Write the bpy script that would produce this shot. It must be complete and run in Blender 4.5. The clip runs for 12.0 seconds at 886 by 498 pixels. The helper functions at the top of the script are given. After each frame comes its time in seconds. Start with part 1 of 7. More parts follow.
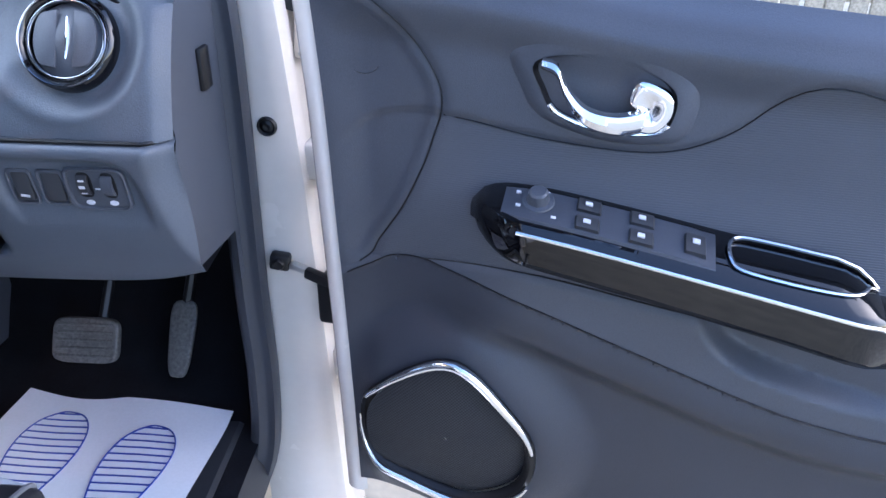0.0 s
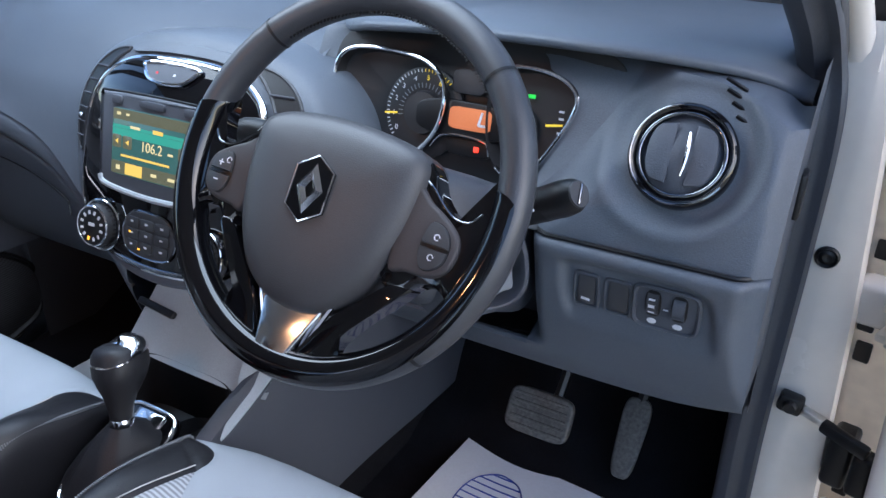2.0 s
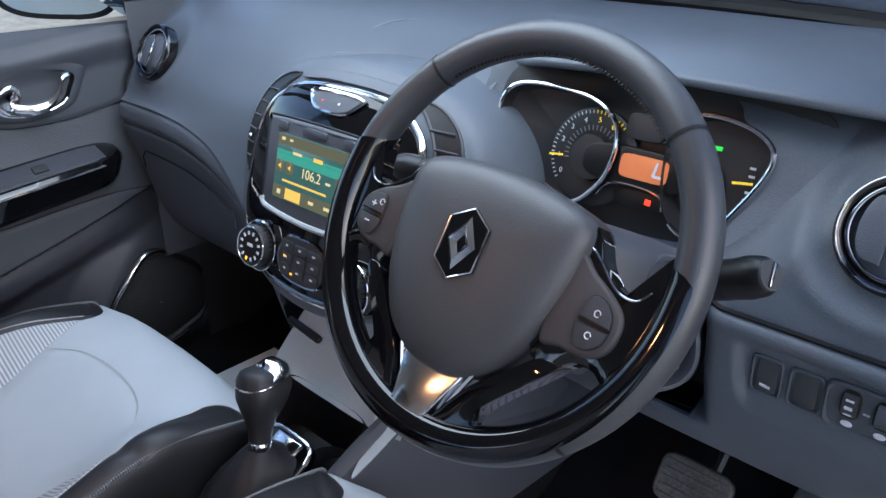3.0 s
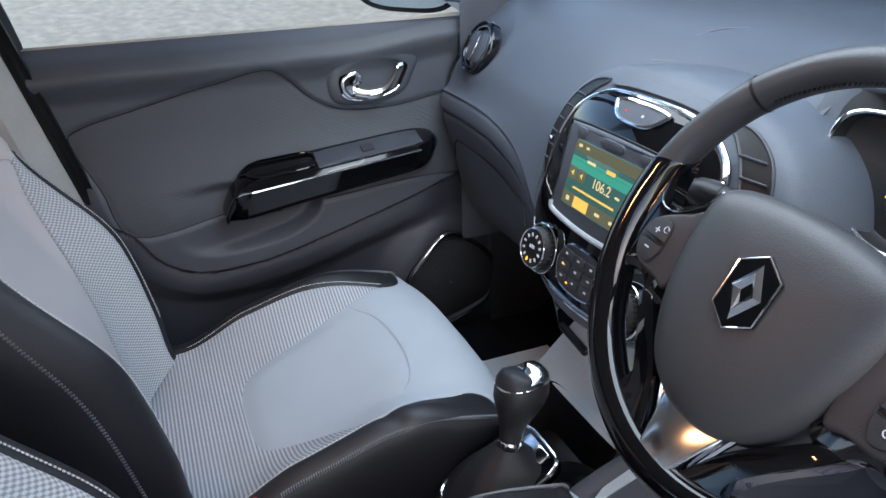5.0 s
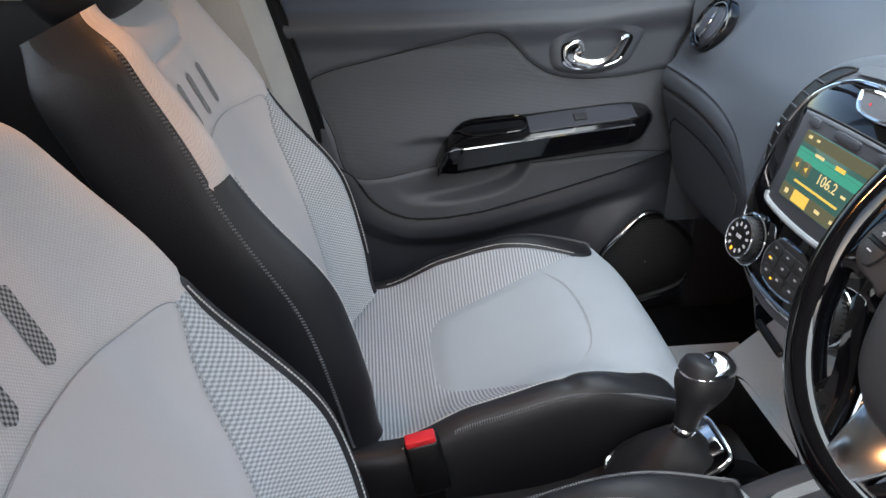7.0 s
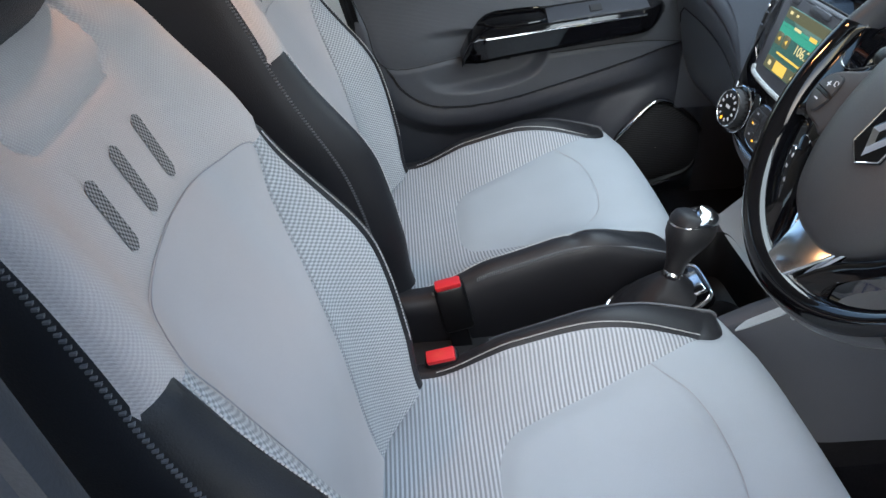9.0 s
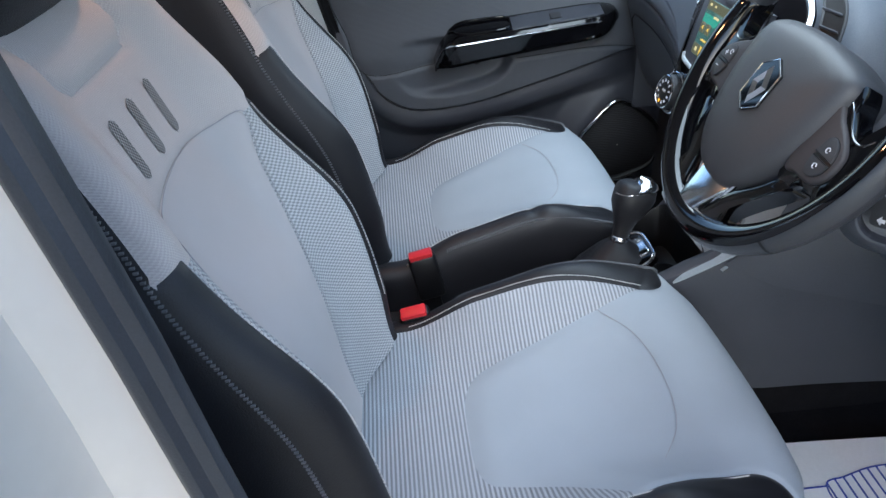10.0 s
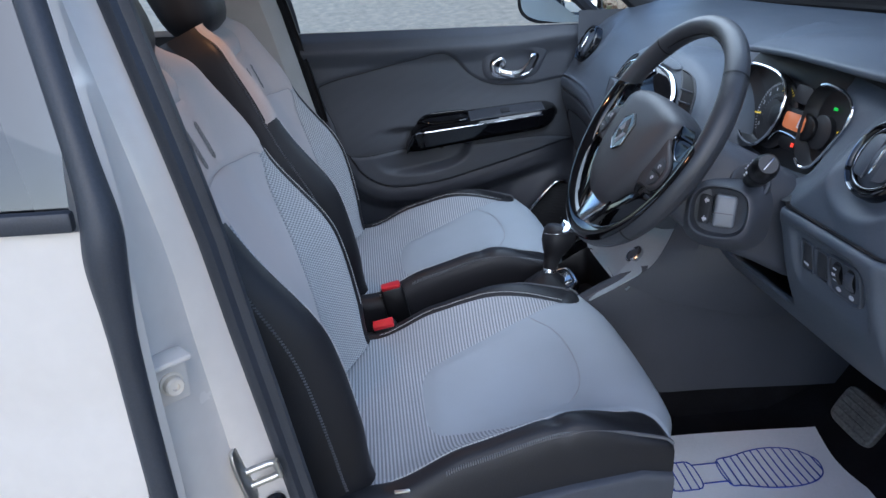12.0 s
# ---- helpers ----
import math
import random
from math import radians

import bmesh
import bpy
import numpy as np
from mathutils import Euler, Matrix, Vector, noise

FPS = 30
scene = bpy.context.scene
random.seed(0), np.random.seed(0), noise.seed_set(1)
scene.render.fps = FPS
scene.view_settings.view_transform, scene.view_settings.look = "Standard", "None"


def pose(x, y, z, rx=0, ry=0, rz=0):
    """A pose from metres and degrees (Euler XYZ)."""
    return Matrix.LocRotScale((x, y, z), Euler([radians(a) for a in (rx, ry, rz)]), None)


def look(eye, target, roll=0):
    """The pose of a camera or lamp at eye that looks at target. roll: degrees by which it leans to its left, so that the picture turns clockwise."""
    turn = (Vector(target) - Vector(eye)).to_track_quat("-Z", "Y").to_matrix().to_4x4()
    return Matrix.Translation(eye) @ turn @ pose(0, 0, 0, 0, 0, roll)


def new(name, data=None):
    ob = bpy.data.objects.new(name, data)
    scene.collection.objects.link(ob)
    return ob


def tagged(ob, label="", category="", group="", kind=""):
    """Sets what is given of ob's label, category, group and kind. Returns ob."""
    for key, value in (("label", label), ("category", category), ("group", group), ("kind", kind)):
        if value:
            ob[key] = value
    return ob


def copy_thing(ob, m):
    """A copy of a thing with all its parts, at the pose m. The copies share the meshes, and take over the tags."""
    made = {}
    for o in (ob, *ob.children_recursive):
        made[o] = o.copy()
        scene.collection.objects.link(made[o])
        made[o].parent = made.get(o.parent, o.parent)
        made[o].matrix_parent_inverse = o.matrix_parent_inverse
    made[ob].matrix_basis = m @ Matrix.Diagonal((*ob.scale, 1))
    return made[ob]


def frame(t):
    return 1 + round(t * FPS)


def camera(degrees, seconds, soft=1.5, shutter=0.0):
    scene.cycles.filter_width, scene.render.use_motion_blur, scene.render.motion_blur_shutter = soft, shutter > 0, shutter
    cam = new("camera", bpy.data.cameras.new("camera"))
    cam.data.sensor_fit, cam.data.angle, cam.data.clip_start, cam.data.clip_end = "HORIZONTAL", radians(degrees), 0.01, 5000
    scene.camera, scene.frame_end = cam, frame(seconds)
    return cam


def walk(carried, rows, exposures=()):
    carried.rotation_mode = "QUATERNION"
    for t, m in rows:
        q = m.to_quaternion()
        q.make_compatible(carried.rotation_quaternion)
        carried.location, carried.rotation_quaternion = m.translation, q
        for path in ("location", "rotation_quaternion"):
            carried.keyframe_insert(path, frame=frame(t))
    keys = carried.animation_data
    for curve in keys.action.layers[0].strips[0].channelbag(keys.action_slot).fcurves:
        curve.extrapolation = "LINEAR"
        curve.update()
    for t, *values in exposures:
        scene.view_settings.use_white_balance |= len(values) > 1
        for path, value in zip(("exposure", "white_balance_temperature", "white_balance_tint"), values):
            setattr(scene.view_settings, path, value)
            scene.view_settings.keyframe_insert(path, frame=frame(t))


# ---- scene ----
cam = camera(62.1, 12.0)
PATH = [
    (0, (1.04, -0.15, 1.188), (0.958, 1.615, 0.25), 1.1),
    (0.5, (0.949, -0.127, 1.199), (0.66, 1.625, 0.279), 1.4),
    (1, (0.85, -0.122, 1.214), (0.349, 1.585, 0.302), 1.5),
    (1.5, (0.782, -0.124, 1.227), (0.09, 1.53, 0.339), 1.3),
    (2, (0.747, -0.105, 1.238), (-0.145, 1.462, 0.374), 1.0),
    (2.5, (0.721, -0.076, 1.245), (-0.351, 1.385, 0.397), 0.7),
    (3, (0.702, -0.047, 1.254), (-0.526, 1.286, 0.409), 0.3),
    (5, (0.692, -0.011, 1.266), (-0.984, 0.667, 0.41), -1.4),
    (5.5, (0.698, -0.004, 1.262), (-1.039, 0.506, 0.412), -1.1),
    (6, (0.708, -0.014, 1.266), (-1.061, 0.36, 0.41), -0.9),
    (6.5, (0.711, -0.027, 1.266), (-1.069, 0.232, 0.392), -0.7),
    (7, (0.721, -0.03, 1.274), (-1.044, 0.141, 0.349), -0.6),
    (7.2, (0.727, -0.026, 1.269), (-1.029, 0.117, 0.323), -0.4),
    (8.8, (0.866, -0.039, 1.294), (-0.789, 0.035, 0.173), -2.3),
    (9, (0.896, -0.043, 1.288), (-0.76, 0.042, 0.169), -2.1),
    (9.5, (0.99, -0.034, 1.283), (-0.678, 0.06, 0.184), -2.6),
    (10, (1.065, -0.02, 1.275), (-0.636, 0.089, 0.229), -2.9),
    (10.5, (1.156, -0.02, 1.268), (-0.583, 0.11, 0.29), -2.9),
    (11, (1.261, -0.019, 1.258), (-0.514, 0.128, 0.348), -2.5),
    (11.5, (1.349, -0.021, 1.264), (-0.463, 0.15, 0.435), -2.1),
    (12, (1.42, -0.02, 1.273), (-0.418, 0.166, 0.508), -1.7),
]
walk(cam, [(t, look(eye, target, roll)) for t, eye, target, roll in PATH],
     [(0.0, 2.04, 5420, 17), (1.0, 1.82, 5560, 12), (2.0, 1.50, 5750, 12), (3.0, 1.36, 6000, 12), (5.5, 1.40, 6350, 11), (7.0, 1.44, 6800, 10), (9.0, 1.52, 6350, 6), (9.5, 1.50, 6050, 6), (10.5, 1.20, 5850, 8), (12.0, 0.92, 5550, 11)])

# ---------------------------------------------------------------- light
world = bpy.data.worlds.new("sky")
scene.world = world
world.use_nodes = True
sky = world.node_tree.nodes.new("ShaderNodeTexSky")
sky.sky_type, sky.sun_disc = "NISHITA", False
sky.sun_elevation, sky.sun_rotation = radians(34), radians(98)
world.node_tree.links.new(sky.outputs[0], world.node_tree.nodes["Background"].inputs[0])
world.node_tree.nodes["Background"].inputs[1].default_value = 0.15

sun = new("sun", bpy.data.lights.new("sun", "SUN"))
sun.data.energy, sun.data.angle, sun.data.color = 0.21, radians(50), (1.0, 0.96, 0.90)
sun.matrix_world = look((0, 0, 8), (-0.82, 0.11, 7.44))

# the warm courtesy lamp in the roof lining, lit while the door is open
dome = new("courtesy_lamp_light", bpy.data.lights.new("courtesy_lamp_light", "AREA"))
dome.data.shape, dome.data.size, dome.data.size_y = "RECTANGLE", 0.075, 0.035
dome.data.energy, dome.data.color = 0.66, (1.0, 0.47, 0.20)
dome.matrix_world = look((0.0, -0.34, 1.437), (0.1, 0.05, 0.6))

# fill lamps added inside windscreen and tailgate window, standing in for daylight through them
for name, size, power, tint, eye, aim in (("windscreen_daylight", (1.00, 0.32), 2.6, (0.82, 0.93, 1.0), (-0.06, 0.50, 1.365), (-0.06, 0.53, 0.70)),
                                          ("tailgate_daylight", (0.9, 0.35), 0.7, (0.90, 0.95, 1.0), (0.0, -1.20, 1.20), (0.0, 0.5, 0.85))):
    lamp = new(name, bpy.data.lights.new(name, "AREA"))
    lamp.data.shape, lamp.data.size, lamp.data.size_y = "RECTANGLE", *size
    lamp.data.energy, lamp.data.color = power, tint
    lamp.matrix_world = look(eye, aim)

# ---------------------------------------------------------------- materials
def material(name, base, rough=0.5, metal=0.0, grain=0.0, spec=0.5, size=900.0, vary=0.12, coat=0.0, wear=0.08, emit=None, power=0.0):
    """Principled surface with colour variation at two scales, uneven gloss and a fine relief."""
    m = bpy.data.materials.new(name)
    m.use_nodes = True
    nodes, links = m.node_tree.nodes, m.node_tree.links
    b = nodes["Principled BSDF"]
    b.inputs["Metallic"].default_value = metal
    b.inputs["Coat Weight"].default_value = coat
    b.inputs["Specular IOR Level"].default_value = spec
    b.inputs["Coat Roughness"].default_value = 0.04
    at = nodes.new("ShaderNodeTexCoord")
    big, small = nodes.new("ShaderNodeTexNoise"), nodes.new("ShaderNodeTexNoise")
    big.inputs["Scale"].default_value, big.inputs["Detail"].default_value = 9.0, 5.0
    small.inputs["Scale"].default_value, small.inputs["Detail"].default_value = size, 2.0
    for n in (big, small):
        links.new(at.outputs["Object"], n.inputs["Vector"])
    ramp = nodes.new("ShaderNodeMapRange")
    ramp.inputs[1].default_value, ramp.inputs[2].default_value = 0.25, 0.75
    ramp.inputs[3].default_value, ramp.inputs[4].default_value = 1 - vary, 1 + vary
    links.new(big.outputs[0], ramp.inputs[0])
    ramp2 = nodes.new("ShaderNodeMapRange")
    ramp2.inputs[1].default_value, ramp2.inputs[2].default_value = 0.25, 0.75
    ramp2.inputs[3].default_value, ramp2.inputs[4].default_value = 1 - vary, 1 + vary
    links.new(small.outputs[0], ramp2.inputs[0])
    mul = nodes.new("ShaderNodeMath")
    mul.operation = "MULTIPLY"
    links.new(ramp.outputs[0], mul.inputs[0])
    links.new(ramp2.outputs[0], mul.inputs[1])
    tint = nodes.new("ShaderNodeMix")
    tint.data_type, tint.blend_type = "RGBA", "MULTIPLY"
    tint.inputs["Factor"].default_value = 1.0
    tint.inputs[6].default_value = (*base, 1)
    links.new(mul.outputs[0], tint.inputs[7])
    links.new(tint.outputs[2], b.inputs["Base Color"])
    gloss = nodes.new("ShaderNodeMapRange")
    gloss.inputs[1].default_value, gloss.inputs[2].default_value = 0.3, 0.7
    gloss.inputs[3].default_value, gloss.inputs[4].default_value = max(rough - wear, 0.01), rough + wear
    links.new(big.outputs[0], gloss.inputs[0])
    links.new(gloss.outputs[0], b.inputs["Roughness"])
    if grain:
        bump = nodes.new("ShaderNodeBump")
        bump.inputs["Strength"].default_value, bump.inputs["Distance"].default_value = grain, 0.0006
        links.new(small.outputs[0], bump.inputs["Height"])
        links.new(bump.outputs[0], b.inputs["Normal"])
    if emit:
        b.inputs["Emission Color"].default_value = (*emit, 1)
        b.inputs["Emission Strength"].default_value = power
    return m


def striped(name, dark, light, pitch, axis, rough=0.85, share=0.5, weave=0.0):
    """Woven cloth with fine ribs across one axis, as colour and relief; weave > 0 breaks the ribs into a knit."""
    m = material(name, light, rough, grain=0.5, size=1400)
    nodes, links = m.node_tree.nodes, m.node_tree.links
    b = nodes["Principled BSDF"]
    at = nodes.new("ShaderNodeTexCoord")
    sep = nodes.new("ShaderNodeSeparateXYZ")
    links.new(at.outputs["Object"], sep.inputs[0])

    def wave(out, step):
        k, s = nodes.new("ShaderNodeMath"), nodes.new("ShaderNodeMath")
        k.operation, s.operation = "MULTIPLY", "SINE"
        k.inputs[1].default_value = 2 * math.pi / step
        links.new(out, k.inputs[0])
        links.new(k.outputs[0], s.inputs[0])
        return s.outputs[0]

    rib = wave(sep.outputs[axis], pitch)
    if weave:
        other = wave(sep.outputs[(axis + 1) % 3], weave)
        mulw = nodes.new("ShaderNodeMath")
        mulw.operation = "MULTIPLY"
        links.new(rib, mulw.inputs[0])
        links.new(other, mulw.inputs[1])
        rib = mulw.outputs[0]
    r = nodes.new("ShaderNodeMapRange")
    r.inputs[1].default_value, r.inputs[2].default_value = -0.5, 0.5
    r.inputs[3].default_value, r.inputs[4].default_value = 0.0, 1.0
    links.new(rib, r.inputs[0])
    mix = nodes.new("ShaderNodeMix")
    mix.data_type = "RGBA"
    mix.inputs[6].default_value = (*dark, 1)
    old = b.inputs["Base Color"].links[0].from_socket
    links.new(old, mix.inputs[7])
    links.new(r.outputs[0], mix.inputs["Factor"])
    links.new(mix.outputs[2], b.inputs["Base Color"])
    bump = nodes.new("ShaderNodeBump")
    bump.inputs["Strength"].default_value, bump.inputs["Distance"].default_value = 0.5, 0.0008
    links.new(r.outputs[0], bump.inputs["Height"])
    links.new(bump.outputs[0], b.inputs["Normal"])
    return m


PLASTIC = material("grained_plastic", (0.060, 0.066, 0.081), 0.52, grain=0.55, size=700, wear=0.05)
SOFT = material("soft_dash_skin", (0.074, 0.086, 0.106), 0.50, grain=0.6, size=650, wear=0.05)
DARK = material("dark_plastic", (0.030, 0.031, 0.035), 0.5, grain=0.4, size=800)
BLACKP = material("black_plastic", (0.005, 0.005, 0.006), 0.4, spec=0.35, grain=0.3, size=900)
GLOSS = material("piano_black", (0.003, 0.003, 0.004), 0.05, coat=0.15, wear=0.03, vary=0.3)
CHROME = material("chrome", (0.82, 0.83, 0.85), 0.10, metal=1.0, wear=0.05, vary=0.04)
SATIN = material("satin_silver", (0.62, 0.64, 0.67), 0.17, metal=1.0, wear=0.06, vary=0.05)
LEATHER = material("wheel_leather", (0.034, 0.036, 0.042), 0.38, grain=0.45, size=800, wear=0.07)
CLOTH = material("grey_seat_cloth", (0.375, 0.42, 0.465), 0.9, grain=0.9, size=1500, vary=0.05)
STRIPE = striped("ribbed_seat_cloth", (0.22, 0.235, 0.26), (0.43, 0.46, 0.50), 0.0058, 1)
KNIT = striped("knitted_seat_cloth", (0.24, 0.25, 0.265), (0.50, 0.52, 0.54), 0.0054, 2, weave=0.0066)
# backrest cloths: the courtesy lamp's warm light is mixed into their pinkish colour
RIBCLOTH = striped("fine_rib_seat_cloth", (0.48, 0.44, 0.43), (0.56, 0.515, 0.505), 0.0032, 2, weave=0.0032)
WARMLITCLOTH = material("grey_backrest_cloth", (0.475, 0.455, 0.46), 0.9, grain=0.9, size=1500, vary=0.05)
SEATBLACK = material("black_seat_vinyl", (0.015, 0.0155, 0.019), 0.45, spec=0.4, grain=0.7, size=600, wear=0.06)
ZIP = material("zip_teeth", (0.14, 0.145, 0.16), 0.35)
SLIT = striped("perforated_mesh", (0.05, 0.05, 0.05), (0.34, 0.33, 0.33), 0.0050, 2, weave=0.0050)
SLOPE = material("pale_grey_console_trim", (0.36, 0.40, 0.43), 0.45, grain=0.4, size=700)
DARKCHROME = material("dark_chrome", (0.22, 0.225, 0.24), 0.12, metal=1.0, wear=0.05, vary=0.04)
PAINT = material("white_body_paint", (0.66, 0.61, 0.55), 0.24, coat=0.6, vary=0.02, wear=0.04, size=60)
PRIMER = material("dusty_white_paint", (0.74, 0.66, 0.55), 0.45, vary=0.10, size=40, grain=0.2)
RUBBER = material("rubber_seal", (0.034, 0.038, 0.048), 0.48, grain=0.3, size=500)
CARPET = material("black_carpet", (0.010, 0.010, 0.012), 0.95, spec=0.05, grain=1.0, size=900, vary=0.4)
PAPER = material("white_paper", (0.78, 0.79, 0.82), 0.7, vary=0.03, size=200, grain=0.15)
INK = material("blue_ink", (0.03, 0.06, 0.33), 0.6, vary=0.08)
RED = material("red_plastic", (0.62, 0.025, 0.035), 0.35)
PEDAL = material("worn_pedal_rubber", (0.10, 0.095, 0.09), 0.6, grain=0.8, size=180, vary=0.4)
STITCH = material("light_thread", (0.55, 0.55, 0.55), 0.8)
THREAD = material("dark_thread", (0.33, 0.33, 0.35), 0.8)
TRIM = material("dark_door_plastic", (0.050, 0.055, 0.069), 0.5, grain=0.5, size=700, wear=0.05)
# darker copy of the door plastic: shade below the trim band as colour
SHADEDTRIM = material("hard_lower_door_plastic", (0.032, 0.035, 0.045), 0.48, grain=0.5, size=700, wear=0.05)
INSERT = striped("ribbed_door_skin", (0.060, 0.065, 0.078), (0.068, 0.074, 0.088), 0.0026, 2, rough=0.6)
GRILLE = striped("speaker_cloth", (0.003, 0.003, 0.003), (0.030, 0.031, 0.036), 0.0046, 2, rough=0.7, weave=0.0046)
REMOTE = material("light_grey_plastic", (0.15, 0.16, 0.18), 0.4, grain=0.3)
STEEL = material("zinc_steel", (0.58, 0.57, 0.54), 0.35, metal=1.0, vary=0.1)
WHITEINK = material("white_marking", (0.62, 0.62, 0.66), 0.6)
GREENLAMP = material("green_telltale", (0.02, 0.2, 0.02), 0.4, emit=(0.05, 1.0, 0.1), power=0.28)
REDLAMP = material("red_telltale", (0.3, 0.01, 0.01), 0.4, emit=(1.0, 0.05, 0.02), power=0.7)
AMBER = material("amber_light", (0.4, 0.2, 0.02), 0.4, emit=(1.0, 0.55, 0.08), power=0.35)
YELLOW = material("yellow_needle", (0.6, 0.4, 0.02), 0.5, emit=(1.0, 0.7, 0.05), power=0.22)
ORANGEDISP = material("orange_display", (0.3, 0.1, 0.04), 0.3, emit=(1.0, 0.28, 0.10), power=0.17)
DIALBLACK = material("dial_face", (0.014, 0.014, 0.016), 0.5)
LCD = material("teal_screen", (0.01, 0.03, 0.03), 0.15, emit=(0.040, 0.105, 0.090), power=0.40)
LCDGREY = material("screen_band", (0.02, 0.02, 0.02), 0.2, emit=(0.10, 0.10, 0.055), power=0.45)
LCDTEAL = material("screen_teal_band", (0.01, 0.03, 0.03), 0.2, emit=(0.045, 0.30, 0.21), power=0.45)
LCDPALE = material("screen_pale_text", (0.02, 0.02, 0.02), 0.2, emit=(0.75, 0.62, 0.30), power=0.45)
AMBERLAMP = material("amber_indicator", (0.4, 0.2, 0.02), 0.4, emit=(1.0, 0.42, 0.03), power=0.8)
POD = material("button_pod_plastic", (0.040, 0.036, 0.038), 0.5, grain=0.4, size=900)
LCDAMBER = material("screen_amber", (0.02, 0.02, 0.02), 0.2, emit=(0.85, 0.55, 0.10), power=0.45)
ROOFING = material("grey_headlining", (0.45, 0.44, 0.42), 0.95, grain=0.5, size=700)
BARK = material("weathered_fence_wood", (0.40, 0.34, 0.25), 0.85, grain=0.5, size=60, vary=0.3)
GRAVEL = material("pale_gravel", (0.60, 0.51, 0.36), 0.9, grain=0.3, size=14, vary=0.16)
LITTER = material("leaf_litter", (0.15, 0.10, 0.06), 0.9, grain=0.8, size=40, vary=0.5)
DEADLEAF = material("dry_brown_leaves", (0.26, 0.19, 0.13), 0.85, vary=0.4, size=20)
GRASS = material("rough_green_grass", (0.14, 0.24, 0.04), 0.6, vary=0.35, size=20)
LEAF = material("ivy_leaves", (0.07, 0.11, 0.03), 0.6, vary=0.4, size=20)


def glass(name, tint, ior=1.45):
    m = bpy.data.materials.new(name)
    m.use_nodes = True
    b = m.node_tree.nodes["Principled BSDF"]
    b.inputs["Base Color"].default_value = (*tint, 1)
    b.inputs["Roughness"].default_value = 0.0
    b.inputs["IOR"].default_value = ior
    b.inputs["Transmission Weight"].default_value = 1.0
    return m


GLASS = glass("window_glass", (0.93, 0.97, 0.96))

# ---------------------------------------------------------------- mesh helpers
def curve_through(pts, n=8, closed=False):
    """Points on a smooth curve through the given ones."""
    p = [np.array(a, float) for a in pts]
    out, last = [], len(p) if closed else len(p) - 1
    for i in range(last):
        if closed:
            a, b, c, d = p[i - 1], p[i], p[(i + 1) % len(p)], p[(i + 2) % len(p)]
        else:
            a, b, c, d = p[max(i - 1, 0)], p[i], p[i + 1], p[min(i + 2, len(p) - 1)]
        for k in range(n):
            t = k / n
            out.append(0.5 * (2 * b + (c - a) * t + (2 * a - 5 * b + 4 * c - d) * t * t + (3 * b - a - 3 * c + d) * t**3))
    if not closed:
        out.append(p[-1])
    return np.array(out)


def along(table, t):
    """A value read from a short table of (position, value), smoothly."""
    xs, ys = [a for a, _ in table], np.array([b for _, b in table], float)
    if t <= xs[0]:
        return ys[0]
    for i in range(len(xs) - 1):
        if t <= xs[i + 1]:
            k = (t - xs[i]) / (xs[i + 1] - xs[i])
            m0 = (ys[i + 1] - ys[i - 1]) / (xs[i + 1] - xs[i - 1]) if i else (ys[1] - ys[0]) / (xs[1] - xs[0])
            m1 = (ys[i + 2] - ys[i]) / (xs[i + 2] - xs[i]) if i + 2 < len(xs) else (ys[i + 1] - ys[i]) / (xs[i + 1] - xs[i])
            h = xs[i + 1] - xs[i]
            return (2 * k**3 - 3 * k**2 + 1) * ys[i] + (k**3 - 2 * k**2 + k) * h * m0 + (3 * k**2 - 2 * k**3) * ys[i + 1] + (k**3 - k**2) * h * m1
    return ys[-1]


def ease(a, b, x):
    t = min(max((x - a) / (b - a), 0.0), 1.0)
    return t * t * (3 - 2 * t)


def inside(pts, x, y):
    """Signed distance to a closed outline: positive inside."""
    p = np.asarray(pts)
    q = np.roll(p, -1, 0)
    d = q - p
    t = np.clip(((x - p[:, 0]) * d[:, 0] + (y - p[:, 1]) * d[:, 1]) / np.maximum((d**2).sum(1), 1e-12), 0, 1)
    gap = np.hypot(p[:, 0] + t * d[:, 0] - x, p[:, 1] + t * d[:, 1] - y).min()
    up = (p[:, 1] > y) != (q[:, 1] > y)
    with np.errstate(divide="ignore", invalid="ignore"):
        cross = x < (q[:, 0] - p[:, 0]) * (y - p[:, 1]) / (q[:, 1] - p[:, 1]) + p[:, 0]
    return gap if (up & cross).sum() % 2 else -gap


def near(pts, x, y):
    """Distance to an open line."""
    p = np.asarray(pts)[:-1]
    d = np.asarray(pts)[1:] - p
    t = np.clip(((x - p[:, 0]) * d[:, 0] + (y - p[:, 1]) * d[:, 1]) / np.maximum((d**2).sum(1), 1e-12), 0, 1)
    return np.hypot(p[:, 0] + t * d[:, 0] - x, p[:, 1] + t * d[:, 1] - y).min()


def basis(o, x, y):
    """A frame at o whose x and y axes lie along the given directions."""
    x = Vector(x).normalized()
    z = x.cross(Vector(y)).normalized()
    y = z.cross(x)
    m = Matrix((x, y, z)).transposed().to_4x4()
    m.translation = o
    return m


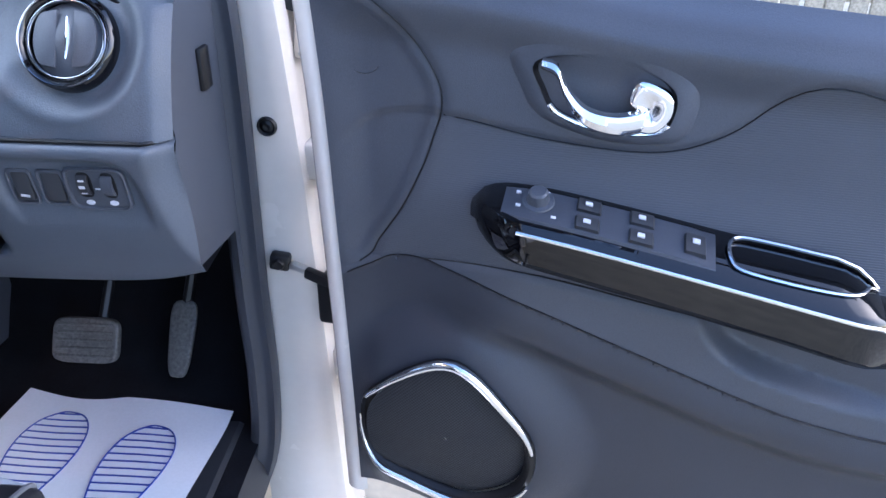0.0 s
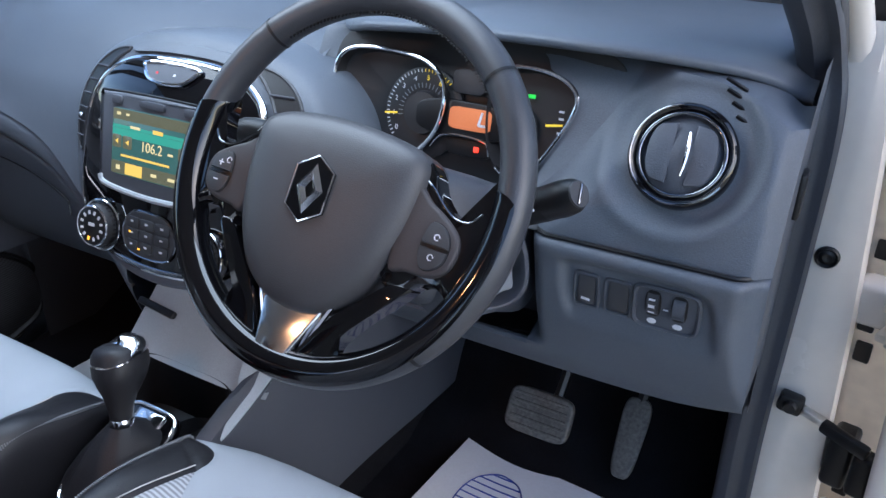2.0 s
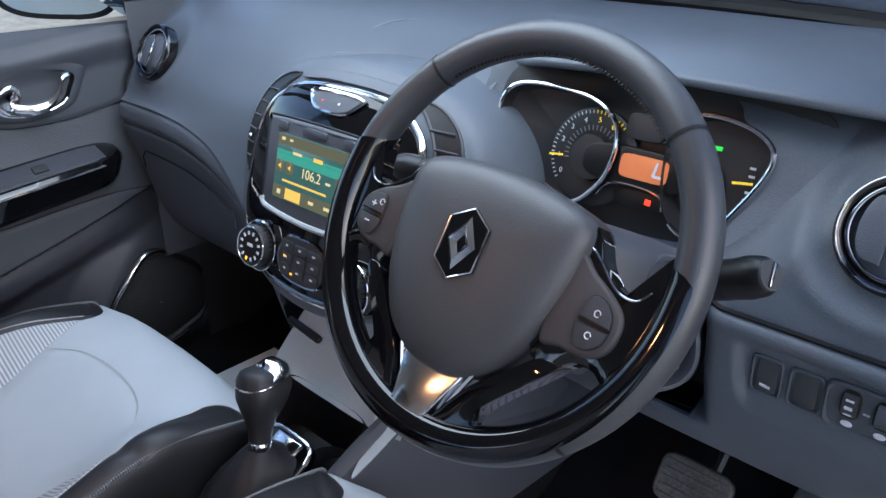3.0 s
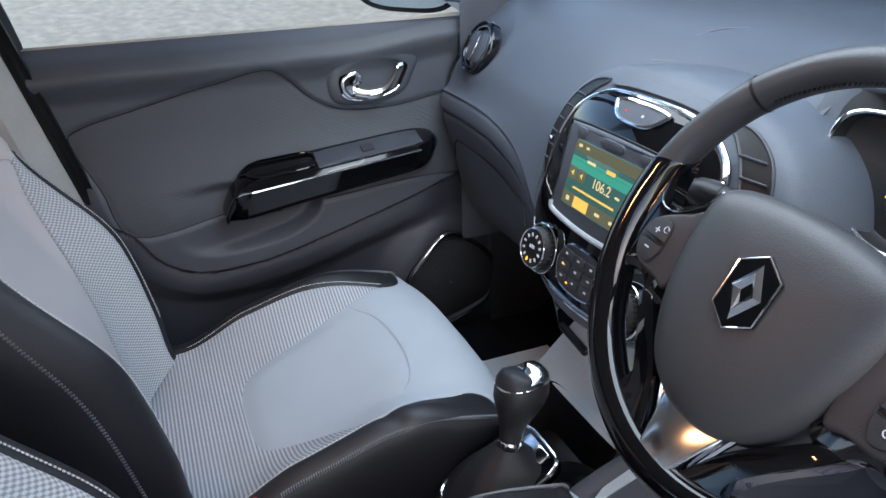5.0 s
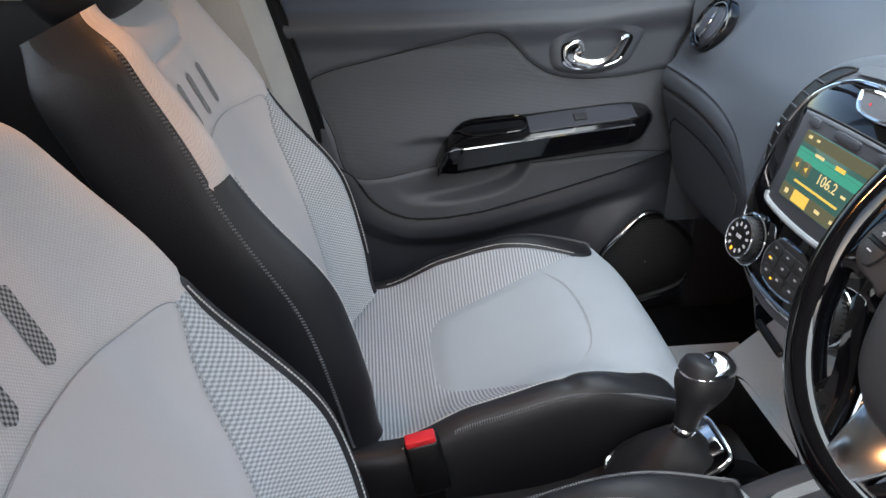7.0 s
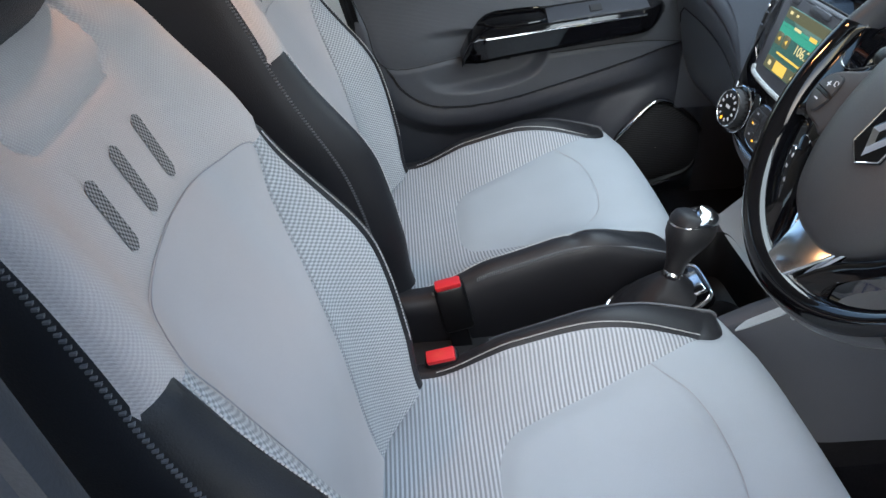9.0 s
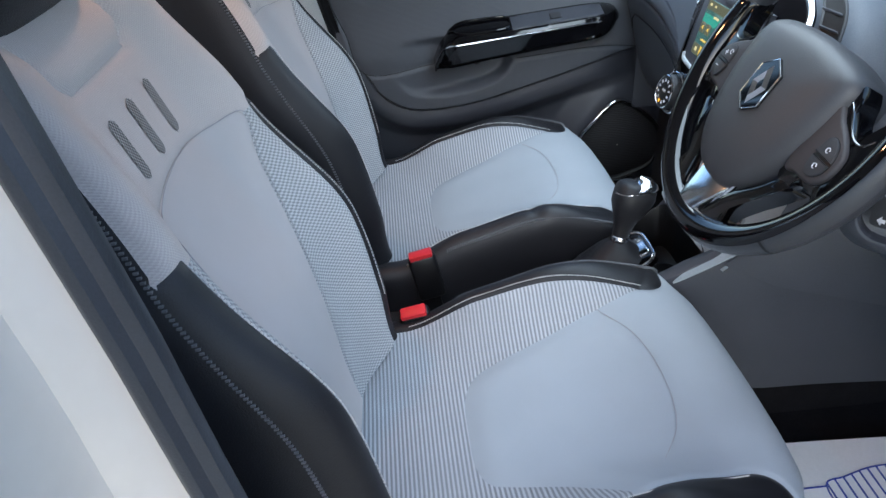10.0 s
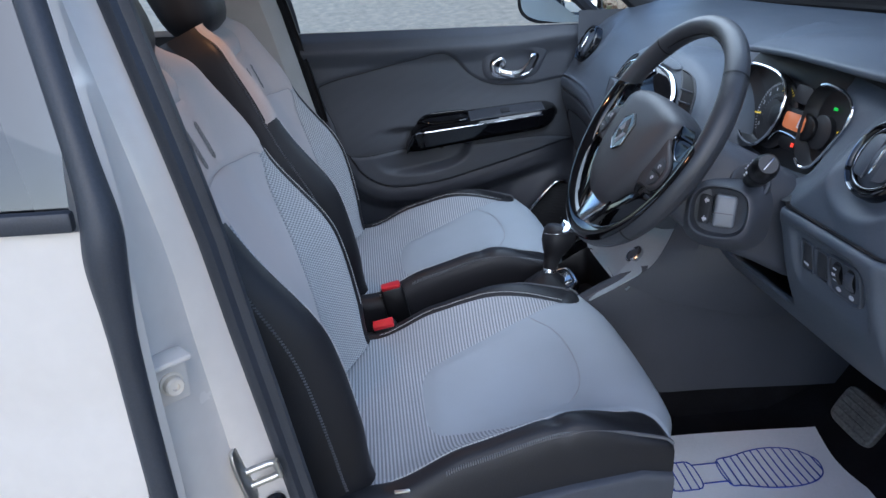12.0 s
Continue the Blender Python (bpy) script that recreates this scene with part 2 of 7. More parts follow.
class Mesh:
    """Collects the faces of one part."""

    def __init__(self):
        self.v, self.f = [], []

    def add(self, v, f, m=None):
        n = len(self.v)
        self.v += [tuple(m @ Vector(p)) if m else tuple(p) for p in v]
        self.f += [tuple(i + n for i in q) for q in f]
        return self

    def sheet(self, rows, closed=False, cap=False):
        """A skin over rows of points."""
        r, c = len(rows), len(rows[0])
        f = [(i * c + j, i * c + (j + 1) % c, (i + 1) * c + (j + 1) % c, (i + 1) * c + j) for i in range(r - 1) for j in range(c if closed else c - 1)]
        if cap:
            f += [tuple(range(c))[::-1], tuple((r - 1) * c + j for j in range(c))]
        return self.add([p for row in rows for p in row], f)

    def box(self, size, m=None, bevel=0.004, seg=2):
        bm = bmesh.new()
        bmesh.ops.create_cube(bm, size=1)
        bmesh.ops.scale(bm, vec=size, verts=bm.verts)
        if bevel:
            bmesh.ops.bevel(bm, geom=list(bm.edges), offset=min(bevel, min(size) * 0.45), segments=seg, profile=0.5, affect="EDGES")
        bm.verts.index_update()
        self.add([v.co.copy() for v in bm.verts], [[v.index for v in f.verts] for f in bm.faces], m)
        bm.free()
        return self

    def tube(self, path, r, n=8, closed=False, flat=1.0):
        """A round rod along a path; r may be a list."""
        path = [Vector(p) for p in path]
        rows, up = [], None
        for i, p in enumerate(path):
            a = path[i - 1] if (i or closed) else p
            b = path[(i + 1) % len(path)] if (closed or i + 1 < len(path)) else p
            d = (b - a).normalized()
            if up is None:
                up = d.orthogonal().normalized()
            up = (up - d * up.dot(d)).normalized()
            s, k = d.cross(up), r[i] if isinstance(r, (list, tuple)) else r
            rows.append([p + (up * math.cos(t) * flat + s * math.sin(t)) * k for t in [2 * math.pi * j / n for j in range(n)]])
        if closed:
            rows.append(rows[0])
        return self.sheet(rows, closed=True, cap=not closed)

    def turned(self, profile, m, n=32):
        """A body of revolution about the frame's z axis; profile of (radius, height)."""
        rows = [[m @ Vector((r * math.cos(t), r * math.sin(t), h)) for t in [2 * math.pi * j / n for j in range(n)]] for r, h in profile]
        return self.sheet(rows, closed=True, cap=True)

    def plate(self, outline, m, thick, bevel=0.001, dome=0.0, seg=2):
        """A flat piece with rounded rim: outline in the frame's xy, rising along its z."""
        p = np.array([(a[0], a[1]) for a in outline], float)
        if (p[:, 0] * np.roll(p[:, 1], -1) - p[:, 1] * np.roll(p[:, 0], -1)).sum() < 0:
            p = p[::-1]
        d = np.roll(p, -1, 0) - np.roll(p, 1, 0)
        nrm = np.stack([-d[:, 1], d[:, 0]], 1) / np.maximum(np.hypot(d[:, 0], d[:, 1])[:, None], 1e-9)
        rows = [[(*a, 0) for a in p]]
        for k in range(seg + 1):
            t = k / seg * math.pi / 2
            rows.append([(*a, thick - bevel + bevel * math.sin(t)) for a in p + nrm * bevel * (1 - math.cos(t))])
        base = p + nrm * bevel
        c = base.mean(0)
        if dome:
            for k in (0.75, 0.45, 0.2):
                rows.append([(*a, thick + dome * (1 - k * k)) for a in c + (base - c) * k])
        rows = [[m @ Vector(a) for a in row] for row in rows]
        return self.sheet(rows, closed=True, cap=True)

    def ob(self, name, mat, parent=None, label="", smooth=True, flip=True):
        me = bpy.data.meshes.new(name)
        me.from_pydata(self.v, [], self.f)
        if flip:
            bm = bmesh.new()
            bm.from_mesh(me)
            bmesh.ops.recalc_face_normals(bm, faces=bm.faces)
            bm.to_mesh(me)
            bm.free()
        me.materials.append(mat)
        me.polygons.foreach_set("use_smooth", [smooth] * len(me.polygons))
        if smooth:
            me.set_sharp_from_angle(angle=radians(38))
        o = new(name, me)
        if parent:
            o.parent = parent
        return tagged(o, label) if label else o


def thing(name, label, category, group="", kind="", at=(0, 0, 0)):
    o = new(name)
    o.location = at
    o.empty_display_size = 0.05
    return tagged(o, label, category, group, kind)


def ring(rx, ry, n=32, power=2.0, x=0.0, y=0.0):
    """A rounded outline: power 2 is an ellipse, more is boxier."""
    out = []
    for i in range(n):
        t = 2 * math.pi * i / n
        c, s = math.cos(t), math.sin(t)
        out.append((x + rx * math.copysign(abs(c) ** (2 / power), c), y + ry * math.copysign(abs(s) ** (2 / power), s)))
    return out


def patches(nu, nv, place, cuts, labels):
    """A surface over the unit square, cut into patches along the lines where the functions in cuts change sign.
    place(u, v) gives points, labels(u, v) the name of the patch. Vertices are slid onto the cut lines. Returns {label: Mesh}."""
    U, V = np.meshgrid(np.linspace(0, 1, nu + 1), np.linspace(0, 1, nv + 1), indexing="ij")
    locked = np.zeros(U.shape, bool)
    for g in cuts:
        G = np.array([[g(U[i, j], V[i, j]) for j in range(nv + 1)] for i in range(nu + 1)])
        move = {}
        for di, dj in ((1, 0), (0, 1)):
            a, b = G[: nu + 1 - di, : nv + 1 - dj], G[di:, dj:]
            for i, j in np.argwhere((a > 0) != (b > 0)):
                p, q = (i, j), (i + di, j + dj)
                if abs(G[q]) < abs(G[p]):
                    p, q = q, p
                t = G[p] / (G[p] - G[q])
                if not locked[p] and (p not in move or t < move[p][0]):
                    move[p] = (t, U[p] + (U[q] - U[p]) * t, V[p] + (V[q] - V[p]) * t)
        for p, (t, u, v) in move.items():
            onu, onv = p[0] in (0, nu), p[1] in (0, nv)
            if not onu:
                U[p] = u
            if not onv:
                V[p] = v
            locked[p] = True
    P = [[tuple(place(U[i, j], V[i, j])) for j in range(nv + 1)] for i in range(nu + 1)]
    made, index = {}, {}
    for i in range(nu):
        for j in range(nv):
            c = [(i, j), (i + 1, j), (i + 1, j + 1), (i, j + 1)]
            d02 = locked[c[0]] + locked[c[2]]
            d13 = locked[c[1]] + locked[c[3]]
            tris = ([c[0], c[1], c[2]], [c[0], c[2], c[3]]) if d02 >= d13 else ([c[0], c[1], c[3]], [c[1], c[2], c[3]])
            for tri in tris:
                name = labels(sum(U[k] for k in tri) / 3, sum(V[k] for k in tri) / 3)
                if name is None:
                    continue
                m = made.setdefault(name, Mesh())
                seen = index.setdefault(name, {})
                face = []
                for k in tri:
                    if k not in seen:
                        seen[k] = len(m.v)
                        m.v.append(P[k[0]][k[1]])
                    face.append(seen[k])
                m.f.append(tuple(face))
    return made


def words(text, size, m, mat, parent, name="lettering", extrude=0.0002):
    """Lettering as a mesh in the frame's xy plane."""
    cu = bpy.data.curves.new(name, "FONT")
    cu.body, cu.size, cu.extrude, cu.align_x, cu.align_y = text, size, extrude, "CENTER", "CENTER"
    tmp = new("lettering", cu)
    me = bpy.data.meshes.new_from_object(tmp.evaluated_get(bpy.context.evaluated_depsgraph_get()))
    bpy.data.objects.remove(tmp)
    me.transform(m)
    me.materials.clear()
    me.materials.append(mat)
    o = new(name, me)
    o.parent = parent
    return o

# ---------------------------------------------------------------- ground and surroundings
bm = Mesh()
rows = []
for i in range(61):
    x = -60 + 2 * i
    rows.append([(x, -60 + 2 * j, 0.02 * math.sin(x * 0.7 + j) if abs(x) > 3 or abs(j - 30) > 3 else 0.0) for j in range(61)])
ground = tagged(bm.sheet(rows).ob("ground", GRAVEL), "pale gravelly driveway with scattered fallen leaves", "ground", kind="structure")
m = Mesh()
m.add([(-2000, -2000, -0.05), (2000, -2000, -0.05), (2000, 2000, -0.05), (-2000, 2000, -0.05)], [(0, 1, 2, 3)])
tagged(m.ob("ground", GRAVEL), "pale open ground stretching away", "ground", kind="structure")

rng = random.Random(4)


def fence(name, a, b, high, label):
    """A close-boarded fence of upright planks on two rails, with posts."""
    f = thing(name, label, "fence")
    a, b = Vector(a), Vector(b)
    d = (b - a).normalized()
    n = int((b - a).length / 0.15)
    turn = math.degrees(math.atan2(d.y, d.x))
    plank = None
    for i in range(n):
        p = a + d * (0.15 * i + rng.uniform(-0.006, 0.006))
        if plank is None:
            plank = Mesh().box((0.125, 0.02, high), None, 0.004, 1).ob("plank", BARK, f)
            o = plank
        else:
            o = new("plank", plank.data)
            o.parent = f
        o.matrix_local = pose(p.x, p.y, high / 2 + 0.05 + rng.uniform(-0.012, 0.012), 0, rng.uniform(-0.6, 0.6), turn)
    side = Vector((-d.y, d.x, 0))
    for z in (0.4, high - 0.25):
        Mesh().box(((b - a).length, 0.05, 0.08), Matrix.Translation((a + b) / 2 + side * 0.035 + Vector((0, 0, z))) @ pose(0, 0, 0, 0, 0, turn), 0.004).ob("rail", BARK, f)
    for k in range(int((b - a).length / 2.4) + 1):
        p = a + d * 2.4 * k + side * 0.09
        Mesh().box((0.09, 0.09, high + 0.1), pose(p.x, p.y, (high + 0.1) / 2), 0.006).ob("post", BARK, f)
    return f


fence("garden_fence", (-8.5, 6.2, 0), (7.0, 5.0, 0), 1.8, "weathered grey-brown close-boarded timber fence")
fence("garden_fence", (-10.5, 0.5, 0), (-8.6, 6.1, 0), 1.7, "weathered timber fence behind the leafy bank")

# leafy bank at the foot of the fence
bank = thing("leaf_bank", "low earth bank covered with brown leaves and ivy", "bank", kind="stuff")
rows = []
for i in range(40):
    t = i / 39
    p = Vector((-10.4 + 4.4 * t, 2.2 + 2.9 * t, 0))
    rows.append([(p.x - 0.7 + 1.9 * s + 0.1 * math.sin(9 * t + 5 * s), p.y + 1.2 - 1.8 * s, 0.5 * math.sin(math.pi * min(1, s * 0.9 + 0.12)) * (0.8 + 0.2 * math.sin(13 * t)) - 0.03) for s in [j / 11 for j in range(12)]])
Mesh().sheet(rows).ob("earth", LITTER, bank)
m1, m2 = Mesh(), Mesh()
for i in range(2600):
    t, s = rng.random(), rng.random()
    row = rows[min(int(t * 39), 39)]
    q = Vector(row[min(int(s * 12), 11)]) + Vector((rng.uniform(-0.1, 0.1), rng.uniform(-0.1, 0.1), rng.uniform(0.0, 0.08)))
    k = rng.uniform(0.03, 0.07)
    a = pose(q.x, q.y, q.z, rng.uniform(-50, 50), rng.uniform(-50, 50), rng.uniform(0, 360))
    (m1 if rng.random() < 0.45 else m2).add([(-k, 0, 0), (0, -k * 0.6, 0.01), (k, 0, 0), (0, k * 0.6, 0.01)], [(0, 1, 2, 3)], a)
tagged(m1.ob("ivy", LEAF, bank, "green ivy leaves", False, False), kind="stuff")
tagged(m2.ob("dead_leaves", LITTER, bank, "brown fallen leaves", False, False), kind="stuff")
m = Mesh()
for i in range(5200):
    k = rng.uniform(0.02, 0.06)
    x, y = -6.2 - 9.5 * rng.random(), -3.0 + 7.5 * rng.random()
    # thick along the foot of the bank, thin streaks on the open drive
    thick = ease(0.6, 2.6, y + 0.12 * (x + 9)) + 0.35 * noise.noise(Vector((x * 0.9, y * 0.5, 3))) - 0.05
    if thick < 0.25 + 0.5 * rng.random():
        continue
    m.add([(-k, 0, 0), (0, -k * 0.6, 0.006), (k, 0, 0), (0, k * 0.6, 0.006)], [(0, 1, 2, 3)], pose(x, y, 0.035, rng.uniform(-15, 15), rng.uniform(-15, 15), rng.uniform(0, 360)))
tagged(m.ob("fallen_leaves", DEADLEAF, None, "", False, False), "brown fallen leaves gathered along the edge of the drive", "leaves", kind="stuff")
m = Mesh()
for i in range(1500):
    x, y = -9.3 + rng.gauss(0, 0.45), 2.75 + rng.gauss(0, 0.28)
    h, lean_x, lean_y, w = rng.uniform(0.08, 0.26), rng.uniform(-0.10, 0.10), rng.uniform(-0.10, 0.10), rng.uniform(0.004, 0.008)
    a = rng.uniform(0, 6.28)
    dx, dy = w * math.cos(a), w * math.sin(a)
    m.add([(x - dx, y - dy, 0.0), (x + dx, y + dy, 0.0), (x + dx * 0.7 + lean_x * 0.4, y + dy * 0.7 + lean_y * 0.4, h * 0.6), (x + lean_x, y + lean_y, h), (x - dx * 0.7 + lean_x * 0.4, y - dy * 0.7 + lean_y * 0.4, h * 0.6)], [(0, 1, 2, 3, 4)])
tagged(m.ob("grass_tuft", GRASS, None, "", False, False), "rough green grass growing beside the drive", "grass", kind="stuff")

# ---------------------------------------------------------------- car shell
FLOOR = 0.335
body = thing("car_shell", "white painted car body shell with the driver's door opening", "car body")

# floor pan, tunnel sides are in the console
m = Mesh()
m.sheet([[(-0.74, y, z), (-0.3, y, z - 0.005), (0.3, y, z - 0.005), (0.70, y, z)] for y, z in ((-1.2, 0.42), (-0.55, 0.42), (-0.5, 0.33), (0.80, FLOOR - 0.005), (0.92, 0.39), (1.06, 0.60), (1.10, 0.95))])
tagged(m.ob("floor", CARPET), "black carpeted car floor and footwell", "floor", kind="structure")

# roof lining and outer roof
rows = [[(x, y, 1.47 - 0.10 * (abs(x) / 0.66) ** 4 - 0.05 * ((y + 0.45) / 0.9) ** 2) for x in np.linspace(-0.62, 0.60, 17)] for y in np.linspace(-1.3, 0.38, 15)]
tagged(Mesh().sheet(rows).ob("ceiling", ROOFING), "pale grey fabric roof lining", "ceiling", kind="structure")
Mesh().sheet([[(x * 1.07, y, z + 0.05) for x, y, z in r] for r in rows]).ob("roof", PAINT, body, "white roof")
lamp = thing("courtesy_lamp", "lit warm courtesy lamp in the roof lining", "lamp")
Mesh().box((0.17, 0.09, 0.02), pose(0, -0.34, 1.452), 0.008).ob("lamp_base", PLASTIC, lamp)

# rear closing: parcel shelf, rear glass, side glass behind
m = Mesh().sheet([[(x, -1.25, z) for x in (-0.72, 0, 0.72)] for z in (0.4, 1.0)])
m.ob("rear_bulkhead", DARK, body)
m = Mesh().sheet([[(x, y, z) for x in (-0.60, 0, 0.60)] for y, z in ((-1.25, 1.0), (-1.28, 1.2), (-1.3, 1.40))])
o = m.ob("rear_glass", GLASS, body)
o.visible_shadow = False

# rear bench seen between the front seats
bench = thing("rear_bench", "dark grey cloth rear bench seat", "bench seat")
Mesh().box((1.20, 0.45, 0.16), pose(-0.02, -0.86, 0.52, 8), 0.05, 4).ob("seat_cushion", SEATBLACK, bench)
Mesh().box((1.20, 0.14, 0.60), pose(-0.02, -1.10, 0.82, -20), 0.05, 4).ob("backrest", SEATBLACK, bench)

# hinge pillar on the driver's side
rows = []
for z, r in curve_through([(0.10, 0.850), (0.18, 0.836), (0.40, 0.824), (0.513, 0.818), (0.66, 0.809), (0.795, 0.801), (0.985, 0.785), (1.06, 0.776), (1.13, 0.764)], 4):
    rows.append([(0.69, 0.81, z), (0.715, 0.800, z), (0.735, 0.797, z), (0.755, 0.795, z), (r - 0.016, 0.796, z), (r - 0.005, 0.800, z), (r, 0.810, z), (r + 0.001, 0.83, z), (r + 0.002, 0.90, z)])
Mesh().sheet([list(r) for r in rows]).ob("hinge_pillar", PAINT, body, "white painted hinge pillar")
# upper part of the screen pillar
path = curve_through([(0.742, 0.83, 1.02), (0.724, 0.80, 1.12), (0.692, 0.66, 1.23), (0.645, 0.48, 1.36), (0.60, 0.36, 1.43)], 6)
Mesh().tube(path, [0.022] * len(path), 12, flat=0.8).ob("screen_pillar", PAINT, body, "white windscreen pillar")
path = curve_through([(0.705, 0.86, 1.06), (0.685, 0.68, 1.19), (0.645, 0.49, 1.33), (0.59, 0.36, 1.42)], 6)
Mesh().tube(path, 0.028, 12, flat=0.7).ob("pillar_trim", DARK, body, "dark plastic pillar trim")
# roof rail
path = [(0.60, 0.36, 1.445), (0.63, 0.0, 1.475), (0.64, -0.4, 1.475), (0.62, -1.2, 1.43)]
Mesh().tube(path, 0.05, 12).ob("roof_rail", PAINT, body)
path = [(-0.62, 0.36, 1.43), (-0.66, 0.0, 1.46), (-0.66, -0.4, 1.46), (-0.64, -1.2, 1.42)]
Mesh().tube(path, 0.05, 12).ob("roof_rail", PAINT, body)

# door rubber on the aperture edge: up the hinge pillar
def strip(name, path, wide, deep, mat, parent, label="", out=(0, -1, 0)):
    """A flat rounded strip along a path."""
    path = [Vector(p) for p in path]
    rows = []
    for i, p in enumerate(path):
        d = (path[min(i + 1, len(path) - 1)] - path[max(i - 1, 0)]).normalized()
        o = Vector(out)
        o = (o - d * o.dot(d)).normalized()
        s = d.cross(o)
        rows.append([p + s * wide / 2 * a + o * deep * b for a, b in ((-1, 0), (-1, 0.5), (-0.75, 0.85), (-0.35, 1), (0.1, 0.75), (0.35, 0.8), (0.7, 0.95), (0.95, 0.6), (1, 0))])
    return Mesh().sheet(rows).ob(name, mat, parent, label)


path = curve_through([(0.655, 0.77, 0.17), (0.702, 0.775, 0.30), (0.715, 0.777, 0.45), (0.713, 0.777, 0.62), (0.715, 0.777, 0.85), (0.713, 0.777, 1.02), (0.698, 0.772, 1.10), (0.675, 0.66, 1.185), (0.63, 0.50, 1.31), (0.58, 0.38, 1.40)], 6)
strip("door_seal", path, 0.048, 0.022, RUBBER, body, "dark grey rubber door seal", (0.1, -1, 0.1))

# sill
rows = [[(x, y, z) for x, z in ((0.62, 0.06), (0.66, 0.11), (0.70, 0.12), (0.74, 0.115), (0.77, 0.10), (0.80, 0.07), (0.81, 0.04))] for y in np.linspace(-0.30, 0.83, 12)]
Mesh().sheet(rows).ob("sill", PAINT, body, "white painted door sill")
rows = [[(x, y, z) for x, z in ((0.60, 0.332), (0.655, 0.335), (0.69, 0.31), (0.712, 0.25))] for y in np.linspace(-0.30, 0.80, 12)]
Mesh().sheet(rows).ob("sill_trim", DARK, body)

# centre pillar on the driver's side
def pillar_front(z):
    return along(((0.30, -0.06), (0.55, -0.112), (0.68, -0.136), (0.80, -0.157), (0.916, -0.178), (1.023, -0.197), (1.236, -0.252), (1.46, -0.325)), z)


def lean(z):
    return along(((0.3, 0.0), (0.9, 0.0), (1.05, -0.005), (1.24, -0.027), (1.46, -0.08)), z)


rows = []
for z in np.linspace(0.30, 1.46, 30):
    f, l = pillar_front(z), lean(z)
    b = -0.275 if z < 1.0 else -0.275 - 0.20 * (z - 1.0)
    rows.append([(0.716 + l, f + 0.004, z), (0.726 + l, f - 0.006, z), (0.742 + l, f + (b - f) * 0.22, z), (0.744 + l, f + (b - f) * 0.30, z), (0.753 + l, f + (b - f) * 0.36, z), (0.766 + l, f + (b - f) * 0.42, z),
                 (0.788 + l, f + (b - f) * 0.52, z), (0.800 + l, f + (b - f) * 0.62, z), (0.808 + l, f + (b - f) * 0.72, z), (0.820 + l, f + (b - f) * 0.86, z), (0.824 + l, b, z)])
Mesh().sheet(rows).ob("centre_pillar", PAINT, body, "glossy white painted centre pillar")
path = [(0.708 + lean(z), pillar_front(z) + 0.011, z) for z in np.linspace(0.30, 1.46, 24)]
strip("door_seal", path, 0.030, 0.018, RUBBER, body, "dark grey rubber door seal", (1, 0.35, 0))
rows = [[(x + lean(z), pillar_front(z) + dy, z) for x, dy in ((0.700, -0.012), (0.690, -0.05), (0.675, -0.10), (0.665, -0.16))] for z in np.linspace(0.33, 1.46, 16)]
Mesh().sheet(rows).ob("pillar_trim", DARK, body, "dark plastic centre pillar trim")

# rear door: lower skin, belt moulding, glass, edge seal
rdoor = thing("rear_door", "closed white rear door with a dark belt strip", "car door")
rows = [[(0.838 + 0.012 * math.sin(math.pi * (z - 0.35) / 0.75) - 0.012 * math.exp(-((z - 0.90) / 0.02) ** 2) * 0.5, y, z) for z in np.linspace(0.3, 1.068, 26)] for y in np.linspace(-1.3, -0.243, 14)]
Mesh().sheet(rows).ob("door_skin", PAINT, rdoor, "white painted door skin")
Mesh().box((0.012, 1.04, 0.018), pose(0.842, -0.775, 1.078), 0.004).ob("belt_moulding", RUBBER, rdoor, "dark grey belt moulding")
rows = [[(0.835 - 0.30 * (z - 1.06) ** 1.1, y, z) for z in np.linspace(1.06, 1.42, 8)] for y in (-1.25, -0.8, -0.262)]
Mesh().sheet(rows).ob("pane", glass("dark_rear_glass", (0.02, 0.025, 0.03), 1.9), rdoor, "tinted rear side window")
path = curve_through([(0.842, -0.205, 0.30), (0.844, -0.222, 0.62), (0.844, -0.233, 0.85), (0.842, -0.238, 1.02), (0.838, -0.237, 1.08), (0.822, -0.250, 1.16), (0.798, -0.268, 1.245), (0.73, -0.315, 1.45)], 6)
Mesh().tube(path, [0.012 + 0.005 * math.exp(-((p[2] - 1.05) / 0.05) ** 2) for p in path], 10).ob("edge_seal", RUBBER, rdoor, "dark rubber door edge seal")
path = [(p[0] - 0.012, p[1] + 0.003, p[2]) for p in path]
Mesh().tube(path, 0.012, 8).ob("frame", PAINT, rdoor)

# hardware on the pillars
plug = thing("rubber_plug", "round black rubber plug in the white pillar", "plug")
Mesh().turned([(0.0, 0.003), (0.005, 0.004), (0.009, 0.002), (0.0115, 0.005), (0.0135, 0.003), (0.014, 0)], basis((0.754, 0.795, 0.863), (1, 0.02, 0), (0, 0, 1)), 24).ob("plug_body", BLACKP, plug)
plug = thing("rubber_plug", "round black rubber plug low on the centre pillar", "plug")
Mesh().turned([(0.0, 0.003), (0.005, 0.004), (0.009, 0.002), (0.0115, 0.005), (0.0135, 0.003), (0.014, 0)], basis((0.737, -0.152, 0.690), (-0.40, 0.92, 0), (0, 0, 1)), 24).ob("plug_body", BLACKP, plug)

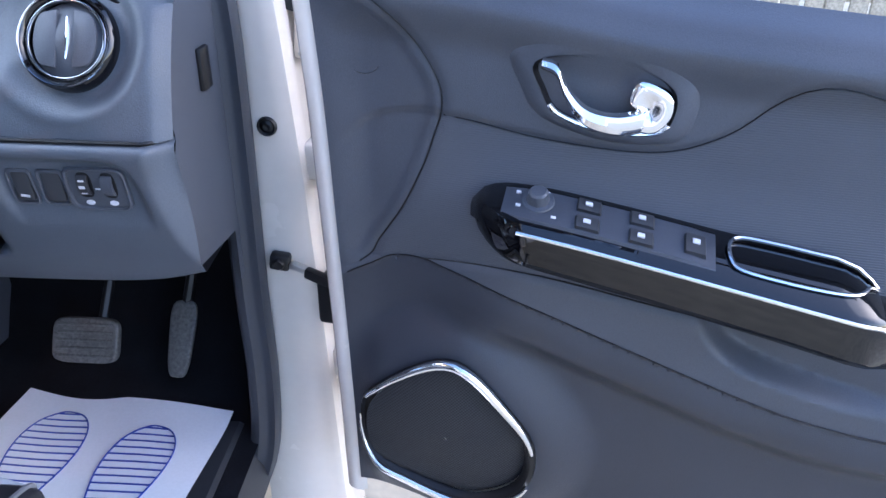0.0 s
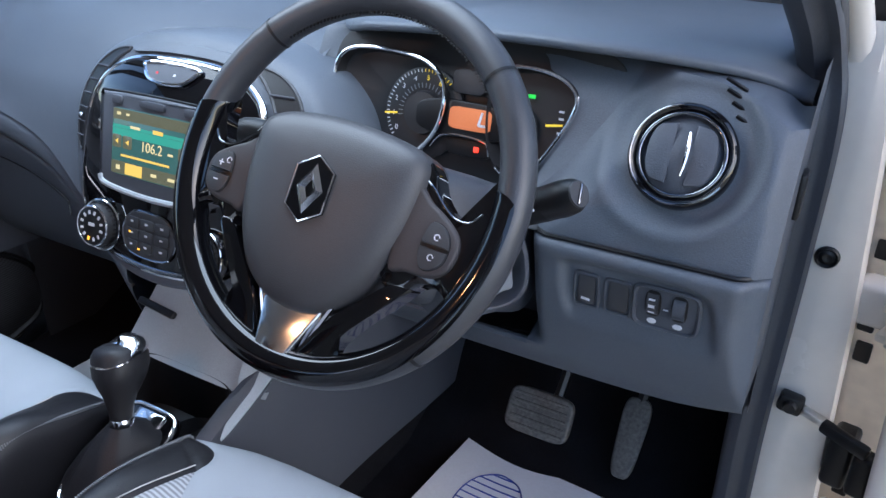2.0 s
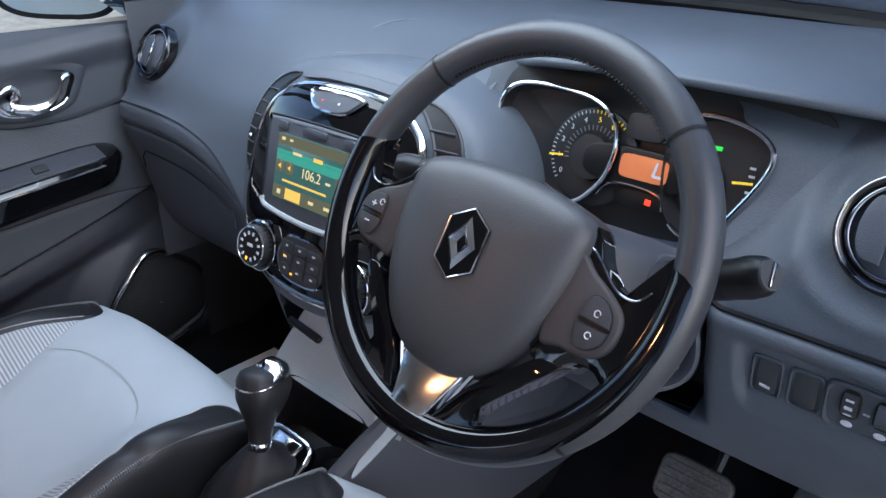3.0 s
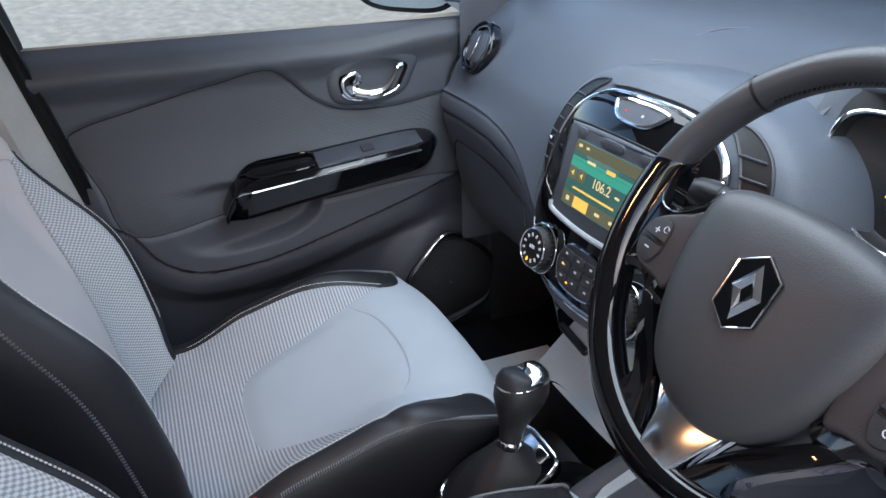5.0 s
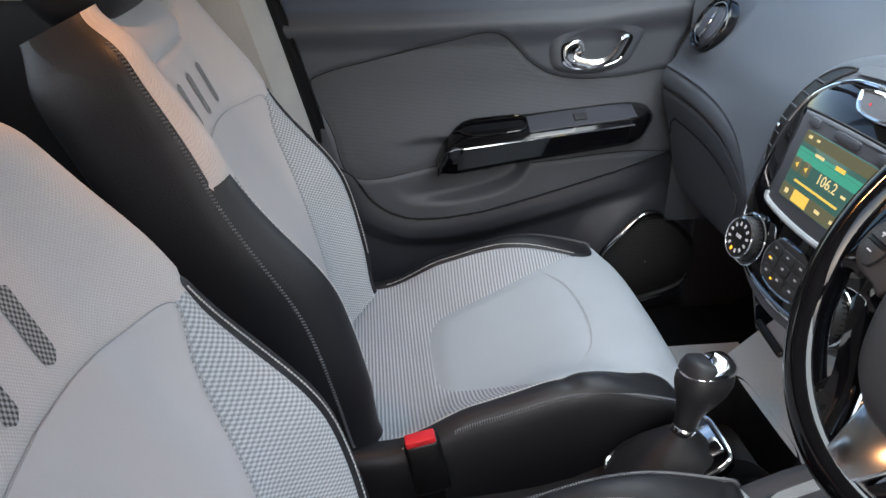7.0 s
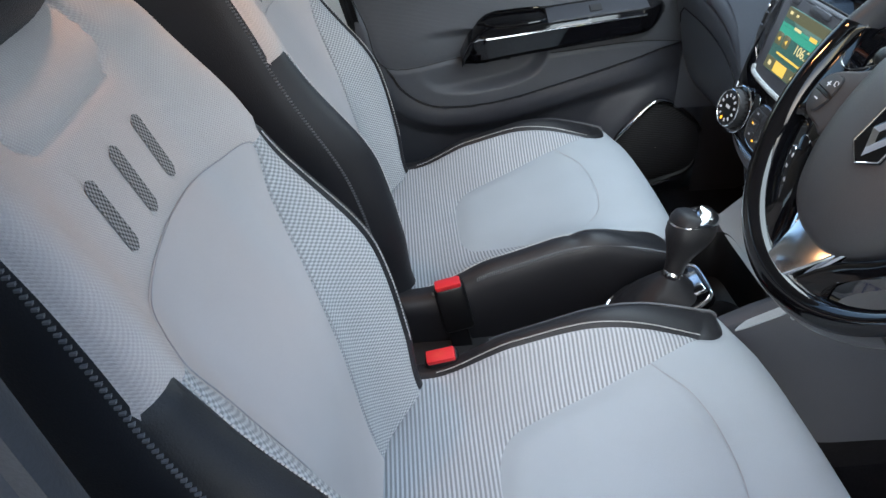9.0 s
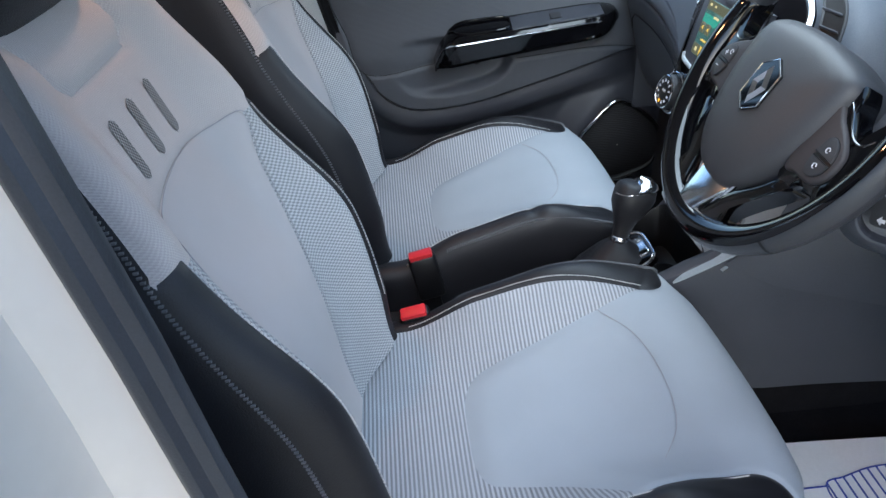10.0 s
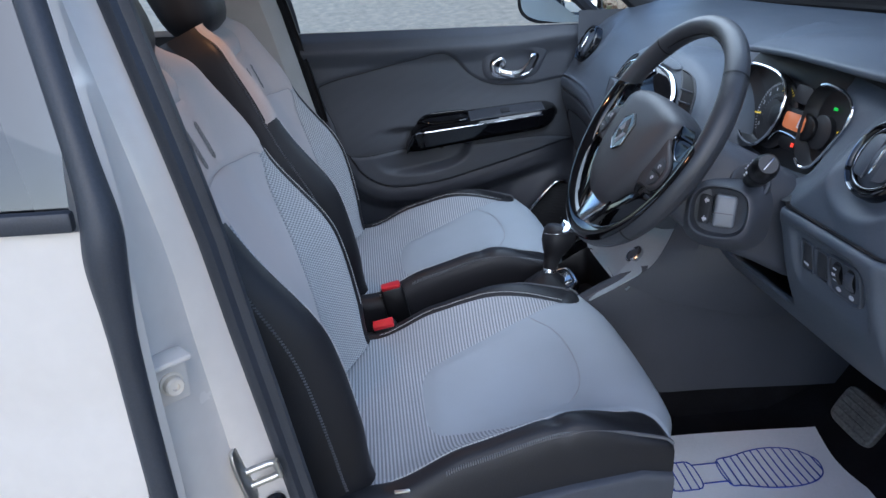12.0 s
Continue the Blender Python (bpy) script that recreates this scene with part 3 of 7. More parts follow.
striker = thing("door_striker", "bright steel door striker loop on a plate", "striker")
base = basis((0.748, -0.180, 0.740), (-0.97, 0.25, 0), (0, -0.25, 0.97))
Mesh().plate(ring(0.012, 0.036, 20, 3.0), base, 0.004, 0.001).ob("plate", STEEL, striker)
for k in (-1, 1):
    Mesh().tube([base @ Vector((0.004, 0.009 * k - 0.008, 0.0)), base @ Vector((0.016, 0.009 * k - 0.008, 0.026)), base @ Vector((0.019, 0.007 * k - 0.008, 0.034))], 0.0040, 10).ob("pin", STEEL, striker)
Mesh().tube([base @ Vector((0.018, -0.019, 0.033)), base @ Vector((0.018, 0.003, 0.033))], 0.004, 10).ob("bar", STEEL, striker)

hinge = thing("rear_door_hinge", "white painted door hinge with a bolt head", "hinge")
base = basis((0.794, -0.228, 0.896), (-0.62, 0.78, 0), (0, 0, 1))
Mesh().box((0.048, 0.052, 0.005), base, 0.003).ob("leaf", PAINT, hinge)
Mesh().box((0.066, 0.006, 0.026), base @ pose(-0.010, 0.026, 0.008), 0.002).ob("upper_flange", PAINT, hinge)
Mesh().box((0.020, 0.024, 0.012), base @ pose(-0.030, -0.034, 0.003), 0.005, 3).ob("knuckle", PAINT, hinge)
Mesh().turned([(0.012, 0.002), (0.012, 0.004), (0.0095, 0.005), (0.0095, 0.012), (0.008, 0.0135), (0.004, 0.0135), (0.003, 0.011), (0.0, 0.011)], base @ pose(0.006, -0.004, 0), 18).ob("bolt", PRIMER, hinge, "painted bolt head")
Mesh().turned([(0.007, 0.0), (0.007, 0.008), (0.005, 0.010), (0.0, 0.010)], base @ pose(-0.026, -0.006, 0.001), 14).ob("rivet", PRIMER, hinge)

# closed body on the passenger's side
path = curve_through([(-0.73, 0.85, 1.06), (-0.70, 0.68, 1.19), (-0.66, 0.49, 1.33), (-0.61, 0.36, 1.42)], 6)
Mesh().tube(path, 0.05, 12, flat=0.6).ob("screen_pillar", DARK, body, "dark screen pillar trim")
rows = [[(x + (0.15 if z > 1.1 else 0) * (z - 1.1) / 0.36, y0 - 0.25 * (z - 1.05), z) for x, y0 in ((-0.745, -0.21), (-0.70, -0.215), (-0.66, -0.25), (-0.66, -0.42), (-0.75, -0.45))] for z in np.linspace(0.4, 1.46, 12)]
Mesh().sheet(rows).ob("centre_pillar", ROOFING, body, "pale grey centre pillar trim")
path = [(-0.735 + (0.15 * (z - 1.1) / 0.36 if z > 1.1 else 0), -0.203 - 0.25 * (z - 1.05), z) for z in np.linspace(0.7, 1.44, 10)]
strip("door_seal", path, 0.03, 0.02, BLACKP, body, "black rubber door seal", (1, 0.3, 0))
Mesh().sheet([[(-0.78, y, z) for z in (0.2, 0.7, 1.05)] for y in (-1.25, -0.5, -0.22)]).ob("side_panel", DARK, body)
o = Mesh().sheet([[(-0.76 + 0.28 * (z - 1.05), y, z) for z in (1.05, 1.2, 1.42)] for y in (-1.25, -0.8, -0.45)]).ob("rear_side_glass", GLASS, body)
o.visible_shadow = False

# outer skins that close the shell behind the doors
Mesh().sheet([[(-0.84 + 0.02 * abs(z - 0.6), y, z) for z in (0.22, 0.5, 0.8, 1.05)] for y in (-1.32, -0.8, -0.245)]).ob("rear_side_skin", PAINT, body, "white painted side skin")
Mesh().sheet([[(x, -1.34 - 0.05 * (1 - (x / 0.8) ** 2), z) for z in (0.22, 0.6, 1.0)] for x in np.linspace(-0.83, 0.84, 9)]).ob("tailgate_skin", PAINT, body, "white painted tailgate")
# kick panels beside the footwells
Mesh().sheet([[(-0.715, y, z) for z in (0.30, 0.7, 1.06)] for y in (0.68, 0.9, 1.14)]).ob("kick_panel", DARK, body)
Mesh().sheet([[(0.705, y, z) for z in (0.30, 0.7, 1.06)] for y in (0.77, 0.9, 1.14)]).ob("kick_panel", DARK, body)

# windscreen, scuttle and bonnet
rows = []
for k in np.linspace(0, 1, 10):
    y, z = 1.22 - 0.86 * k, 1.105 + 0.33 * k + 0.03 * math.sin(math.pi * k)
    w = 0.70 - 0.12 * k
    rows.append([(w * s, y + 0.06 * (1 - s * s) - 0.06 - 0.16 * s * s * (1 - k), z) for s in np.linspace(-1, 1, 15)])
o = Mesh().sheet(rows).ob("windscreen", GLASS, body, "clear windscreen")
o.visible_shadow = False
Mesh().tube([(p[0], p[1] - 0.005, p[2]) for p in rows[0]], 0.02, 8).ob("screen_edge", BLACKP, body, "black windscreen lower edge")
rows = [[(x, y, 1.085 - 0.10 * ((y - 1.2) / 0.9) ** 2 - 0.05 * (abs(x) / 0.8) ** 3) for x in np.linspace(-0.78, 0.78, 13)] for y in np.linspace(1.18, 2.05, 10)]
Mesh().sheet(rows).ob("bonnet", PAINT, body, "white bonnet")
for s in (-1, 1):
    rows = [[(s * 0.80, y, 0.25), (s * 0.84, y, 0.7), (s * 0.80, y, 1.0)] for y in (0.92, 1.5, 2.05)]
    Mesh().sheet(rows).ob("wing", PAINT, body, "white front wing")
Mesh().sheet([[(x, 2.06, z) for z in (0.2, 0.6, 0.97)] for x in (-0.8, 0, 0.8)]).ob("front_bumper", PAINT, body)
Mesh().sheet([[(x, 1.12, z) for z in (0.2, 0.6, 1.05)] for x in (-0.74, 0, 0.735)]).ob("firewall", CARPET, body)

# passenger's side door mirror
mir = thing("door_mirror", "dark door mirror outside the passenger window", "mirror")
c = basis((-0.955, 0.622, 1.066), (0.42, 0.90, 0), (0, 0.05, 1))
Mesh().plate(ring(0.120, 0.080, 36, 3.2), c @ pose(0, 0, 0, 180), 0.09, 0.05, seg=5).ob("housing", BLACKP, mir)
Mesh().plate(ring(0.109, 0.069, 36, 3.2), c, 0.003, 0.001).ob("mirror_glass", material("mirror_glass", (0.75, 0.82, 0.86), 0.02, metal=1.0, vary=0.01, wear=0.01), mir, "mirror glass")
Mesh().tube([(-0.90, 0.72, 1.05), (-0.82, 0.74, 1.04), (-0.765, 0.73, 1.035)], 0.03, 10).ob("arm", BLACKP, mir)

# ---------------------------------------------------------------- front doors
INSERT_LINE = curve_through([(0.208, 0.901), (0.32, 0.886), (0.43, 0.888), (0.50, 0.918), (0.576, 0.983), (0.68, 0.967), (0.81, 0.938), (0.92, 0.912), (0.945, 0.885),
                             (0.91, 0.80), (0.868, 0.704), (0.70, 0.714), (0.50, 0.720), (0.30, 0.735), (0.17, 0.718), (0.09, 0.715), (0.06, 0.80), (0.12, 0.885)], 6, True)
CREASE = curve_through([(1.06, 0.80), (0.95, 0.76), (0.872, 0.706), (0.838, 0.655), (0.795, 0.622), (0.737, 0.606), (0.612, 0.614), (0.430, 0.661), (0.30, 0.699), (0.22, 0.717), (0.160, 0.718), (0.117, 0.700), (0.0, 0.63)], 8)
FRONT_LINE = curve_through([(0.03, 1.10), (0.10, 1.05), (0.16, 1.0), (0.205, 0.93), (0.194, 0.865), (0.180, 0.825), (0.160, 0.782), (0.132, 0.737), (0.106, 0.702), (0.0, 0.655)], 8)
FRONT_AREA = np.vstack([FRONT_LINE, [(-0.2, 0.65), (-0.2, 1.2), (0.02, 1.2)]])
LOWER_AREA = np.vstack([CREASE, [(-0.2, 0.6), (-0.2, 0.1), (1.3, 0.1), (1.3, 0.8)]])
SPEAKER = curve_through([(0.338, 0.478), (0.302, 0.536), (0.238, 0.589), (0.168, 0.556), (0.115, 0.496), (0.120, 0.415), (0.18, 0.382), (0.264, 0.368), (0.328, 0.41)], 6, True)


BOWL = curve_through([(0.500, 0.775), (0.504, 0.725), (0.518, 0.690), (0.552, 0.662), (0.61, 0.645), (0.69, 0.636), (0.77, 0.645), (0.82, 0.70), (0.80, 0.775)], 6, True)


def front_of(z):
    """Where the trim begins behind the painted front edge."""
    return along(((0.33, 0.095), (0.44, 0.092), (0.60, 0.086), (0.75, 0.079), (0.90, 0.072), (1.05, 0.060)), z)


def relief(u, z):
    """How far the trim stands into the car."""
    # belt ledge: a soft crease, then a shoulder that rolls away to the glass
    crease = 1.000 + 0.026 * ease(0.45, 0.15, u)
    d = 0.018 * ease(crease - 0.05, crease, z) - 0.014 * ease(crease, crease + 0.027, z) - 0.050 * ease(crease + 0.022, crease + 0.054, z)
    low = inside(LOWER_AREA, u, z)
    span = ease(0.14, 0.32, u) * ease(1.05, 0.88, u)
    d += 0.036 * ease(0.89, 0.72, z) * span
    # the panel ends in a sharp step, a rounded band runs below it and then falls away
    d -= 0.005 * ease(-0.001, 0.004, low)
    d += 0.005 * math.sin(math.pi * min(max(low, 0.0), 0.06) / 0.06) * span
    d -= 0.024 * ease(0.045, 0.085, low) * span
    s = inside(SPEAKER, u, z)
    d += 0.030 * ease(-0.085, -0.01, s)
    ins = inside(INSERT_LINE, u, z)
    d -= 0.0045 * math.exp(-((ins / 0.0045) ** 2)) + 0.004 * ease(0.0, 0.006, ins) - 0.003 * ease(0.0, 0.10, ins)
    fr = inside(FRONT_AREA, u, z)
    d -= 0.005 * math.exp(-((fr / 0.006) ** 2)) + 0.008 * ease(0, 0.02, fr)
    # grip bowl under the armrest, sharp at its front edge
    d -= 0.032 * ease(-0.002, 0.022, inside(BOWL, u, z)) * ease(0.82, 0.62, u)
    front = front_of(z)
    return d * ease(front - 0.005, front + 0.05, u)


def front_door(name, label, put, driver):
    door = thing(name, label, "car door")

    def wall(u, v):
        z = 0.33 + 0.718 * v
        front = front_of(z)
        return front + (1.05 - front) * u, z

    def place(u, v):
        a, z = wall(u, v)
        return put(a, relief(a, z), z)

    def label_of(u, v):
        a, z = wall(u, v)
        if inside(SPEAKER, a, z) > 0:
            return None
        if inside(FRONT_AREA, a, z) > 0:
            return "front_trim"
        if inside(INSERT_LINE, a, z) > 0:
            return "insert"
        return "lower_trim" if inside(LOWER_AREA, a, z) > 0 else "upper_trim"

    cuts = [lambda u, v, o=o: inside(o, *wall(u, v)) for o in (SPEAKER, INSERT_LINE, FRONT_AREA, LOWER_AREA)]
    look_of = {"front_trim": (TRIM, "dark smooth plastic"), "insert": (INSERT, "finely ribbed dark grey skin"), "lower_trim": (SHADEDTRIM, "dark hard plastic"), "upper_trim": (PLASTIC, "grained dark grey plastic")}
    for part_name, m in patches(230, 165, place, cuts, label_of).items():
        m.ob(part_name, look_of[part_name][0], door, look_of[part_name][1])

    for name, line in (("insert_seam", np.vstack([INSERT_LINE[:66], INSERT_LINE[66:84]])), ("lower_seam", CREASE[8:-6])):
        pts = [p for p in line if inside(FRONT_AREA, *p) < 0.002]
        Mesh().tube([put(p[0], relief(*p) + 0.0004, p[1]) for p in pts], 0.0010, 5).ob(name, BLACKP, door, "dark seam line")
    Mesh().tube([put(p[0], relief(*p) + 0.0006, p[1]) for p in FRONT_LINE if p[1] < 1.04 and p[0] > 0.10], 0.0010, 5).ob("front_seam", BLACKP, door, "dark seam line")

    # outer skin, edges and window ledge
    edge = Mesh().sheet([[put(a, d, z) for d, z in ((-0.10, 0.30), (-0.11, 0.6), (-0.10, 0.9), (-0.08, 1.04))] for a in np.linspace(0.075, 1.06, 10)])
    edge.ob("door_skin", PAINT, door, "white painted outer skin")
    rows = [[put(a, d, z) for a, d in ((b + 0.006, -0.008), (b + 0.001, -0.004), (b - 0.010, -0.003), (b - 0.020, -0.006), (b - 0.025, -0.012), (b - 0.026, -0.03), (b - 0.012, -0.034), (b - 0.010, -0.10))] for z, b in ((0.30, 0.096), (0.44, 0.092), (0.6, 0.086), (0.75, 0.079), (0.9, 0.072), (1.0, 0.064), (1.06, 0.059))]
    Mesh().sheet(rows).ob("front_edge", PAINT, door, "white painted door edge")
    Mesh().sheet([[put(a, d, 0.325) for d in (-0.10, -0.05, -0.01)] for a in (0.095, 0.5, 1.055)]).ob("bottom_edge", PAINT, door)
    Mesh().sheet([[put(1.056, d, z) for d in (-0.10, -0.05, -0.005)] for z in (0.30, 0.6, 0.9, 1.05)]).ob("rear_edge", PAINT, door)
    path = [put(a, -0.052, 1.036) for a in np.linspace(0.08, 1.05, 12)]
    Mesh().tube(path, 0.010, 8).ob("window_seal", RUBBER, door)
    rows = [[put(a, -0.055 + 0.30 * (z - 1.04), z) for a in (0.14 + 0.55 * (z - 1.04) / 0.38, 0.6, 1.02)] for z in (1.04, 1.2, 1.42)]
    if not driver:
        o = Mesh().sheet(rows).ob("pane", GLASS, door, "clear side window")
        o.visible_shadow = False
        rim = [put(0.10, -0.05, 1.05), put(0.50, 0.05, 1.38), put(0.62, 0.06, 1.42), put(1.02, 0.06, 1.43), put(1.00, -0.05, 1.05)]
        Mesh().tube(curve_through(rim, 6), 0.018, 8).ob("window_frame", RUBBER, door)
    else:
        rim = curve_through([(0.030, -0.012, 1.045), (0.075, -0.008, 1.10), (0.15, 0.0, 1.17), (0.30, 0.02, 1.29), (0.50, 0.05, 1.39), (0.75, 0.06, 1.43), (1.03, 0.05, 1.42)], 6)
        rows = [[put(a + k * 0.055, d + e, z - k * 0.045 - 0.01 * k) for k, e in ((0, -0.03), (0, -0.008), (0.12, 0.0), (0.5, 0.004), (0.9, 0.002), (1.0, -0.006), (1.0, -0.03))] for a, d, z in rim]
        Mesh().sheet(rows).ob("window_frame", PAINT, door, "white window frame")
        Mesh().tube([put(a - 0.004, d - 0.004, z + 0.003) for a, d, z in rim], 0.004, 8).ob("window_seal", RUBBER, door, "black rubber window seal")
        Mesh().tube([put(a + 0.058, d - 0.012, z - 0.058) for a, d, z in rim[2:]], 0.011, 8).ob("window_seal", RUBBER, door, "black rubber window seal")

    # speaker: recessed cloth, black lip and chrome bow
    mid = SPEAKER.mean(0)
    rows = [[put(*(mid + (p - mid) * k)[:1], relief(*(mid + (p - mid) * 1.02)) + dd, (mid + (p - mid) * k)[1]) for p in SPEAKER] for k, dd in ((1.06, 0.0), (1.05, 0.006), (1.0, 0.008), (0.96, 0.005), (0.93, -0.004))]
    Mesh().sheet(rows, closed=True).ob("speaker_rim", BLACKP, door, "black plastic speaker rim")
    rows = [[put(*(mid + (p - mid) * k)[:1], 0.026 + dd, (mid + (p - mid) * k)[1]) for p in SPEAKER] for k, dd in ((0.95, 0.0), (0.8, 0.006), (0.5, 0.010), (0.2, 0.012), (0.01, 0.012))]
    Mesh().sheet(rows, closed=True).ob("speaker_grille", GRILLE, door, "black speaker cloth")
    bow = [mid + (p - mid) * 1.03 for p in (SPEAKER[0:24] if driver else SPEAKER[2:16])]
    Mesh().tube([put(p[0], relief(*p) + 0.010, p[1]) for p in bow], [0.0070 * math.sin(math.pi * (0.12 + 0.8 * i / len(bow))) for i in range(len(bow))], 10).ob("chrome_bow", CHROME, door, "bright chrome trim")
    bow = [mid + (p - mid) * 1.05 for p in (list(SPEAKER[26:50]) if driver else list(SPEAKER[36:48]))]
    Mesh().tube([put(p[0], relief(*p) + 0.009, p[1]) for p in bow], [0.0060 * math.sin(math.pi * (0.1 + 0.8 * i / len(bow))) for i in range(len(bow))], 10).ob("chrome_bow", CHROME, door, "bright chrome trim")

    # armrest bar in piano black, with a grip slot and a switch plate on top
    def bar(u):
        top = along(((0.247, 0.812), (0.262, 0.828), (0.30, 0.834), (0.40, 0.828), (0.523, 0.818), (0.60, 0.813), (0.645, 0.807), (0.675, 0.780), (0.702, 0.728)), u)
        low = along(((0.247, 0.800), (0.262, 0.782), (0.30, 0.768), (0.38, 0.756), (0.465, 0.746), (0.60, 0.728), (0.702, 0.712)), u)
        line = min(0.812 - 0.100 * (u - 0.265), top - 0.006)
        out = 0.068 * ease(0.240, 0.31, u) ** 0.5 * (1 - 0.30 * ease(0.64, 0.71, u)) + 0.006
        return top, low, out, max(line, low + 0.01)
    rows = []
    for u in np.linspace(0.247, 0.702, 40):
        top, low, out, mz = bar(u)
        b = relief(u, top) - 0.004
        mz -= 0.008
        rows.append([put(u, b, top), put(u, b + 0.012, top + 0.002), put(u, out + b * 0.3, min(mz + 0.018, top)), put(u, out + b * 0.3 + 0.006, mz + 0.008), put(u, out + b * 0.3 + 0.004, mz - 0.006), put(u, out + b * 0.3 + 0.004, low + 0.010), put(u, out * 0.94 + b * 0.3, low), put(u, b, low + 0.004)])
    Mesh().sheet(rows, cap=True).ob("armrest", GLOSS, door, "piano black armrest bar")
    line = [(u, bar(u)) for u in np.linspace(0.305, 0.70, 24)]
    Mesh().tube([put(u, o + (relief(u, t) - 0.004) * 0.3 + 0.0055, k + 0.001) for u, (t, l, o, k) in line], 0.0022, 6).ob("bright_edge", CHROME, door, "thin bright edge line")

    def on_bar(u, across, lift=0.0):
        """A point on the sloping top of the armrest."""
        top, low, out, mz = bar(u)
        b = relief(u, top) - 0.004
        p, q = (b + 0.012, top + 0.002), (out + b * 0.3, mz + 0.010)
        return put(u, p[0] + (q[0] - p[0]) * across + lift * 0.4, p[1] + (q[1] - p[1]) * across + lift)

    plate = None

    def pad(name, u0, u1, a0, a1, lift, mat, text=""):
        rows = []
        for k, h in ((0.0, 0.0), (0.04, lift), (0.5, lift * 1.15), (0.96, lift), (1.0, 0.0)):
            rows.append([on_bar(u0 + (u1 - u0) * t, a0 + (a1 - a0) * (0.06 + 0.88 * k), h if 0 < i < 10 else 0) for i, t in enumerate(np.linspace(0, 1, 11))])
        return Mesh().sheet(rows).ob(name, mat, plate or door, text)

    if driver:
        plate = pad("switch_plate", 0.285, 0.505, 0.03, 0.97, 0.003, TRIM, "dark grey switch plate")
        c = Vector(on_bar(0.322, 0.42, 0.004))
        up = (Vector(on_bar(0.322, 0.42, 0.01)) - Vector(on_bar(0.322, 0.42, 0.0))).normalized()
        m = basis(c, up.orthogonal(), up.cross(up.orthogonal()))
        Mesh().turned([(0.0, 0.016), (0.008, 0.016), (0.0105, 0.014), (0.0115, 0.008), (0.0125, 0.003), (0.017, 0.002), (0.018, 0.0)], m, 24).ob("mirror_knob", PLASTIC, door, "grey mirror adjusting knob")
        for u in (0.375, 0.430):
            for a in (0.28, 0.70):
                pad("window_switch", u - 0.014, u + 0.014, a - 0.17, a + 0.17, 0.007, DARK, "dark window switch")
                pad("switch_symbol", u - 0.005, u + 0.004, a - 0.05, a + 0.05, 0.0095, WHITEINK)
        pad("window_switch", 0.472, 0.496, 0.28, 0.78, 0.007, DARK, "dark window lock switch")
        pad("switch_symbol", 0.480, 0.489, 0.44, 0.56, 0.0095, WHITEINK)
        for a, u in ((0.25, 0.300), (0.6, 0.302), (0.15, 0.330), (0.72, 0.340)):
            pad("switch_symbol", u - 0.003, u + 0.003, a - 0.03, a + 0.03, 0.0042, WHITEINK)
    else:
        plate = pad("switch_plate", 0.295, 0.515, 0.04, 0.96, 0.003, TRIM, "dark grey switch plate")
        pad("window_switch", 0.395, 0.425, 0.35, 0.75, 0.006, DARK, "dark window switch")
    # grip slot with its bright rim
    slot = [(0.523, 0.12), (0.56, 0.02), (0.66, 0.06), (0.655, 0.35), (0.63, 0.72), (0.54, 0.80), (0.52, 0.60)]
    slot = curve_through(slot, 5, True)
    Mesh().sheet([[on_bar(p[0], p[1], 0.003) for p in slot], [on_bar(0.585 + (p[0] - 0.585) * 0.9, 0.4 + (p[1] - 0.4) * 0.86, -0.014) for p in slot], [on_bar(0.585 + (p[0] - 0.585) * 0.1, 0.4, -0.018) for p in slot]], closed=True).ob("grip_recess", BLACKP, door, "black grip recess")
    Mesh().tube([on_bar(p[0], p[1], 0.003) for p in slot], 0.0022, 6, closed=True).ob("grip_rim", SATIN if driver else GLOSS, door)
    Mesh().turned([(0.0, 0.004), (0.006, 0.004), (0.009, 0.0)], basis(Vector(put(0.60, 0.055, 0.727)), Vector(put(0.7, 0, 0.7)) - Vector(put(0.6, 0, 0.7)), (0, 0, 1)), 16).ob("screw_cap", BLACKP, door)

    # inner handle: dark bowl, chrome blade
    hc = (0.380, 0.945)
    rim = [(hc[0] + a, hc[1] + b) for a, b in curve_through([(-0.076, 0.026), (-0.04, 0.037), (0.02, 0.034), (0.062, 0.016), (0.066, -0.012), (0.052, -0.032), (0.0, -0.038), (-0.05, -0.025), (-0.068, 0.0)], 5, True)]
    k0 = relief(*hc)
    rows = [[put(hc[0] + (a - hc[0]) * k, k0 + dd, hc[1] + (b - hc[1]) * k) for a, b in rim] for k, dd in ((1.0, 0.0105), (0.97, 0.006), (0.90, -0.008), (0.5, -0.014), (0.02, -0.015))]
    Mesh().sheet(rows, closed=True).ob("handle_bowl", BLACKP, door, "black handle bowl")
    rows = []
    for k, dd in ((1.36, -0.004), (1.30, 0.002), (1.20, 0.006), (1.08, 0.0095), (1.0, 0.0095)):
        ringed = [(hc[0] + (a - hc[0]) * k, hc[1] + (b - hc[1]) * k) for a, b in rim]
        rows.append([put(a, (relief(a, b) * (k - 1) + k0 * (1.36 - k)) / 0.36 + dd, b) for a, b in ringed])
    Mesh().sheet(rows, closed=True).ob("handle_surround", PLASTIC, door, "raised grey handle surround")
    blade = curve_through([(-0.068, 0.026), (-0.052, 0.022), (-0.040, 0.000), (-0.020, -0.020), (0.010, -0.026), (0.038, -0.020)], 6)
    rows = []
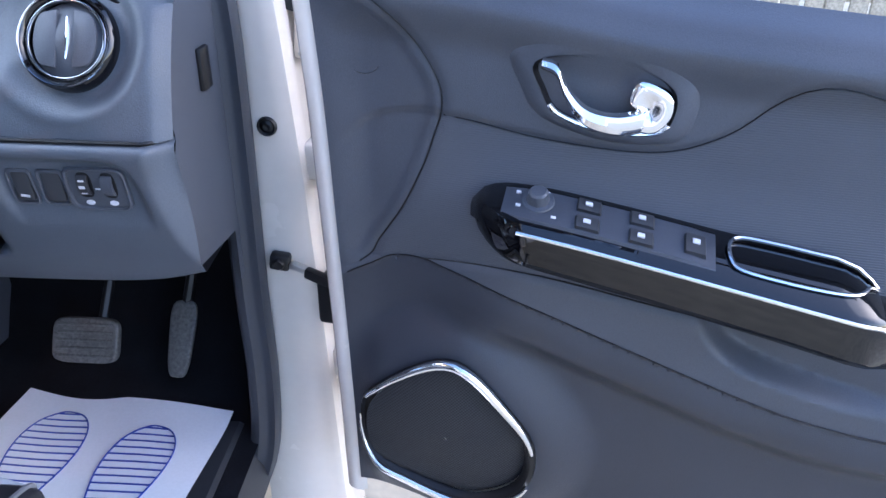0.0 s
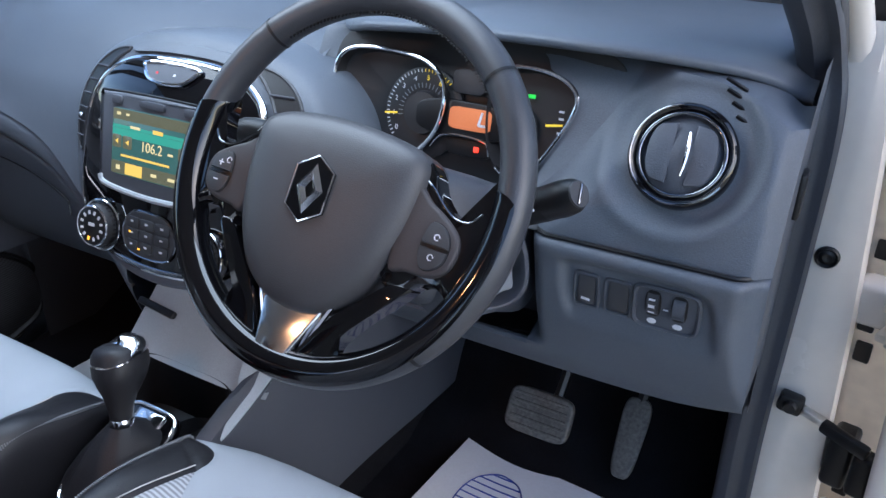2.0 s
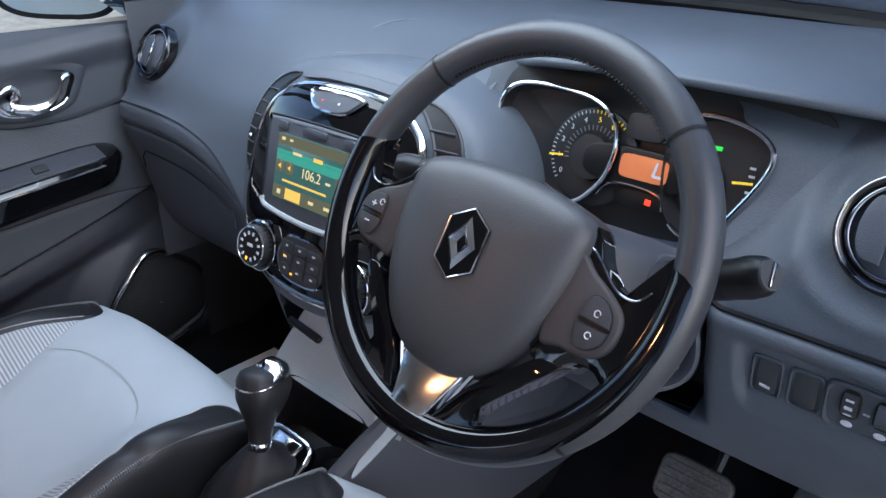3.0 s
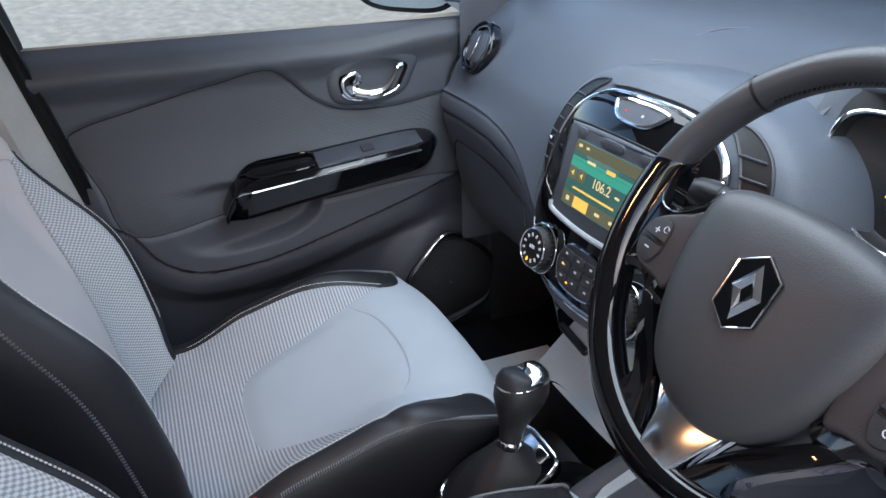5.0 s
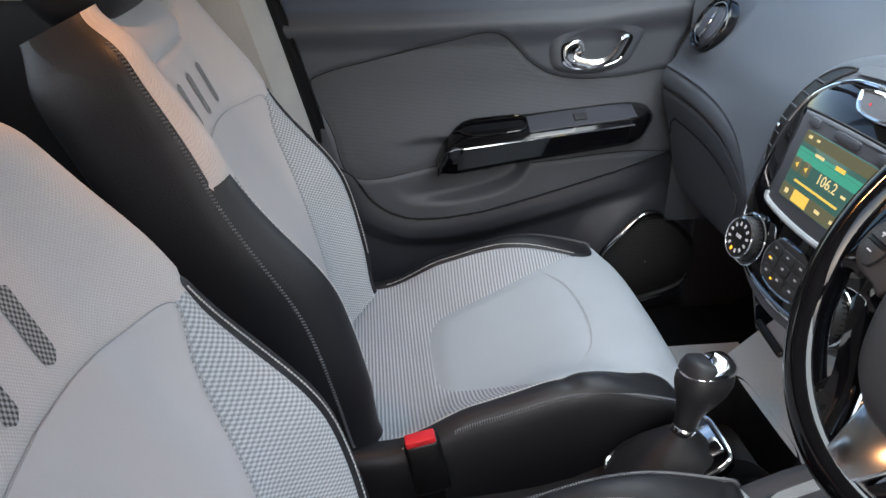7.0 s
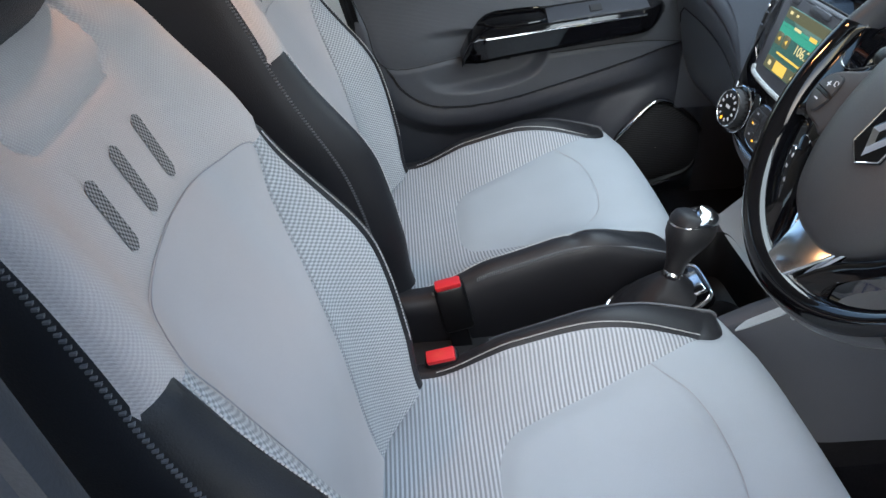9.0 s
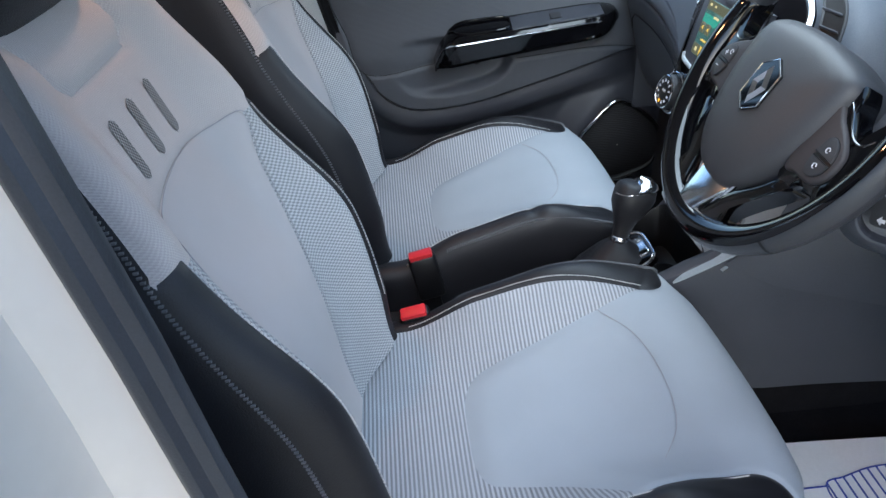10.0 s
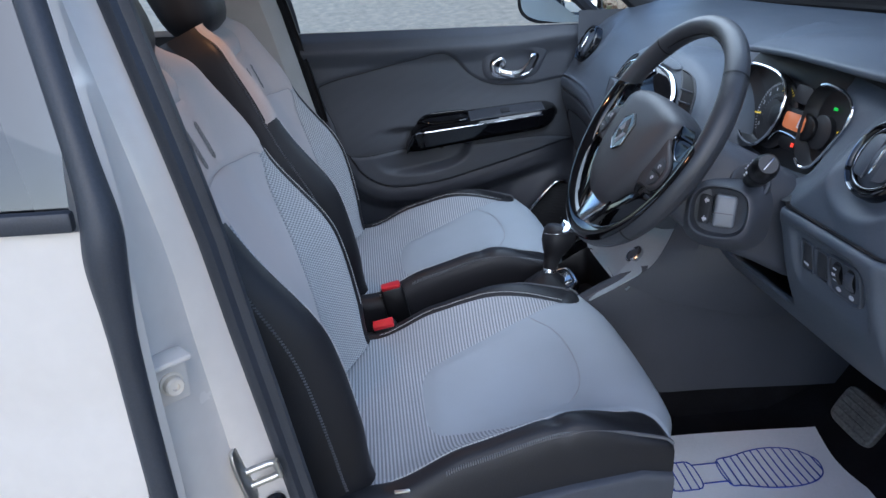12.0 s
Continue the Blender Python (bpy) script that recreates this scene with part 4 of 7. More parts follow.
    for i, (a, b) in enumerate(blade):
        t = i / (len(blade) - 1)
        w = 0.006 + 0.008 * t
        dd = 0.010 + 0.016 * math.sin(math.pi * min(1, t * 0.8 + 0.1))
        rows.append([put(hc[0] + a, k0 + dd - 0.006, hc[1] + b + w), put(hc[0] + a, k0 + dd, hc[1] + b + w * 0.7), put(hc[0] + a, k0 + dd + 0.003, hc[1] + b), put(hc[0] + a, k0 + dd, hc[1] + b - w * 0.7), put(hc[0] + a, k0 + dd - 0.006, hc[1] + b - w)])
    Mesh().sheet(rows).ob("handle_lever", CHROME, door, "bright chrome handle lever")
    tail = [(hc[0] + a, hc[1] + b) for a, b in curve_through([(0.030, 0.022), (0.060, 0.012), (0.064, -0.010), (0.050, -0.031), (0.030, -0.030), (0.030, -0.010), (0.020, 0.0)], 4, True)]
    tm = np.mean(tail, 0)
    Mesh().sheet([[put(tm[0] + (a - tm[0]) * k, k0 + dd, tm[1] + (b - tm[1]) * k) for a, b in tail] for k, dd in ((1.0, -0.006), (1.0, 0.010), (0.96, 0.0145), (0.88, 0.016), (0.6, 0.0165), (0.3, 0.0125), (0.05, 0.0115))], closed=True).ob("handle_tail", CHROME, door, "bright chrome handle plate")
    Mesh().tube([put(hc[0] + (a - hc[0]) * 0.97, k0 + 0.009, hc[1] + (b - hc[1]) * 0.97) for a, b in rim[22:38]], 0.003, 8).ob("handle_edge", CHROME, door)
    return door


front_door("front_door", "closed passenger door with dark grey trim and piano black armrest", lambda u, d, z: (-0.735 + d, 0.797 - u, z), False)
SWING = radians(79.9)
OUTX, OUTY = math.sin(SWING), math.cos(SWING)
put_driver = lambda u, d, z: (0.7875 + OUTX * 1.035 * u - OUTY * d, 0.6833 - OUTY * 1.035 * u - OUTX * d, z + 0.0316 + 0.008 * (z - 0.8) - 0.037 * (u - 0.33 + math.sqrt((u - 0.33) ** 2 + 0.004)))
driver_door = front_door("front_door", "wide open driver's door with dark grey trim, chrome handle and window switches", put_driver, True)

# check strap, hinges and the recess between pillar and open door
strap = thing("door_check_strap", "black door check strap arm between pillar and door", "door check")
Mesh().box((0.030, 0.020, 0.026), pose(0.757, 0.786, 0.660, 0, 8, 0), 0.005).ob("bracket", BLACKP, strap)
Mesh().turned([(0.0, 0.026), (0.007, 0.026), (0.009, 0.022), (0.009, 0.0)], basis((0.757, 0.795, 0.660), (1, 0, 0), (0, 0, 1)), 16).ob("pin_head", BLACKP, strap)
Mesh().box((0.030, 0.014, 0.010), pose(0.786, 0.782, 0.652, 0, 14, -12), 0.003).ob("link", STEEL, strap, "worn steel link")
Mesh().box((0.060, 0.014, 0.017), pose(0.824, 0.765, 0.644, 0, 10, -20), 0.004).ob("strap_arm", BLACKP, strap)
Mesh().box((0.030, 0.05, 0.075), pose(0.828, 0.800, 0.595, 0, 0, -10), 0.007, 3).ob("check_box", BLACKP, strap)
Mesh().box((0.026, 0.03, 0.060), pose(0.852, 0.765, 0.602, 0, 0, -10), 0.006, 3).ob("check_box", BLACKP, strap)

rows = [[(0.776 + 0.06 * (1.06 - z) * 0.75 + dx, y, z) for dx, y in ((0.0, 0.895), (0.012, 0.885), (0.03, 0.876), (0.06, 0.87), (0.11, 0.86), (0.20, 0.86))] for z in (0.05, 0.4, 0.7, 0.9, 1.08)]
Mesh().sheet(rows).ob("hinge_recess", PRIMER, body, "dusty white recess behind the hinges")
for z, h, x in ((0.855, 0.026, 0.806), (0.765, 0.05, 0.810), (0.71, 0.03, 0.815), (0.500, 0.045, 0.838)):
    Mesh().box((0.020, 0.006, h), pose(x + 0.008, 0.874, z, 0, 0, -12), 0.003).ob("recess_slot", BLACKP, body)
for x, z in ((0.822, 0.805), (0.846, 0.455)):
    h = thing("front_door_hinge", "white painted driver's door hinge with a steel pin", "hinge", "driver's door hinges")
    Mesh().box((0.046, 0.045, 0.056), pose(x - 0.004, 0.832, z, 0, 0, -8), 0.009, 3).ob("leaf", PAINT, h)
    Mesh().box((0.034, 0.05, 0.012), pose(x + 0.024, 0.795, z + 0.018, 0, 0, -20), 0.004).ob("knuckle", PRIMER, h)
    Mesh().box((0.034, 0.05, 0.012), pose(x + 0.024, 0.795, z - 0.020, 0, 0, -20), 0.004).ob("knuckle", PRIMER, h)
    Mesh().tube([(x + 0.020, 0.788, z - 0.034), (x + 0.020, 0.788, z + 0.036)], 0.0075, 12).ob("pin", STEEL, h, "steel hinge pin")
Mesh().box((0.030, 0.03, 0.060), pose(0.806, 0.846, 0.975, 0, 6, -10), 0.006).ob("wing_bracket", PRIMER, body, "dusty white wing bracket")
Mesh().turned([(0.0, 0.008), (0.005, 0.008), (0.007, 0.0)], basis((0.802, 0.832, 0.955), (1, 0, 0), (0, 0, 1)), 6).ob("wing_bolt", STEEL, body, "small bolt")
# black corner trim at the foot of the screen pillar, edge of the wing behind it
sail = [(0.736, 0.828, 1.09), (0.742, 0.828, 1.05), (0.751, 0.828, 1.024), (0.785, 0.832, 1.010), (0.815, 0.840, 1.000), (0.812, 0.84, 1.03), (0.800, 0.835, 1.08), (0.77, 0.82, 1.13), (0.735, 0.79, 1.16)]
m = Mesh().add(sail + [(x, y + 0.02, z) for x, y, z in sail], [tuple(range(9)), tuple(range(17, 8, -1))] + [(i, (i + 1) % 9, 9 + (i + 1) % 9, 9 + i) for i in range(9)])
m.ob("corner_trim", BLACKP, body, "black corner trim at the pillar foot", False)
Mesh().turned([(0.0, 0.006), (0.004, 0.006), (0.006, 0.0)], basis((0.757, 0.828, 1.038), (1, 0, 0), (0, 0, 1)), 12).ob("trim_clip", BLACKP, body)
Mesh().tube(curve_through([(0.822, 0.85, 0.99), (0.826, 0.85, 1.03), (0.812, 0.845, 1.09), (0.775, 0.82, 1.15)], 6), 0.004, 8).ob("wing_edge", PAINT, body, "white wing edge")
# tweeter cover on the driver's door
Mesh().tube([put_driver(0.118 + 0.020 * math.cos(a), 0.0185 * 0 + relief(0.118, 0.96) + 0.0005, 0.960 + 0.020 * math.sin(a)) for a in np.linspace(radians(180), radians(330), 18)], 0.0006, 6).ob("tweeter_line", DARK, driver_door, "faint round tweeter line")

# ---------------------------------------------------------------- front seats
BITE = Vector((0.0, -0.075, 0.545))
UPB, FWD = Vector((0.0, -0.42, 0.9075)), Vector((0.0, 0.9075, 0.42))
CUSHION_SIDE = curve_through([(0.0, 0.0), (0.07, 0.001), (0.13, 0.010), (0.17, 0.030), (0.20, 0.052), (0.222, 0.064), (0.242, 0.056), (0.253, 0.02), (0.256, -0.06), (0.250, -0.15)], 6)
BACK_SIDE = curve_through([(0.0, 0.0), (0.08, 0.002), (0.12, 0.012), (0.155, 0.042), (0.18, 0.066), (0.203, 0.076), (0.222, 0.062), (0.236, 0.018), (0.241, -0.045), (0.225, -0.095), (0.18, -0.112), (0.0, -0.115)], 6)
CUSHION_LINE = curve_through([(-0.13, 0.527), (-0.05, 0.530), (0.06, 0.541), (0.17, 0.572), (0.27, 0.604), (0.345, 0.619), (0.395, 0.613), (0.428, 0.585), (0.438, 0.53), (0.432, 0.47), (0.415, 0.40)], 6)
INNER_LINE = curve_through([(0.0, 0.048), (0.06, 0.050), (0.10, 0.068), (0.118, 0.11), (0.132, 0.18), (0.146, 0.24), (0.156, 0.275), (0.172, 0.312), (0.188, 0.338), (0.24, 0.365)], 6)
BOLSTER_LINE = curve_through([(0.212, -0.20), (0.212, -0.02), (0.211, 0.06), (0.210, 0.15), (0.203, 0.22), (0.194, 0.28), (0.185, 0.325), (0.181, 0.350), (0.190, 0.370), (0.212, 0.380), (0.275, 0.386)], 6)


def on_line(line, t):
    k = min(max(t, 0.0), 1.0) * (len(line) - 1)
    i = min(int(k), len(line) - 2)
    return line[i] + (line[i + 1] - line[i]) * (k - i)


def cushion_xy(u, v):
    """Across (0..1) and along (0..1) to a point of the cushion's skin."""
    s = 2 * u - 1
    x, dz = on_line(CUSHION_SIDE, abs(s))
    y, z = on_line(CUSHION_LINE, v)
    nose = ease(0.60, 0.80, v)
    dz = dz * (1 - 0.85 * ease(0.18, 0.38, y)) * (0.45 + 0.55 * ease(-0.03, 0.09, y)) if dz > 0 else dz
    x = math.copysign(x, s) * (1 - 0.05 * ease(0.55, 0.85, v) - 0.04 * ease(0.85, 1.0, v))
    y -= 0.036 * nose * (abs(x) / 0.24) ** 2 + 0.070 * ease(0.54, 0.80, v) * ease(0.15, 0.25, abs(x)) ** 1.5
    dz -= 0.016 * ease(0.26, 0.42, y) * ease(0.10, 0.24, abs(x))
    if v > 0.78 and dz < 0:
        dz *= 1 - 0.75 * ease(0.78, 1.0, v)
    return x, y, z + dz


def front_seat(label, at):
    seat = thing("bucket_seat", label, "car seat", "front seats")

    light = np.vstack([INNER_LINE, [(0.5, 0.40), (0.5, 0.9), (-0.5, 0.9), (-0.5, 0.048)]])
    near_side = np.vstack([INNER_LINE[:13], curve_through([(0.118, 0.11), (0.138, 0.150), (0.166, 0.182), (0.196, 0.204), (0.24, 0.222)], 6), [(0.5, 0.24), (0.5, 0.9), (-0.5, 0.9), (-0.5, 0.048)]])
    black = np.vstack([BOLSTER_LINE, [(0.5, 0.40), (0.5, -0.3), (0.216, -0.3)]])
    seam = curve_through([(0.0, 0.306), (0.05, 0.303), (0.10, 0.290), (0.148, 0.258)], 8)

    def side(u):
        return abs(2 * u - 1) > 0.62

    def f_light(u, v):
        x, y, z = cushion_xy(u, v)
        return inside(near_side if x > 0 else light, abs(x), y + 1.0 * max(0, v - 0.72))

    def f_black(u, v):
        x, y, z = cushion_xy(u, v)
        far = 0.25 * (abs(2 * u - 1) - 0.64 - 0.14 * ease(0.58, 0.74, v))
        return max(far, inside(black, abs(x), y)) if v < 0.72 else far

    def place(u, v):
        x, y, z = cushion_xy(u, v)
        if v < 0.72:
            edge = inside(near_side if x > 0 else light, abs(x), y)
            g = 0.0022 * math.exp(-((edge / 0.004) ** 2)) + 0.003 * math.exp(-((inside(black, abs(x), y) / 0.004) ** 2)) + 0.002 * math.exp(-((near(seam, abs(x), y) / 0.004) ** 2))
            z -= g
            z += 0.006 * ease(0.0, 0.03, edge) * ease(0.34, 0.26, y)
        return x, y, z

    def kind(u, v):
        if f_black(u, v) > 0:
            return "bolster_cover|" + ("l" if u < 0.5 else "r")
        return "seat_panel" if f_light(u, v) > 0 else "ribbed_panel"

    mats = {"bolster_cover": (SEATBLACK, "black vinyl side bolster"), "seat_panel": (CLOTH, "smooth light grey cloth"), "ribbed_panel": (STRIPE, "grey cloth with fine cross ribs")}
    for n, m in patches(120, 120, place, [f_black, f_light], kind).items():
        n = n.split("|")[0]
        m.ob(n, mats[n][0], seat, mats[n][1])

    def top(x, y):
        """Height of the cushion at a place."""
        s = 0.5 * (np.interp(abs(x), CUSHION_SIDE[:40, 0], np.linspace(0, 39 / (len(CUSHION_SIDE) - 1), 40)))
        v = np.interp(y, CUSHION_LINE[:36, 0], np.linspace(0, 35 / (len(CUSHION_LINE) - 1), 36))
        return cushion_xy(0.5 + math.copysign(s, x), v)[2]

    # seams and stitches
    for s in (-1, 1):
        line = [(s * a, b) for a, b in BOLSTER_LINE[6:42]]
        m, fine = Mesh(), curve_through(line[::3], 14)
        for i in range(0, len(fine) - 1):
            p, q = fine[i], fine[i] + (fine[i + 1] - fine[i]) * 0.55
            w = s * 0.005
            m.tube([(p[0] + w, p[1], top(p[0] + w, p[1]) + 0.0006), (q[0] + w, q[1], top(q[0] + w, q[1]) + 0.0006)], 0.0009, 5)
        tagged(m.ob("stitching", STITCH, seat, "pale top stitching"), kind="stuff")
    m = Mesh()
    full = [(-a, b) for a, b in seam[::-1]] + [(a, b) for a, b in seam[1:]]
    m.tube([(a, b, top(a, b) + 0.0044) for a, b in full], 0.0006, 5)
    m.ob("seam", THREAD, seat, "thin dark seam")

    # zips along the sides
    for s in (-1, 1):
        m = Mesh()
        for i in range(170):
            v = 0.20 + 0.52 * i / 170
            c = Vector(cushion_xy(0.5 + s * (0.342 + 0.020 * ease(0.50, 0.72, v)), v))
            m.box((0.0040, 0.0016, 0.0050), pose(c.x + s * 0.0008, c.y, c.z), 0)
        tagged(m.ob("zip", ZIP, seat, "dark zip along the side"), kind="stuff")
    Mesh().box((0.006, 0.022, 0.004), pose(0.246, -0.004, 0.566), 0.0015).ob("zip_puller", STEEL, seat, "steel zip puller")
    Mesh().box((0.44, 0.50, 0.08), pose(0, 0.12, 0.44, 8), 0.03, 3).ob("seat_pan", BLACKP, seat)
    for s in (-1, 1):
        Mesh().box((0.03, 0.60, 0.035), pose(s * 0.19, 0.05, FLOOR + 0.016), 0.004).ob("rail", STEEL, seat, "steel seat rail")
        Mesh().box((0.03, 0.40, 0.06), pose(s * 0.19, 0.08, 0.385), 0.004).ob("mount", BLACKP, seat)

    # backrest
    H = 0.655
    wide = ((0.0, 0.98), (0.12, 1.02), (0.30, 1.01), (0.42, 0.95), (0.52, 0.86), (0.60, 0.78), (0.655, 0.62))

    def back_at(u, v):
        """Round the backrest (0..1) and up it (0..1): across, up and out."""
        s = 2 * u - 1
        x, d = on_line(BACK_SIDE, abs(s))
        w = H * v
        k = along(wide, w)
        low = 1.0 - 0.45 * ease(0.22, 0.43, w) - 0.22 * ease(0.46, 0.60, w) - 0.15 * ease(0.1, 0.0, w)
        d = d * low if d > 0 else d * (1 + 0.08 * ease(0.3, 0.65, w))
        tip = ease(0.57, H, w)
        d = 0.022 + d - 0.03 * tip * tip * (1 if d > -0.06 else -0.4)
        d += 0.012 * math.exp(-(((w - 0.20) / 0.12) ** 2)) * math.exp(-((x / 0.12) ** 2))
        d -= 0.050 * ease(0.30, -0.04, w) ** 1.2
        return math.copysign(x * k, s), w, d

    def back_point(u, v, lift=0.0):
        x, w, d = back_at(u, v)
        return BITE + Vector((x, 0, 0)) + UPB * w + FWD * (d + lift)

    centre = curve_through([(0.0, 0.455), (0.06, 0.451), (0.12, 0.440), (0.168, 0.424), (0.148, 0.37), (0.128, 0.29), (0.108, 0.21), (0.098, 0.12), (0.095, 0.05), (0.094, -0.05)], 6)
    centre = np.vstack([centre, [(0.09, -0.4), (-0.5, -0.4), (-0.5, 0.455)]])
    blackb = curve_through([(0.190, 0.432), (0.189, 0.40), (0.192, 0.36), (0.196, 0.28), (0.196, 0.18), (0.19, 0.08), (0.185, -0.05)], 6)
    blackb = np.vstack([blackb, [(0.185, -0.4), (0.5, -0.4), (0.5, 0.428)]])
    upper = 0.445

    def g_black(u, v):
        x, w, d = back_at(u, v)
        far = abs(2 * u - 1)
        side = 0.25 * (far - 0.60)
        return side if far > 0.66 else max(side, inside(blackb, abs(x), w))

    def g_centre(u, v):
        x, w, d = back_at(u, v)
        return inside(centre, abs(x), w) if abs(2 * u - 1) < 0.6 else -0.05

    def g_upper(u, v):
        x, w, d = back_at(u, v)
        return w - np.interp(abs(x), centre[:19, 0], centre[:19, 1])

    def back_place(u, v):
        x, w, d = back_at(u, v)
        p = BITE + Vector((x, 0, 0)) + UPB * w + FWD * d
        if abs(2 * u - 1) < 0.6:
            g = 0.0025 * math.exp(-((inside(centre, abs(x), w) / 0.004) ** 2)) + 0.003 * math.exp(-((g_black(u, v) / 0.004) ** 2))
            head = abs(inside(HEADPAD, abs(x), w))
            g += 0.0055 * math.exp(-((head / 0.0045) ** 2)) - 0.003 * ease(0, 0.03, inside(HEADPAD, abs(x), w))
            for c in (-0.058, 0.003, 0.062):
                g += 0.002 * ease(0.0, 0.004, 0.006 - math.hypot(x - c, max(0, abs(w - 0.500) - 0.022)))
            p -= FWD * g
        return p

    def back_kind(u, v):
        if g_black(u, v) > 0:
            return "side_cover"
        if g_centre(u, v) > 0:
            return "centre_panel"
        return "shoulder_panel" if g_upper(u, v) > 0 else "knit_panel|" + ("l" if u < 0.5 else "r")

    mats = {"side_cover": (SEATBLACK, "black vinyl backrest side"), "centre_panel": (WARMLITCLOTH, "smooth grey cloth"), "shoulder_panel": (RIBCLOTH, "grey finely ribbed cloth"), "knit_panel": (KNIT, "grey and black knitted cloth")}
    for n, m in patches(150, 110, back_place, [g_black, g_centre, g_upper], back_kind).items():
        n = n.split("|")[0]
        m.ob(n, mats[n][0], seat, mats[n][1])

    def back_on(x, w, lift=0.0):
        k = along(wide, w)
        s = np.interp(abs(x) / k, BACK_SIDE[:30, 0], np.linspace(0, 29 / (len(BACK_SIDE) - 1), 30))
        return back_point(0.5 + math.copysign(s / 2, x), w / H, lift)

    for c in (-0.058, 0.003, 0.062):
        rows = []
        for t in np.linspace(-1, 1, 15):
            hw = 0.0092 * math.sqrt(max(0.02, 1 - max(0, abs(t) - 0.8) ** 2 * 24))
            rows.append([back_on(c + 0.010 * -t * 0.4 + hw * a, 0.500 + 0.031 * t, 0.0008) for a in (-1, 0, 1)])
        Mesh().sheet(rows).ob("mesh_slit", SLIT, seat, "dark perforated slit")
    for s in (-1, 1):
        line = curve_through([(s * 0.191, 0.425), (s * 0.197, 0.36), (s * 0.201, 0.28), (s * 0.201, 0.18), (s * 0.195, 0.08)], 20)
        m = Mesh()
        for i in range(len(line) - 1):
            p, q = line[i], line[i] + (line[i + 1] - line[i]) * 0.6
            m.tube([back_on(*p, 0.0008), back_on(*q, 0.0008)], 0.0009, 5)
        tagged(m.ob("stitching", STITCH, seat, "pale top stitching"), kind="stuff")
        edge = [p for p in centre[:-3] if p[1] > 0.02]
        Mesh().tube([back_on(s * max(p[0], 0.0005), p[1], 0.0002) for p in edge], 0.0006, 5).ob("panel_seam", THREAD, seat, "thin seam round the centre panel")
        m = Mesh()
        for i in range(130):
            w = 0.02 + 0.60 * i / 130
            m.box((0.004, 0.004, 0.0018), Matrix.Translation(back_point(0.5 + s * 0.308, w / H, 0.0)), 0)
        tagged(m.ob("zip", ZIP, seat, "dark zip up the backrest side"), kind="stuff")

    # headrest on two posts
    c = BITE + UPB * 0.722 + FWD * -0.010
    base = basis(c, (1, 0, 0), UPB)
    rows = []
    for k in np.linspace(-1, 1, 13):
        r = math.sqrt(max(0.0, 1 - abs(k) ** 3.2))
        rows.append([base @ Vector((0.132 * a * (0.55 + 0.45 * r), 0.098 * k + 0.0, 0.062 * b * r)) for a, b in ring(1, 1, 28, 3.0)])
    Mesh().sheet(rows, closed=True, cap=True).ob("headrest", SEATBLACK, seat, "black vinyl headrest")
    for s in (-1, 1):
        Mesh().tube([base @ Vector((s * 0.06, -0.16, 0)), base @ Vector((s * 0.06, -0.05, 0))], 0.006, 10).ob("headrest_post", STEEL, seat)
        Mesh().box((0.03, 0.02, 0.03), base @ pose(s * 0.06, -0.088, 0), 0.005).ob("post_collar", BLACKP, seat)
    seat.location = at
    return seat


HEADPAD = np.array([(-0.5, 0.565), (0.0, 0.565), (0.075, 0.567), (0.098, 0.585), (0.115, 0.80), (-0.5, 0.80)])
driver_seat = front_seat("grey cloth and black vinyl driver's seat with perforated slits", (0.348, 0, 0))
copied_seat = copy_thing(driver_seat, pose(-0.301, 0.0, -0.008))
copied_seat["label"] = "grey cloth and black vinyl passenger seat beside the console"

# plastic base cover with a recess and the height lever, at the door side
rows = []
for y, z0, z1 in ((-0.22, 0.40, 0.540), (-0.12, 0.385, 0.530), (0.0, 0.38, 0.523), (0.12, 0.38, 0.536), (0.24, 0.385, 0.557), (0.34, 0.40, 0.570), (0.385, 0.43, 0.562)):
    w = 0.258 + 0.006 * math.sin(math.pi * (y + 0.22) / 0.60)
    rows.append([(w - 0.02, y, z0), (w, y, z0 + 0.01), (w + 0.004, y, (z0 + z1) / 2), (w + 0.007, y, z1 - 0.012), (w - 0.001, y, z1), (w - 0.03, y, z1 + 0.004)])
Mesh().sheet([curve_through(r, 3) for r in rows]).ob("base_cover", PLASTIC, driver_seat, "grey plastic seat base cover")
Mesh().plate(curve_through([(-0.10, 0.018), (0.0, 0.022), (0.09, 0.016), (0.112, 0.0), (0.09, -0.020), (0.0, -0.026), (-0.10, -0.022)], 5, True), basis((0.2655, 0.13, 0.478), (0, 1, 0.10), (0, 0, 1)), 0.002, 0.001).ob("lever_recess", DARK, driver_seat, "dark lever recess")
Mesh().box((0.016, 0.17, 0.022), pose(0.272, 0.12, 0.474, 6), 0.007, 3).ob("height_lever", PLASTIC, driver_seat, "grey height lever")

for x, y, z, turn, text in ((0.109, -0.012, 0.578, 6, "driver's"), (-0.049, 0.010, 0.585, -8, "passenger's")):
    b = thing("seat_belt_buckle", f"black {text} seat belt buckle with red button", "seat belt buckle", "seat belt buckles")
    m = pose(x, y, z, 12, turn, 0)
    Mesh().box((0.028, 0.050, 0.085), m @ pose(0, 0, -0.046), 0.007, 3).ob("buckle_body", BLACKP, b)
    Mesh().box((0.020, 0.042, 0.012), m @ pose(0.004, 0, -0.002, 0, 14), 0.003, 2).ob("release_button", RED, b, "red release button")
    Mesh().box((0.012, 0.034, 0.19), m @ pose(0, -0.004, -0.17), 0.003).ob("buckle_stalk", BLACKP, b)

# ---------------------------------------------------------------- dashboard
dash = thing("dashboard", "dark grey soft-grained dashboard with round vents and black centre fascia", "dashboard")


